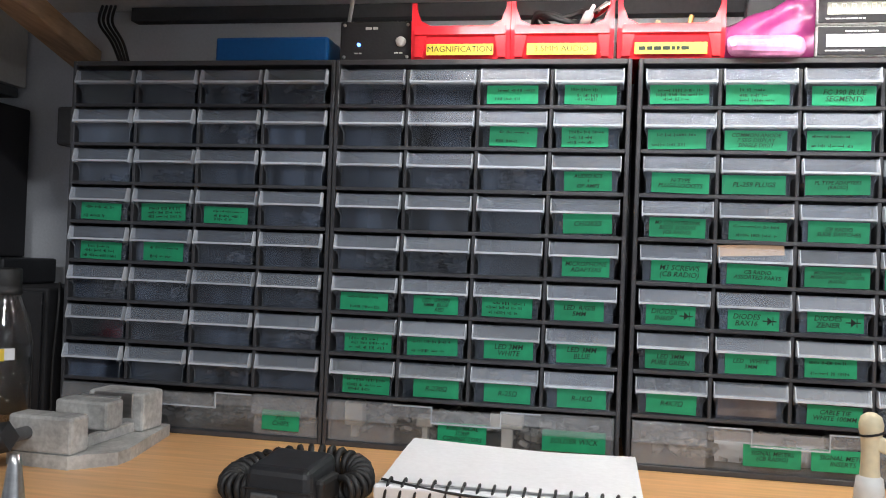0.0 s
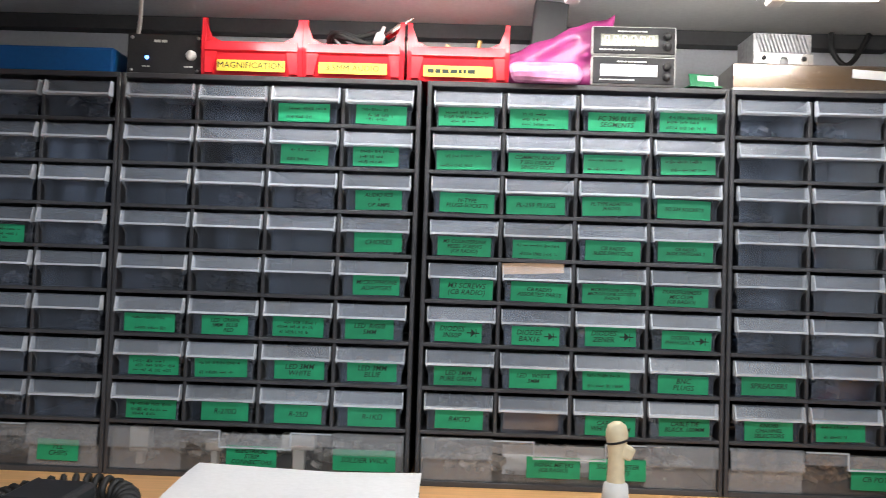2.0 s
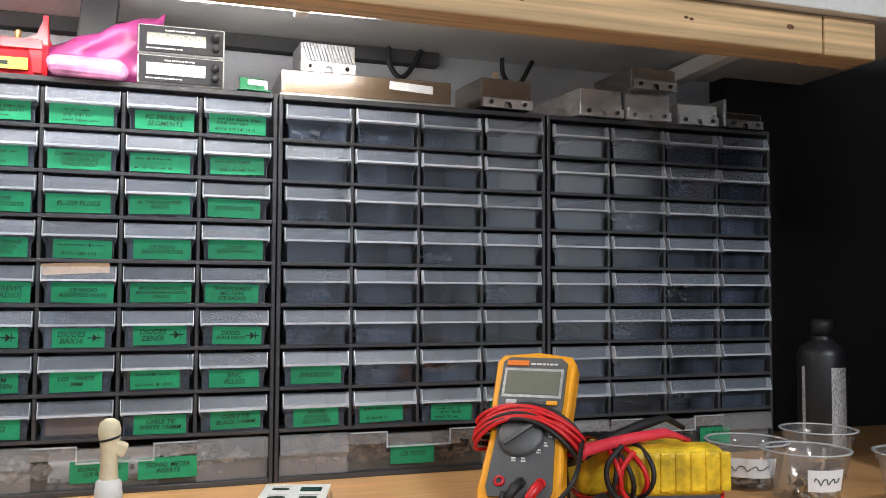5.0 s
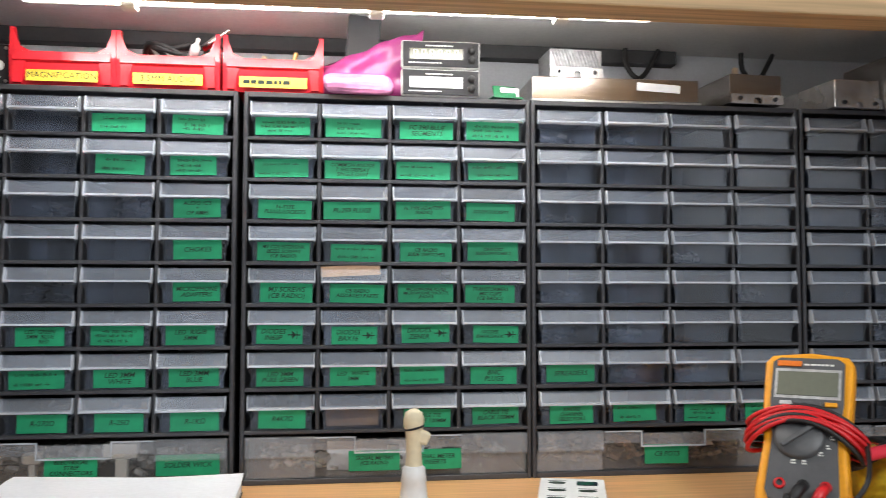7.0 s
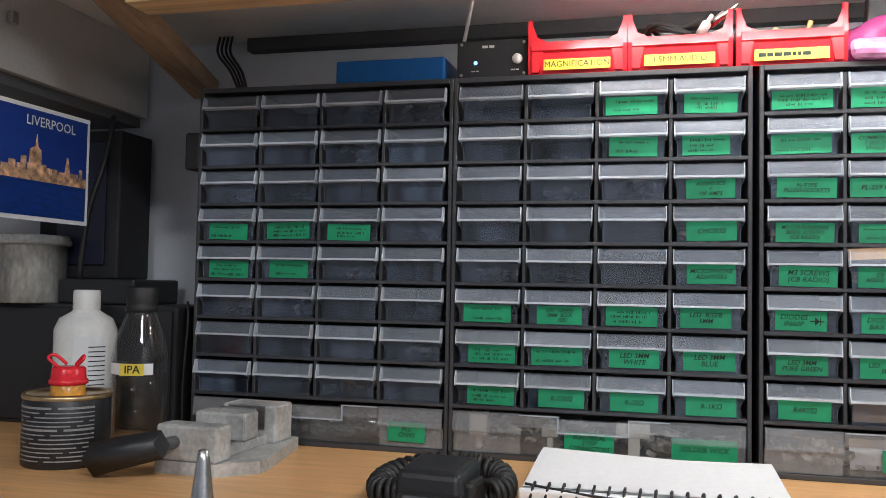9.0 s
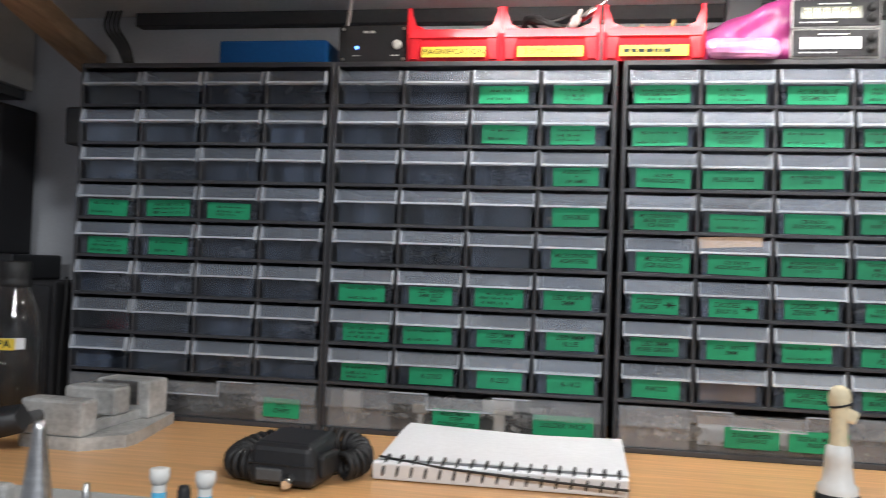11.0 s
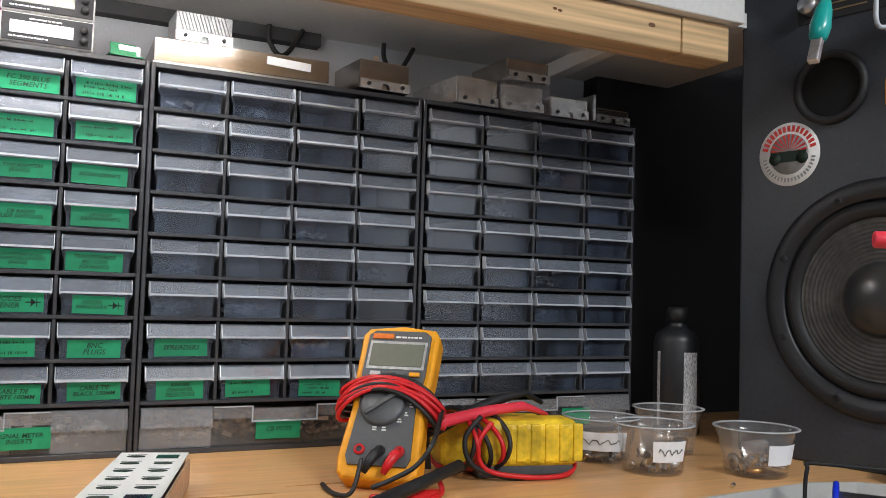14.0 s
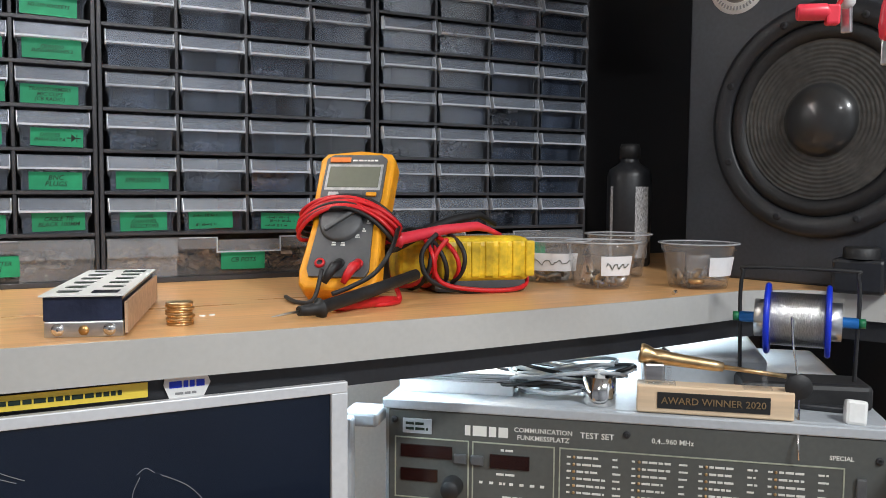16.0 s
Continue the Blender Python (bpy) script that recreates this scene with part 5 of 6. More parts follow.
part("control_plate", box(B(), 0.072, 0.20, -0.0015, 0.0, 0.495, 0.56), DARK, spk)
cl = B()
for k in range(3):
    box(cl, 0.108, 0.150, -0.0022, -0.0015, 0.503 + 0.008 * k, 0.5045 + 0.008 * k)
part("control_lines", cl, BRASS, spk, "gold printed lines")

# ---- hanging test leads ----


def croc_lead(x, y, z, mtl, words, lean, wire, drop=0.1):
    t = thing("crocodile_clip", (x, y, z), words, "crocodile clip", "hanging test leads")
    m = pose(0, 0, 0, 0, lean, 20)
    part("boot", sweep(B(), [m @ Vector((0, 0, q)) for q in (0.010, 0.013, 0.02, 0.032, 0.040)], [0.0025, 0.005, 0.0058, 0.0046, 0.0026], 12), mtl, t)
    part("jaw", tilted(box(B(), -0.0022, 0.0022, -0.003, 0.003, -0.004, 0.012, 0.0008), m), STEEL, t, "bare metal jaw")
    part("wire", sweep(B(), smooth_path([m @ Vector((0, 0, 0.038)), m @ Vector((0.003, 0, 0.06)), m @ Vector((0.012, 0.004, 0.09)), Vector((0.02 + 0.3 * drop, 0.0, 1.80 - z))]), 0.0014, 7), wire, t)


croc_lead(0.610, 0.269, 1.509, TEAL, "teal crocodile clip hanging on a red lead", 25, REDWIRE)
croc_lead(0.684, 0.271, 1.474, AMBER, "yellow crocodile clip on a grey hanging lead", -25, CASE, 0.06)
croc_lead(0.682, 0.268, 1.425, SPOOLBLUE, "blue crocodile clip hanging on a lead", 5, CASE)
croc_lead(0.694, 0.262, 1.405, WHITEP, "white crocodile clip hanging on a red lead", -6, REDWIRE)
croc_lead(0.716, 0.250, 1.386, PINK, "red crocodile clip hanging on a red lead", 3, REDWIRE)
hook = thing("hook_clip", (0.667, 0.271, 1.412), "pinkish red plastic hook clip on a hanging lead", "test clip", "hanging test leads", turn=-40)
part("barrel", sweep(B(), [(-0.004, 0, 0.0), (-0.003, 0, 0), (0.012, 0, 0.0), (0.016, 0, -0.002)], [0.0042, 0.0050, 0.0050, 0.0035], 14), PINK, hook)
part("grip", box(B(), 0.012, 0.02, -0.004, 0.004, -0.008, 0.004, 0.0015), PINK, hook)
part("wire", sweep(B(), smooth_path([(0.018, 0, 0.002), (0.024, 0, 0.02), (0.026, 0.002, 0.08), (0.03, 0.004, 0.388)]), 0.0014, 7), REDWIRE, hook)

# ---- things on the bench: middle and left ----
noz = thing("glue_bottle", (0.187, 0.633, SHELF), "small bottle with white cone cap and cream nozzle", "glue bottle")
part("bottle_body", lathe(B(), [(0, 0), (0.0150, 0), (0.0158, 0.001), (0.0158, 0.027), (0.0135, 0.029)], 28), BLACK, noz)
lb = B()
for a0, a1 in ((182, 232), (300, 330)):
    n = 6
    ring = [[lb.verts.new((0.0161 * math.cos(math.radians(a0 + (a1 - a0) * k / n)), 0.0161 * math.sin(math.radians(a0 + (a1 - a0) * k / n)), z)) for k in range(n + 1)] for z in (0.003, 0.024)]
    for k in range(n):
        f = lb.faces.new((ring[0][k], ring[0][k + 1], ring[1][k + 1], ring[1][k]))
        f.material_index = 0 if a0 < 200 else 1
part("label", lb, (YELLOW, PAPER), noz, "yellow and white label")
part("cap", lathe(B(), [(0.0142, 0.028), (0.0138, 0.034), (0.0112, 0.036), (0.0096, 0.050), (0.0100, 0.051), (0.0086, 0.062), (0.006, 0.064), (0, 0.064)], 28), WHITEP, noz, "white conical cap")
part("nozzle", lathe(B(), [(0.0068, 0.063), (0.0062, 0.068), (0.0058, 0.080), (0.0066, 0.090), (0.0078, 0.094), (0.0080, 0.099), (0.0066, 0.104), (0.003, 0.1065), (0, 0.107)], 20), CREAM, noz, "cream rubber tip")
part("flap", tilted(box(B(), 0.0, 0.010, -0.005, 0.005, -0.006, 0.004, 0.002), pose(0.003, 0, 0.088, 0, 25, 0)), CREAM, noz)
part("band", tilted(lathe(B(), [(0.0078, -0.0008), (0.0083, 0), (0.0078, 0.0008), (0.0074, 0), (0.0078, -0.0008)], 20), pose(0.0005, 0, 0.0925, 0, -14, 0)), RUBBER, noz, "black rubber band")

nb = thing("notebook", (-0.174, 0.676, SHELF), "open spiral-bound notebook with blank white pages", "notebook", turn=0.6)
r = random.Random(3)


def sheet(z, lift, inset):
    bm = B()
    nx, ny = 16, 8
    g = [[bm.verts.new((inset + 0.214 * i / nx, 0.012 + inset + (0.146 - inset) * j / ny, z + lift * (0.5 - 0.5 * math.cos(math.pi * j / ny)) * (0.6 + 0.8 * abs(i / nx - 0.6)) + 0.0012 * math.sin(3 * i / nx + j * 0.3))) for j in range(ny + 1)] for i in range(nx + 1)]
    for i in range(nx):
        for j in range(ny):
            bm.faces.new((g[i][j], g[i + 1][j], g[i + 1][j + 1], g[i][j + 1])).smooth = True
    return bm


part("page_block", box(B(), 0.001, 0.213, 0.010, 0.156, 0.0015, 0.0125), PAPER, nb, "stack of white pages")
part("back_cover", box(B(), 0.0, 0.214, 0.008, 0.158, 0.0, 0.0015), BLACK, nb, "black card cover")
for k in range(3):
    part("page", sheet(0.0132 + 0.0012 * k, 0.0018 * (k + 1), 0.0006 * k), PAPER, nb, "white page, slightly curled")
part("folded_page", tilted(box(B(), 0.0, 0.214, -0.001, 0.006, 0.0, 0.0155, 0.0015), pose(0, 0.002, 0.0005, 12)), PAPER, nb)
wire_ring = solid("wire_ring", sweep(B(), [(0.0022 * math.sin(a), 0.009 + 0.0105 * math.cos(a), 0.0105 + 0.0098 * math.sin(a)) for a in [2 * math.pi * q / 14 for q in range(15)]], 0.0012, 6), RUBBER)
for k in range(17):
    part("wire_ring", wire_ring, None, nb, m=pose(0.010 + 0.0122 * k, 0, 0))
pen = B()
sweep(pen, smooth_path([(0.004, 0.010, 0.0185), (0.06, -0.002, 0.0150), (0.15, -0.005, 0.0110), (0.214, -0.006, 0.0085)]), 0.0011, 6)
part("elastic", pen, RUBBER, nb, "dark elastic cord")

mic = thing("microphone", (-0.240, 0.656, SHELF), "black hand microphone lying in its coiled cord", "microphone", turn=-6)
mic.scale = (0.84, 0.84, 0.90)
bm = box(B(), -0.032, 0.046, -0.034, 0.030, 0.002, 0.044, 0.008, 3)
for v in bm.verts:
    low = 1 - v.co.z / 0.044
    v.co.x += 0.006 * low * (1 if v.co.x > 0 else -0.3)
    if v.co.y < 0:
        v.co.z *= 0.90
    v.co.y -= 0.006 * low
    v.co.x *= 0.82
part("shell", bm, BLACK, mic, "black plastic shell")
part("seam", box(B(), -0.0265, 0.0400, -0.0385, 0.029, 0.0205, 0.0217, 0.0004), RUBBER, mic, "moulded seam")
part("face_plate", box(B(), -0.018, 0.010, -0.0405, -0.037, 0.006, 0.018, 0.002), CHARCOAL, mic)
part("talk_key", box(B(), 0.036, 0.047, -0.022, 0.018, 0.008, 0.030, 0.004), RUBBER, mic)
part("strain_relief", sweep(B(), [(0.018, -0.036, 0.010), (0.019, -0.046, 0.008), (0.020, -0.052, 0.0075)], [0.0055, 0.005, 0.004], 12), CHROME, mic, "bright cable gland")
helix = []
ring = smooth_path([(-0.026, -0.022, 0.015), (-0.046, -0.020, 0.015), (-0.058, 0.004, 0.016), (-0.054, 0.036, 0.020), (-0.028, 0.064, 0.024), (0.010, 0.074, 0.026), (0.046, 0.064, 0.022), (0.060, 0.034, 0.016), (0.052, 0.010, 0.015)], 22)
for i, q in enumerate(ring):
    d = (ring[min(i + 1, len(ring) - 1)] - ring[max(i - 1, 0)]).normalized()
    u = Vector((0, 0, 1))
    w = d.cross(u)
    a = i * 2 * math.pi / 6.2
    helix.append(q + 0.0112 * (u * math.cos(a) + w * math.sin(a)))
part("coiled_cord", sweep(B(), smooth_path(helix, 2), 0.0032, 6), RUBBER, mic, "coiled black rubber cord")

vise = thing("drill_vise", (-0.524, 0.697, SHELF), "small grey cast machine vise with a black handle", "vise", turn=-2)
bm = B()
prism(bm, [(0.0, 0.0), (0.064, -0.002), (0.094, 0.03), (0.094, 0.05), (0.070, 0.162), (0.018, 0.162), (0.0, 0.1)], 0.0, 0.012, "z")
part("bed", bm, GREY, vise, "worn cast bed")
part("bed_rail", box(B(), 0.016, 0.024, 0.03, 0.15, 0.012, 0.022, 0.001), GREY, vise)
part("bed_rail", box(B(), 0.050, 0.058, 0.03, 0.15, 0.012, 0.022, 0.001), GREY, vise)
part("end_block", box(B(), 0.0, 0.066, 0.0, 0.026, 0.012, 0.046, 0.003), GREY, vise, "scuffed end block")
part("sliding_jaw", box(B(), 0.002, 0.060, 0.062, 0.090, 0.022, 0.050, 0.003), GREY, vise)
part("fixed_jaw", box(B(), 0.004, 0.068, 0.112, 0.150, 0.012, 0.052, 0.003), GREY, vise)
for y in (0.0885, 0.1105):
    part("jaw_plate", box(B(), 0.012, 0.056, y, y + 0.003, 0.026, 0.0515, 0.0008), STEEL, vise, "bright steel jaw plate")
part("spindle", sweep(B(), [(0.022, 0.07, 0.03), (0.020, -0.02, 0.03), (0.016, -0.034, 0.03)], [0.006, 0.006, 0.008], 14), CHARCOAL, vise, "dark steel spindle")
hd = sweep(B(), [(0.030, -0.034, 0.034), (-0.012, -0.036, 0.024), (-0.040, -0.038, 0.016)], [0.013, 0.015, 0.016], 4)
part("handle", hd, BLACK, vise, "black angular handle")

ipa = thing("glass_bottle", (-0.616, 0.806, SHELF), "clear glass bottle half full, black cap, yellow label", "bottle")
part("glass", lathe(B(), [(0, 0.001), (0.028, 0.001), (0.030, 0.004), (0.030, 0.094), (0.026, 0.118), (0.016, 0.144), (0.0150, 0.152), (0.0138, 0.152), (0.0145, 0.143), (0.0245, 0.117), (0.0285, 0.093), (0.0285, 0.005), (0, 0.004)], 36), GLASS, ipa)
part("liquid", lathe(B(), [(0, 0.0045), (0.0282, 0.0055), (0.0282, 0.092), (0, 0.092)], 36), plastic("clear_spirit", (0.3, 0.28, 0.22), 0.006, 0.03, 0.3, tint=0.88), ipa, "clear spirit")
capb = lathe(B(), [(0.0165, 0.146), (0.0175, 0.148), (0.0175, 0.152), (0.0160, 0.153), (0.0165, 0.156), (0.0165, 0.172), (0.015, 0.174), (0, 0.174)], 28)
part("cap", capb, RUBBER, ipa, "ribbed black screw cap")


def wrap(r_, z0, z1, a0, a1, n=10):
    bm_ = B()
    rg = [[bm_.verts.new((r_ * math.cos(math.radians(a0 + (a1 - a0) * k / n)), r_ * math.sin(math.radians(a0 + (a1 - a0) * k / n)), z)) for k in range(n + 1)] for z in (z0, z1)]
    for k in range(n):
        bm_.faces.new((rg[0][k], rg[0][k + 1], rg[1][k + 1], rg[1][k])).smooth = True
    return bm_


part("paper_band", wrap(0.0304, 0.080, 0.092, 205, 330, 16), PAPER, ipa, "white tape band")
lab = box(B(), -0.0125, 0.0125, -0.0006, 0, 0, 0.0125)
text_into(lab, "IPA", 0.0115, pose(0, -0.0008, 0.0062, 90), 1, 0.0002)
part("label", lab, (YELLOW, INK), ipa, "yellow tape label", pose(0.0105, -0.0300, 0.0795, 0, 0, 20))

wb = thing("chemical_bottle", (-0.719, 0.850, SHELF), "white plastic chemical bottle with a printed label", "bottle")
wb.scale = (0.92, 0.92, 0.98)
part("bottle_body", lathe(B(), [(0, 0), (0.036, 0), (0.038, 0.003), (0.038, 0.125), (0.032, 0.138), (0.018, 0.146), (0.015, 0.150)], 36), WHITEP, wb)
part("cap", lathe(B(), [(0.0158, 0.148), (0.0168, 0.15), (0.0165, 0.170), (0.015, 0.172), (0, 0.172)], 28), WHITEP, wb, "white screw cap")
part("label", wrap(0.0384, 0.01, 0.118, 285, 350, 12), PAPER, wb, "white label")
pr = B()
for k in range(16):
    z = 0.105 - 0.0055 * k
    rr_ = [pr.verts.new((0.0387 * math.cos(math.radians(q)), 0.0387 * math.sin(math.radians(q)), zz)) for zz in (z, z + 0.0012) for q in (312, 320, 328, 336, 344)]
    for i in range(4):
        pr.faces.new((rr_[i], rr_[i + 1], rr_[i + 6], rr_[i + 5]))
part("print", pr, INK, wb, "lines of black print")

tin = thing("flux_tin", (-0.632, 0.710, SHELF), "dark round tin of liquid with a red spout cap", "tin")
tin.scale = (0.9, 0.9, 0.98)
part("can", lathe(B(), [(0, 0), (0.044, 0), (0.0455, 0.0015), (0.0455, 0.066), (0.044, 0.068), (0, 0.066)], 40), BLACK, tin)
part("lid", lathe(B(), [(0.0462, 0.066), (0.0468, 0.0685), (0.0455, 0.071), (0.042, 0.070), (0.04, 0.068), (0, 0.0685)], 40), BRASS, tin, "tarnished metal lid")
tx = B()
for k in range(13):
    z = 0.058 - 0.0042 * k
    rr_ = [tx.verts.new((0.0459 * math.cos(math.radians(q)), 0.0459 * math.sin(math.radians(q)), zz)) for zz in (z, z + (0.0022 if k in (0, 5) else 0.0012)) for q in range(200, 352, 8)]
    n = len(rr_) // 2
    for i in range(n - 1):
        if (i * 7 + k * 3) % 11:
            tx.faces.new((rr_[i], rr_[i + 1], rr_[i + 1 + n], rr_[i + n]))
part("print", tx, GREYPRINT, tin, "rows of small grey print")
part("spout", lathe(B(), [(0.018, 0.068), (0.018, 0.078), (0.0165, 0.079)], 28), mat("amber_glue_neck", (0.65, 0.30, 0.05), 0.25, vary=0.2, stains=0.3, stain=80), tin, "amber stained neck")
part("spout_cap", lathe(B(), [(0.018, 0.078), (0.0205, 0.079), (0.0205, 0.083), (0.0185, 0.084), (0.0178, 0.094), (0.016, 0.096), (0, 0.096)], 28), RED, tin, "red plastic cap")
for s in (-1, 1):
    part("cap_tab", sweep(B(), smooth_path([(0.010 * s, -0.004, 0.095), (0.022 * s, -0.006, 0.104), (0.018 * s, 0.0, 0.107), (0.006 * s, 0.004, 0.098)]), 0.0018, 8), RED, tin)

# dark equipment stack at the left end, with a worn canister on it
eq = thing("equipment_case", (0, 0, 0), "matt black equipment case on the bench", "equipment case")
part("body", box(B(), -0.99, -0.622, 0.888, 1.005, SHELF, SHELF + 0.150, 0.003), DARK, eq)
part("front_panel", box(B(), -0.985, -0.627, 0.884, 0.8875, SHELF + 0.006, SHELF + 0.145, 0.001), BLACK, eq, "black front panel")
part("badge", lathe(B(), [(0, 0.0008), (0.006, 0.0006), (0.0065, 0)], 16, pose(-0.775, 0.884, SHELF + 0.085, 90)), GREYPRINT, eq, "worn grey badge")
single("black_box", box(B(), -0.80, -0.690, 0.90, 1.0, SHELF + 0.150, SHELF + 0.182, 0.003), BLACK, "small black box on the equipment case", "box")
cnt = thing("metal_canister", (-0.845, 0.905, SHELF + 0.150), "worn grey metal canister with a dented lid", "canister")
part("drum", lathe(B(), [(0, 0), (0.042, 0), (0.043, 0.002), (0.043, 0.072), (0.0445, 0.075)], 36), mat("worn_galvanised", (0.34, 0.34, 0.32), 0.5, 0.5, vary=0.25, stains=0.5, stain=30, bump=0.3, stretch=(1, 1, 0.4)), cnt)
part("lid", lathe(B(), [(0.0445, 0.073), (0.048, 0.074), (0.048, 0.079), (0.046, 0.081), (0.046, 0.084), (0.043, 0.086), (0, 0.085)], 36), GREY, cnt, "dented grey lid")

# grey wall cupboard and things under it
cb = thing("wall_cupboard", (0, 0, 0), "grey metal wall cupboard over the end of the bench", "cupboard")
part("carcass", prism(B(), [(-1.35, 1.012), (-0.755, 1.012), (-0.745, 0.60), (-1.35, 0.60)], 1.605, 1.7065, "z"), GREYPAINT, cb)
# Charcoal on this inset slab puts the shade below the cupboard into colour.
part("lower_lip", prism(B(), [(-1.35, 1.01), (-0.765, 1.01), (-0.755, 0.61), (-1.35, 0.61)], 1.592, 1.605, "z"), CHARCOAL, cb, "recessed underside with its shade painted in charcoal")
part("notice", box(B(), -0.7448, -0.7442, 0.62, 0.66, 1.618, 1.70), PAPER, cb, "white paper notice")
part("magnet", box(B(), -0.7442, -0.738, 0.735, 0.745, 1.655, 1.668, 0.001), STEEL, cb, "small metal clip")
dc = thing("dark_cabinet", (0, 0, 0), "tall black-framed indigo panel standing against the wall", "panel")
part("frame", box(B(), -0.86, -0.740, 0.935, 1.005, SHELF + 0.182, 1.575, 0.003), DARK, dc, "black frame")
part("pane", box(B(), -0.83, -0.758, 0.931, 0.9345, SHELF + 0.20, 1.56, 0.001), INDIGO, dc, "dark indigo pane")
single("hanging_cable", sweep(B(), smooth_path([(-0.745, 0.925, 1.5915), (-0.750, 0.915, 1.53), (-0.762, 0.905, 1.47), (-0.768, 0.90, 1.40), (-0.77, 0.905, SHELF + 0.183)]), 0.0035), RUBBER, "black cable hanging below the cupboard", "cable")
single("thin_cable", sweep(B(), smooth_path([(-0.615, 0.90, SHELF + 0.150), (-0.610, 0.89, SHELF + 0.155), (-0.603, 0.88, SHELF + 0.13), (-0.606, 0.878, SHELF + 0.06), (-0.604, 0.876, SHELF + 0.003)]), 0.0016), RUBBER, "thin black cable down the cabinet side", "cable")

post = thing("poster", (-0.752, 0.700, 1.446), "framed night skyline postcard in blue and gold", "poster", turn=88)
part("card", box(B(), 0, 0.178, -0.0012, 0, 0, 0.130), PAPER, post, "white border")
part("sky", box(B(), 0.005, 0.173, -0.0018, -0.0012, 0.052, 0.125), POSTERBLUE, post)
part("sea", box(B(), 0.005, 0.173, -0.0018, -0.0012, 0.005, 0.045), POSTERSEA, post)
town = box(B(), 0.005, 0.173, -0.0022, -0.0012, 0.045, 0.056)
rp = random.Random(9)
x = 0.006
while x < 0.165:
    w_ = rp.uniform(0.004, 0.012)
    box(town, x, min(x + w_, 0.172), -0.0022, -0.0014, 0.056, 0.056 + rp.uniform(0.003, 0.016))
    x += w_ + rp.uniform(0, 0.003)
prism(town, [(0.078, 0.056), (0.098, 0.056), (0.097, 0.080), (0.092, 0.084), (0.090, 0.098), (0.0875, 0.084), (0.080, 0.080)], -0.0024, -0.0014, "y")
prism(town, [(0.135, 0.056), (0.145, 0.056), (0.141, 0.078), (0.139, 0.078)], -0.0024, -0.0014, "y")
part("town", town, POSTERTOWN, post, "floodlit waterfront")
tt = B()
text_into(tt, "LIVERPOOL", 0.0155, pose(0.112, -0.0021, 0.112, 90), 0, 0.0001)
part("title", tt, WHITEPRINT, post, "white capital letters")

# tools standing in front of the bench
rack = thing("tool_rack", (-0.33, 0.45, 0.76), "grey tool stand on the lower desk below the shelf", "tool rack")
part("column", box(B(), -0.08, 0.13, -0.03, 0.05, 0.0, 0.40, 0.004), CASE, rack)
part("tray", box(B(), -0.10, 0.15, -0.04, 0.06, 0.40, 0.425, 0.003), CASE, rack)
for x in (-0.2515, -0.2215):
    t = thing("sample_vial", (x, 0.452, 1.185), "slim vial of pale blue liquid with cream cap", "vial", "pair of vials")
    part("tube", lathe(B(), [(0, 0), (0.0048, 0), (0.005, 0.002), (0.0044, 0.054), (0, 0.054)], 18), VIAL, t)
    part("neck", lathe(B(), [(0.0042, 0.054), (0.0042, 0.060)], 16), WHITEP, t)
    part("cap", lathe(B(), [(0, 0.059), (0.0048, 0.059), (0.0060, 0.063), (0.0060, 0.068), (0.004, 0.0685), (0, 0.068)], 20), WHITEP, t, "cream stopper")
single("marker", lathe(B(), [(0, 0), (0.004, 0), (0.004, 0.055), (0.003, 0.058), (0, 0.058)], 16), RUBBER, "black capped marker standing upright", "marker", (-0.2365, 0.455, 1.185))
single("step_drill", lathe(B(), [(0, 0), (0.0125, 0), (0.0120, 0.02), (0.0085, 0.05), (0.0040, 0.086), (0.0030, 0.092), (0, 0.093)], 24), STEEL, "grey steel tapered drill standing point up", "drill", (-0.334, 0.452, 1.185))
single("steel_bracket", box(B(), -0.018, 0.018, -0.006, 0.006, 0, 0.05, 0.003), GREY, "bare grey metal bracket standing upright", "bracket", (-0.372, 0.455, 1.185))
for i, x in enumerate((-0.300, -0.192, -0.178)):
    single("screwdriver_bit", lathe(B(), [(0, 0), (0.0028, 0), (0.0028, 0.045), (0.0018, 0.055), (0, 0.056)], 10), STEEL, "thin steel bit standing upright", "tool bit", (x, 0.452, 1.185), group="tool bits")

# ---- under the bench ----
mon = thing("monitor", (-0.040, 0.5285, 0.76), "wide monitor with a silver bezel and dark screen", "monitor")
part("stand", box(B(), 0.20, 0.31, 0.03, 0.10, 0.0, 0.08, 0.004), BLACK, mon)
part("casing", box(B(), 0.002, 0.514, 0.003, 0.045, 0.06, 0.386, 0.004), BLACK, mon)
for a in ((0, 0.5165, 0.3865, 0.3950), (0, 0.5165, 0.058, 0.074), (0, 0.013, 0.074, 0.3865), (0.5030, 0.5165, 0.074, 0.3865)):
    part("bezel", box(B(), a[0], a[1], -0.004, 0.0025, a[2], a[3], 0.0008), SILVERTRIM, mon, "silver bezel strip")
part("screen", box(B(), 0.013, 0.5030, -0.001, 0.0024, 0.074, 0.3865), SCREEN, mon, "dark glossy screen with drawn reflection lines")
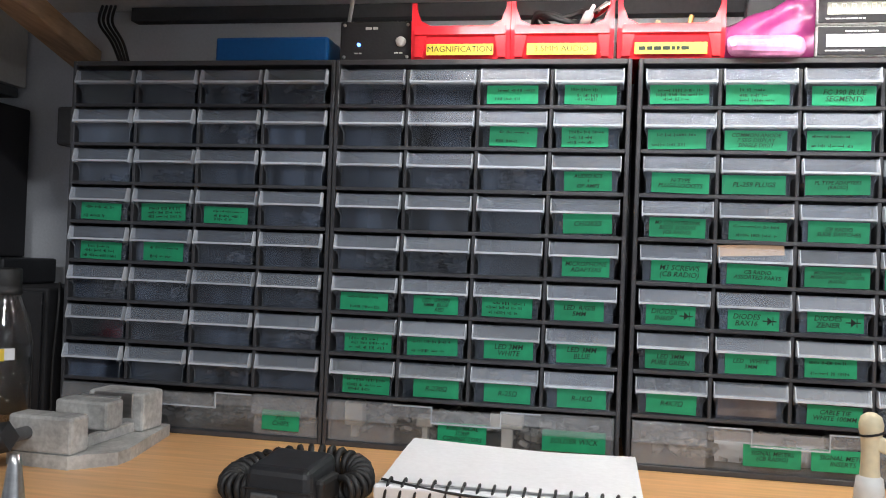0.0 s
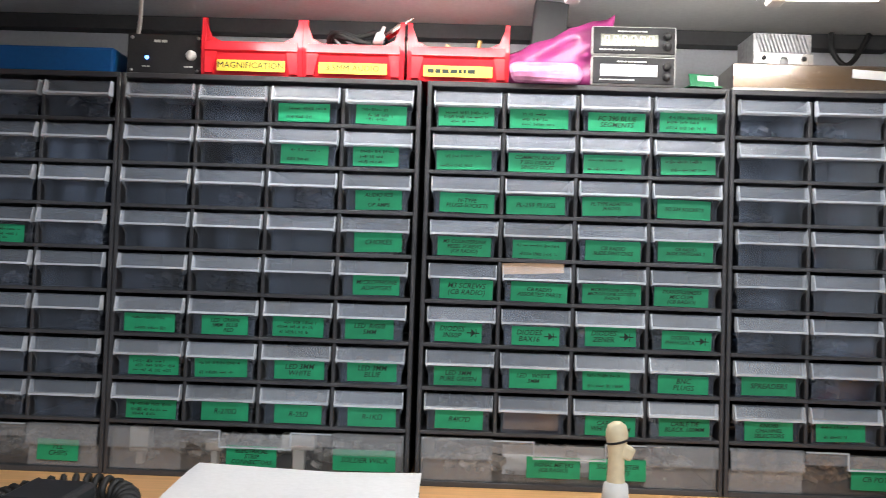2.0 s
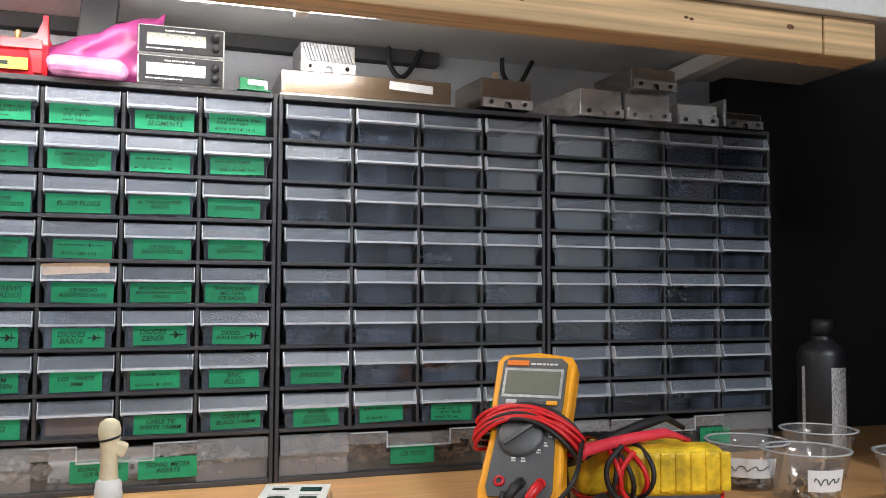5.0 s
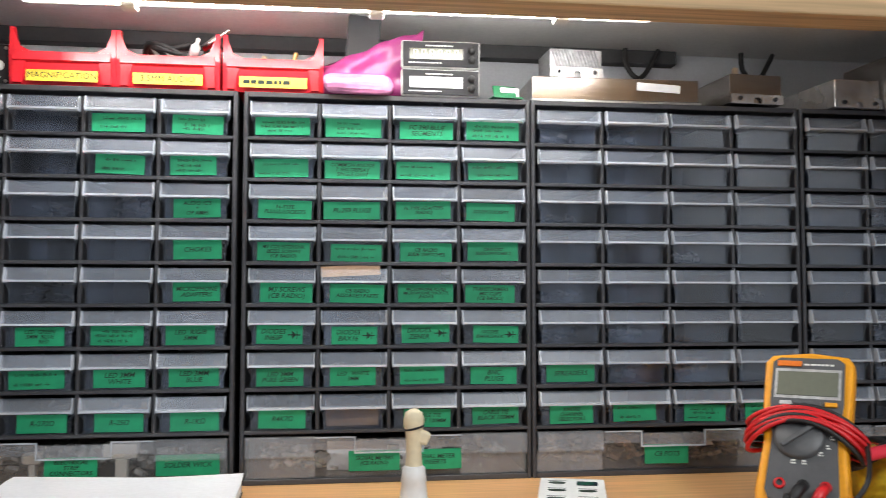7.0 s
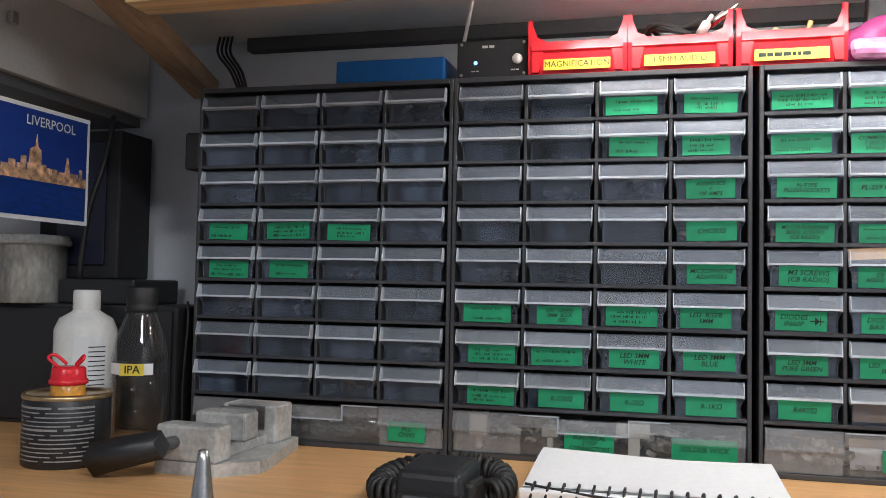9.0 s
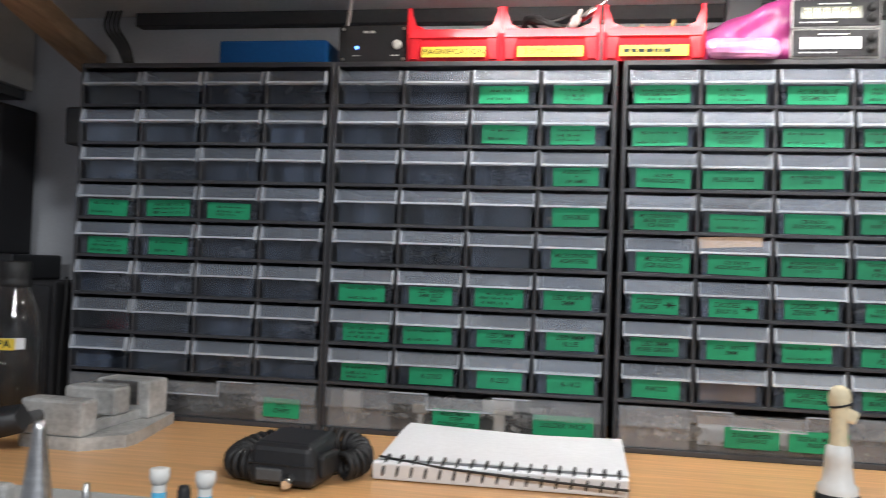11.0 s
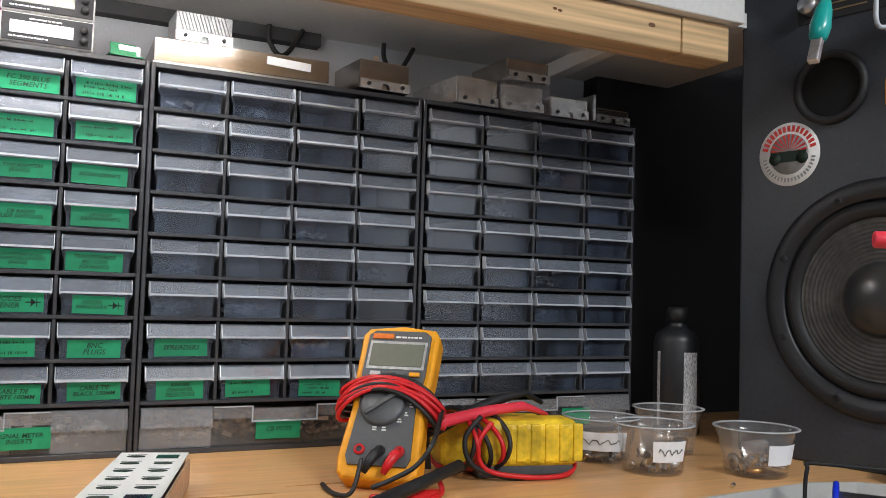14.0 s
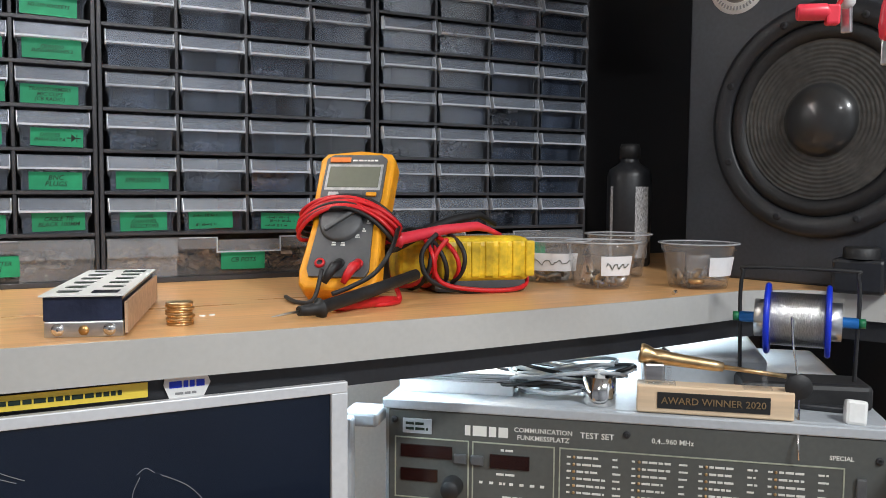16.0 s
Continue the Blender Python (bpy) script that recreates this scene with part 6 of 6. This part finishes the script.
# Reflections on the screen, drawn as thin grey lines.
for pts in (((0.21, 0.372), (0.25, 0.371), (0.285, 0.358)), ((0.262, 0.376), (0.276, 0.366), (0.290, 0.359)), ((0.360, 0.352), (0.366, 0.356), (0.372, 0.352)), ((0.362, 0.350), (0.357, 0.338), (0.360, 0.328), (0.385, 0.327), (0.402, 0.322)), ((0.376, 0.350), (0.396, 0.338), (0.412, 0.318))):
    part("reflection_line", sweep(B(), smooth_path([(x, -0.0012, z - 0.008) for x, z in pts]), 0.0003, 5), GREYPRINT, mon)
lbl = box(B(), 0, 0.185, -0.0006, 0, 0, 0.0105)
bars(lbl, 0.008, 0.178, 0.0032, 0.0072, -0.0006, 1, 77, 1, 0.8, 0.0026)
single("rail_label", lbl, (YELLOW, INK), "long yellow printed label stuck on the black rail", "label", (0.1440, 0.5318, 1.1575))
bd = thing("badge", (0.3395, 0.5315, 1.1545), "white trapezoid badge with blue lettering shapes", "badge")
part("plate", prism(B(), [(0.004, 0.0), (0.028, 0.0), (0.033, 0.010), (0.031, 0.015), (0.001, 0.015), (0, 0.010)], -0.0008, 0, "y"), WHITEP, bd)
part("print", bars(B(), 0.004, 0.029, 0.007, 0.013, -0.0008, 1, 2, 0, 0.8, 0.0028), SPOOLBLUE, bd, "blue block shapes")
part("small_print", bars(B(), 0.008, 0.025, 0.002, 0.0048, -0.0008, 1, 6, 0, 0.6, 0.002), GREYPRINT, bd)

TS = thing("test_set", (0.569, 0.648, 0.782), "olive-grey communication test set with a pale case", "test set", turn=-40.5)
TH = 0.323
part("case", box(B(), -0.006, 0.446, 0.002, 0.36, 0.0, TH, 0.004), CASE, TS, "pale grey metal case")
part("front_panel", box(B(), 0.0, 0.440, -0.004, 0.0018, 0.004, TH - 0.010, 0.001), PANEL, TS, "dark olive front panel")
part("top_lip", box(B(), -0.006, 0.446, -0.006, 0.0018, TH - 0.0095, TH, 0.0015), CASE, TS)
for x0 in (-0.040, 0.452):
    h = part("handle", box(B(), x0, x0 + 0.014, -0.040, -0.026, 0.02, TH - 0.012, 0.003), CASE, TS, "pale metal carrying handle")
    part("handle_arm", box(B(), x0, x0 + 0.034 if x0 < 0 else x0 + 0.014, -0.026, 0.012, TH - 0.024, TH - 0.010, 0.003), CASE, h)
    part("handle_arm", box(B(), x0, x0 + 0.034 if x0 < 0 else x0 + 0.014, -0.026, 0.012, 0.02, 0.034, 0.003), CASE, h)
for x in (0.03, 0.41):
    part("foot", box(B(), x - 0.015, x + 0.015, 0.02, 0.33, -0.022, 0.0, 0.003), BLACK, TS)
ZT = TH - 0.010
part("maker_plate", bars(box(B(), 0.014, 0.042, -0.0052, -0.004, ZT - 0.022, ZT - 0.008), 0.017, 0.039, ZT - 0.020, ZT - 0.010, -0.0052, 2, 5, 1, 0.5, 0.003), (CASE, INK), TS, "pale maker's plate")
part("model_bars", bars(B(), 0.074, 0.115, ZT - 0.021, ZT - 0.011, -0.004, 1, 15, 0, 0.95, 0.005), WHITEPRINT, TS, "bold white bars")
for words, size, x, z in (("COMMUNICATION", 0.0062, 0.147, 0.0125), ("FUNKMESSPLATZ", 0.0062, 0.147, 0.0195), ("TEST SET", 0.0076, 0.196, 0.0135), ("0,4...960 MHz", 0.0065, 0.262, 0.014), ("SPECIAL", 0.0055, 0.402, 0.018)):
    tx = B()
    text_into(tx, words, size, pose(x, -0.0044, ZT - z, 90), 0, 0.0001)
    part("lettering", tx, WHITEPRINT, TS, "white panel lettering")


def frame_line(x0, x1, z0, z1, t=0.0012):
    bm_ = B()
    for q in ((x0, x1, z0, z0 + t), (x0, x1, z1 - t, z1), (x0, x0 + t, z0 + t, z1 - t), (x1 - t, x1, z0 + t, z1 - t)):
        box(bm_, q[0], q[1], -0.0046, -0.004, q[2], q[3])
    return bm_


LINE = mat("pale_green_panel_line", (0.36, 0.38, 0.30), 0.5, bump=0)
for q in ((0.006, 0.078, ZT - 0.085, ZT - 0.026), (0.081, 0.158, ZT - 0.085, ZT - 0.026), (0.162, 0.405, ZT - 0.096, ZT - 0.026)):
    part("panel_line", frame_line(*q), LINE, TS, "thin pale outline")
for q in ((0.008, 0.076), (0.080, 0.160), (0.166, 0.405)):
    part("lower_section", box(B(), q[0], q[1], -0.0046, -0.004, ZT - 0.20, ZT - 0.098), LINE, TS, "pale green panel section")
    part("meter_window", box(B(), q[0] + 0.005, q[1] - 0.005, -0.0056, -0.0046, ZT - 0.15, ZT - 0.104), SCREEN, TS, "dark meter window")
for q in ((0.012, 0.062, ZT - 0.045, ZT - 0.033), (0.012, 0.048, ZT - 0.068, ZT - 0.056), (0.098, 0.135, ZT - 0.050, ZT - 0.037)):
    part("readout", box(B(), q[0], q[1], -0.0054, -0.004, q[2], q[3]), mat("dark_red_readout", (0.02, 0.006, 0.005), 0.15, bump=0), TS, "dark readout window")
for x in (0.070, 0.086):
    part("rocker_key", box(B(), x - 0.006, x + 0.006, -0.0078, -0.004, ZT - 0.048, ZT - 0.039, 0.001), CHARCOAL, TS)
part("rotary_knob", lathe(B(), [(0, 0.018), (0.008, 0.018), (0.009, 0.016), (0.010, 0.0)], 24, pose(0.063, -0.004, ZT - 0.070, 90)), RUBBER, TS, "black rotary knob")
pk = B()
for c_ in range(4):
    x0 = 0.168 + 0.058 * c_
    for k in range(9):
        z = ZT - 0.034 - 0.0066 * k
        bars(pk, x0 + 0.010, x0 + 0.036, z - 0.0012, z + 0.0012, -0.004, 1, 100 + 10 * c_ + k, 0, 0.8, 0.0026)
        bars(pk, x0 + 0.042, x0 + 0.051, z - 0.001, z + 0.001, -0.004, 1, 200 + 10 * c_ + k, 0, 0.8, 0.003)
        bars(pk, x0 + 0.001, x0 + 0.005, z - 0.001, z + 0.001, -0.004, 1, 300 + 10 * c_ + k, 0, 0.8, 0.002)
for k in range(7):
    bars(pk, 0.088 + 0.0095 * k, 0.094 + 0.0095 * k, ZT - 0.066, ZT - 0.063, -0.004, 1, 400 + k, 0, 0.8, 0.002)
bars(pk, 0.11, 0.138, ZT - 0.079, ZT - 0.076, -0.004, 1, 420, 0, 0.8, 0.003)
bars(pk, 0.104, 0.126, ZT - 0.057, ZT - 0.0545, -0.004, 1, 421, 0, 0.8, 0.003)
bars(pk, 0.108, 0.122, ZT - 0.034, ZT - 0.0315, -0.004, 1, 422, 0, 0.8, 0.003)
part("fine_print", pk, WHITEPRINT, TS, "fine white print")
for c_ in range(4):
    for k in range(9):
        part("lamp", lathe(B(), [(0, 0.0012), (0.0013, 0.001), (0.0014, 0)], 8, pose(0.1755 + 0.058 * c_, -0.004, ZT - 0.034 - 0.0066 * k, 90)), BRASS, TS)
for k in range(2):
    part("push_key", box(B(), 0.414, 0.422, -0.0078, -0.004, ZT - 0.056 - 0.024 * k, ZT - 0.034 - 0.024 * k, 0.001), CHARCOAL, TS)
for x, z in ((0.006, ZT - 0.010), (0.222, ZT - 0.010), (0.432, ZT - 0.018)):
    part("panel_screw", lathe(B(), [(0.001, 0.0016), (0.003, 0.0018), (0.0034, 0)], 14, pose(x, -0.004, z, 90)), DARK, TS)


def on_ts(u, v):
    """The place u metres along the test set's front and v metres behind it, on its lid."""
    c, s = math.cos(radians(-40.5)), math.sin(radians(-40.5))
    return (0.569 + u * c - v * s, 0.648 + u * s + v * c, 0.782 + TH)


pp = thing("paper_stack", on_ts(0.0, 0.030), "pile of loose white paper sheets", "paper", turn=-38)
part("paper_ream", box(B(), 0.002, 0.114, -0.004, 0.098, 0.0, 0.012, 0.001), PAPER, pp, "thick wad of paper")
for k in range(5):
    part("paper_sheet", tilted(box(B(), 0, 0.115, 0, 0.10, 0, 0.0009), pose(0.001 * (k % 3), -0.002 * k, 0.0122 + 0.0022 * k, 0.4 * k, 0, rw.uniform(-2, 2))), PAPER, pp)
al = thing("award_trophy", on_ts(0.230, 0.002), "wooden award block with plaque and brass soldering iron", "award", turn=-40.5)
part("block", box(B(), 0, 0.134, 0, 0.024, 0, 0.025, 0.0015), PALEWOOD, al, "pale planed wood block")
pq = box(B(), 0.018, 0.114, -0.0008, 0, 0.005, 0.0195)
text_into(pq, "AWARD WINNER 2020", 0.0087, pose(0.066, -0.0014, 0.0122, 90), 1, 0.0001)
part("plaque", pq, (RUBBER, BRASS), al, "black plaque with gold letters")
for x in (0.022, 0.104):
    part("cradle", box(B(), x - 0.012, x + 0.012, 0.003, 0.020, 0.025, 0.027, 0.0005), CUPS, al, "clear plastic cradle")
    part("cradle_leg", box(B(), x + 0.004, x + 0.008, 0.008, 0.012, 0.027, 0.040), CUPS, al)
part("cradle_block", box(B(), 0.006, 0.024, 0.004, 0.018, 0.027, 0.044, 0.002), STEEL, al, "metal holder")
part("iron_handle", sweep(B(), smooth_path([(0.002, 0.012, 0.052), (0.014, 0.012, 0.050), (0.03, 0.012, 0.0475), (0.075, 0.012, 0.0425)], 4), [0.0085, 0.0092, 0.0088, 0.0075, 0.006, 0.0066, 0.007, 0.0068, 0.0062, 0.0058, 0.0054, 0.005, 0.004], 14), BRASS, al, "brass handle")
part("iron_shaft", sweep(B(), [(0.074, 0.012, 0.0426), (0.128, 0.012, 0.037)], [0.0022, 0.0020], 8), BRASS, al, "thin brass shaft")
part("thumb_wheel", lathe(B(), [(0, 0), (0.011, 0), (0.0115, 0.001), (0.011, 0.002), (0, 0.002)], 24, pose(0.137, 0.004, 0.030, 90)), RUBBER, al, "black disc")
sc = thing("steel_cup", on_ts(0.196, 0.024), "small polished steel cup on the test set", "cup")
part("cup_wall", lathe(B(), [(0, 0), (0.0145, 0), (0.015, 0.001), (0.0155, 0.027), (0.0148, 0.027), (0.0143, 0.002), (0, 0.0015)], 28), CHROME, sc)
part("chip", box(B(), -0.004, 0.005, -0.002, 0.002, 0.0015, 0.032), WHITEP, sc, "white plastic piece")
rc = random.Random(21)
for i in range(13):
    q, wob = rc.uniform(0.85, 1.1), rc.uniform(0, 6)
    pts = [(0.052 * q * math.cos(2 * math.pi * k / 23) + 0.004 * math.sin(2 * math.pi * k / 8 + wob), 0.020 * q * math.sin(2 * math.pi * k / 23), 0.003 + 0.0020 * i + 0.004 * (1 + math.sin(4 * math.pi * k / 23 + wob))) for k in range(24)]
    o = on_ts(0.158 + rc.uniform(-0.014, 0.014), 0.046 + rc.uniform(-0.008, 0.010))
    single("cable_coil", sweep(B(), smooth_path(pts, 2), 0.0019, 6), RUBBER if i % 3 == 1 else CASE, "loosely coiled thin cable, black and grey", "cable", o, group="coiled cables", turn=-40.5 + rc.uniform(-8, 8))
single("usb_plug", tilted(box(B(), -0.005, 0.005, -0.004, 0.004, 0, 0.016, 0.001), pose(0, 0, 0.0, 20, 30, 0)), CHARCOAL, "dark plug end standing up from the cables", "plug", (0.797, 0.530, 1.139))
single("eraser", tilted(box(B(), 0, 0.018, 0, 0.014, 0, 0.022, 0.003), pose(0, 0, 0, -12, 4, 0)), WHITEP, "small white block on the test set edge", "block", on_ts(0.405, 0.004), turn=-44)
single("black_adapter", box(B(), 0, 0.115, 0, 0.05, 0, 0.024, 0.005), RUBBER, "black rubber block behind the award", "adapter", on_ts(0.325, 0.045), turn=-38)
single("printer", box(B(), 0, 0.12, 0, 0.16, 0, 0.035, 0.004), CASE, "pale grey instrument at the back of the test set", "instrument", on_ts(0.235, 0.10), turn=-40.5)
# Added white backing: the bright lit wall below the shelf, put into colour.
single("bright_backing", box(B(), 0.55, 1.15, 0.99, 1.018, 0.80, 1.12, 0.003), WHITE, "white panel added to brighten the wall under the shelf", "panel")

# solder reel on its wire stand
sp = thing("solder_reel", (0.906, 0.462, SHELF - 0.0165), "reel of solder wire on a black wire stand", "solder reel", turn=-52)
AX = pose(0, 0, 0, 0, 90, 0)
part("solder", lathe(B(), [(0, -0.024), (0.025, -0.024)] + [(0.025 + 0.0005 * (k % 2), -0.024 + 0.048 * k / 40) for k in range(41)] + [(0, 0.024)], 40, AX), SOLDERWIRE, sp, "wound bright solder wire")
for s in (-1, 1):
    part("flange", lathe(B(), [(0, 0.024 * s), (0.0325, 0.024 * s), (0.034, 0.0255 * s), (0.034, 0.0275 * s), (0.0325, 0.029 * s), (0, 0.029 * s)], 40, AX), SPOOLBLUE, sp, "blue plastic flange")
    part("collar", lathe(B(), [(0.018, 0.029 * s), (0.018, 0.038 * s), (0.006, 0.0385 * s), (0, 0.0385 * s)], 30, AX), STEEL, sp, "bright metal collar")
part("axle", lathe(B(), [(0, -0.052), (0.0052, -0.052), (0.0052, 0.052), (0, 0.052)], 16, AX), BLUE, sp, "blue axle rod")
for s in (-1, 1):
    part("axle_cap", lathe(B(), [(0, 0.052 * s), (0.0046, 0.052 * s), (0.0046, 0.058 * s), (0, 0.058 * s)], 14, AX), PCB, sp, "green end cap")
zb = 0.782 + TH - (SHELF - 0.0165)
part("stand_wire", sweep(B(), smooth_path([(-0.050, 0.0, zb + 0.002), (-0.051, 0, -0.02), (-0.052, 0, 0.02), (-0.050, 0, 0.043), (-0.044, 0, 0.048), (0.044, 0, 0.048), (0.050, 0, 0.043), (0.052, 0, 0.02), (0.051, 0, -0.02), (0.050, 0, zb + 0.002)], 5), 0.0019, 8), RUBBER, sp, "bent black wire frame")
part("stand_base", box(B(), -0.06, 0.06, -0.03, 0.03, zb, zb + 0.006, 0.002), BLACK, sp, "black base plate")
part("loose_end", sweep(B(), smooth_path([(-0.004, -0.0255, 0.006), (-0.002, -0.028, -0.02), (0.004, -0.034, zb + 0.02), (0.006, -0.085, zb - 0.01), (0.007, -0.088, zb - 0.03)]), 0.0010, 6), CHROME, sp, "loose end of solder")
blk = thing("black_instrument", (1.0, 0.50, SHELF), "small black instrument beside the loudspeaker", "instrument", turn=-62)
part("casing", box(B(), 0.0, 0.05, 0.0, 0.03, 0, 0.036, 0.004), BLACK, blk)
part("knob", lathe(B(), [(0.018, 0.036), (0.018, 0.046), (0.016, 0.048), (0, 0.048)], 24, pose(0.026, 0.015, 0)), RUBBER, blk)

rod = thing("lead_rack", (0, 0, 0), "plain steel rod from which test leads hang", "lead rack")
part("rod", sweep(B(), [(0.58, 0.268, 1.802), (1.5, 0.268, 1.802)], 0.012, 12), STEEL, rod)
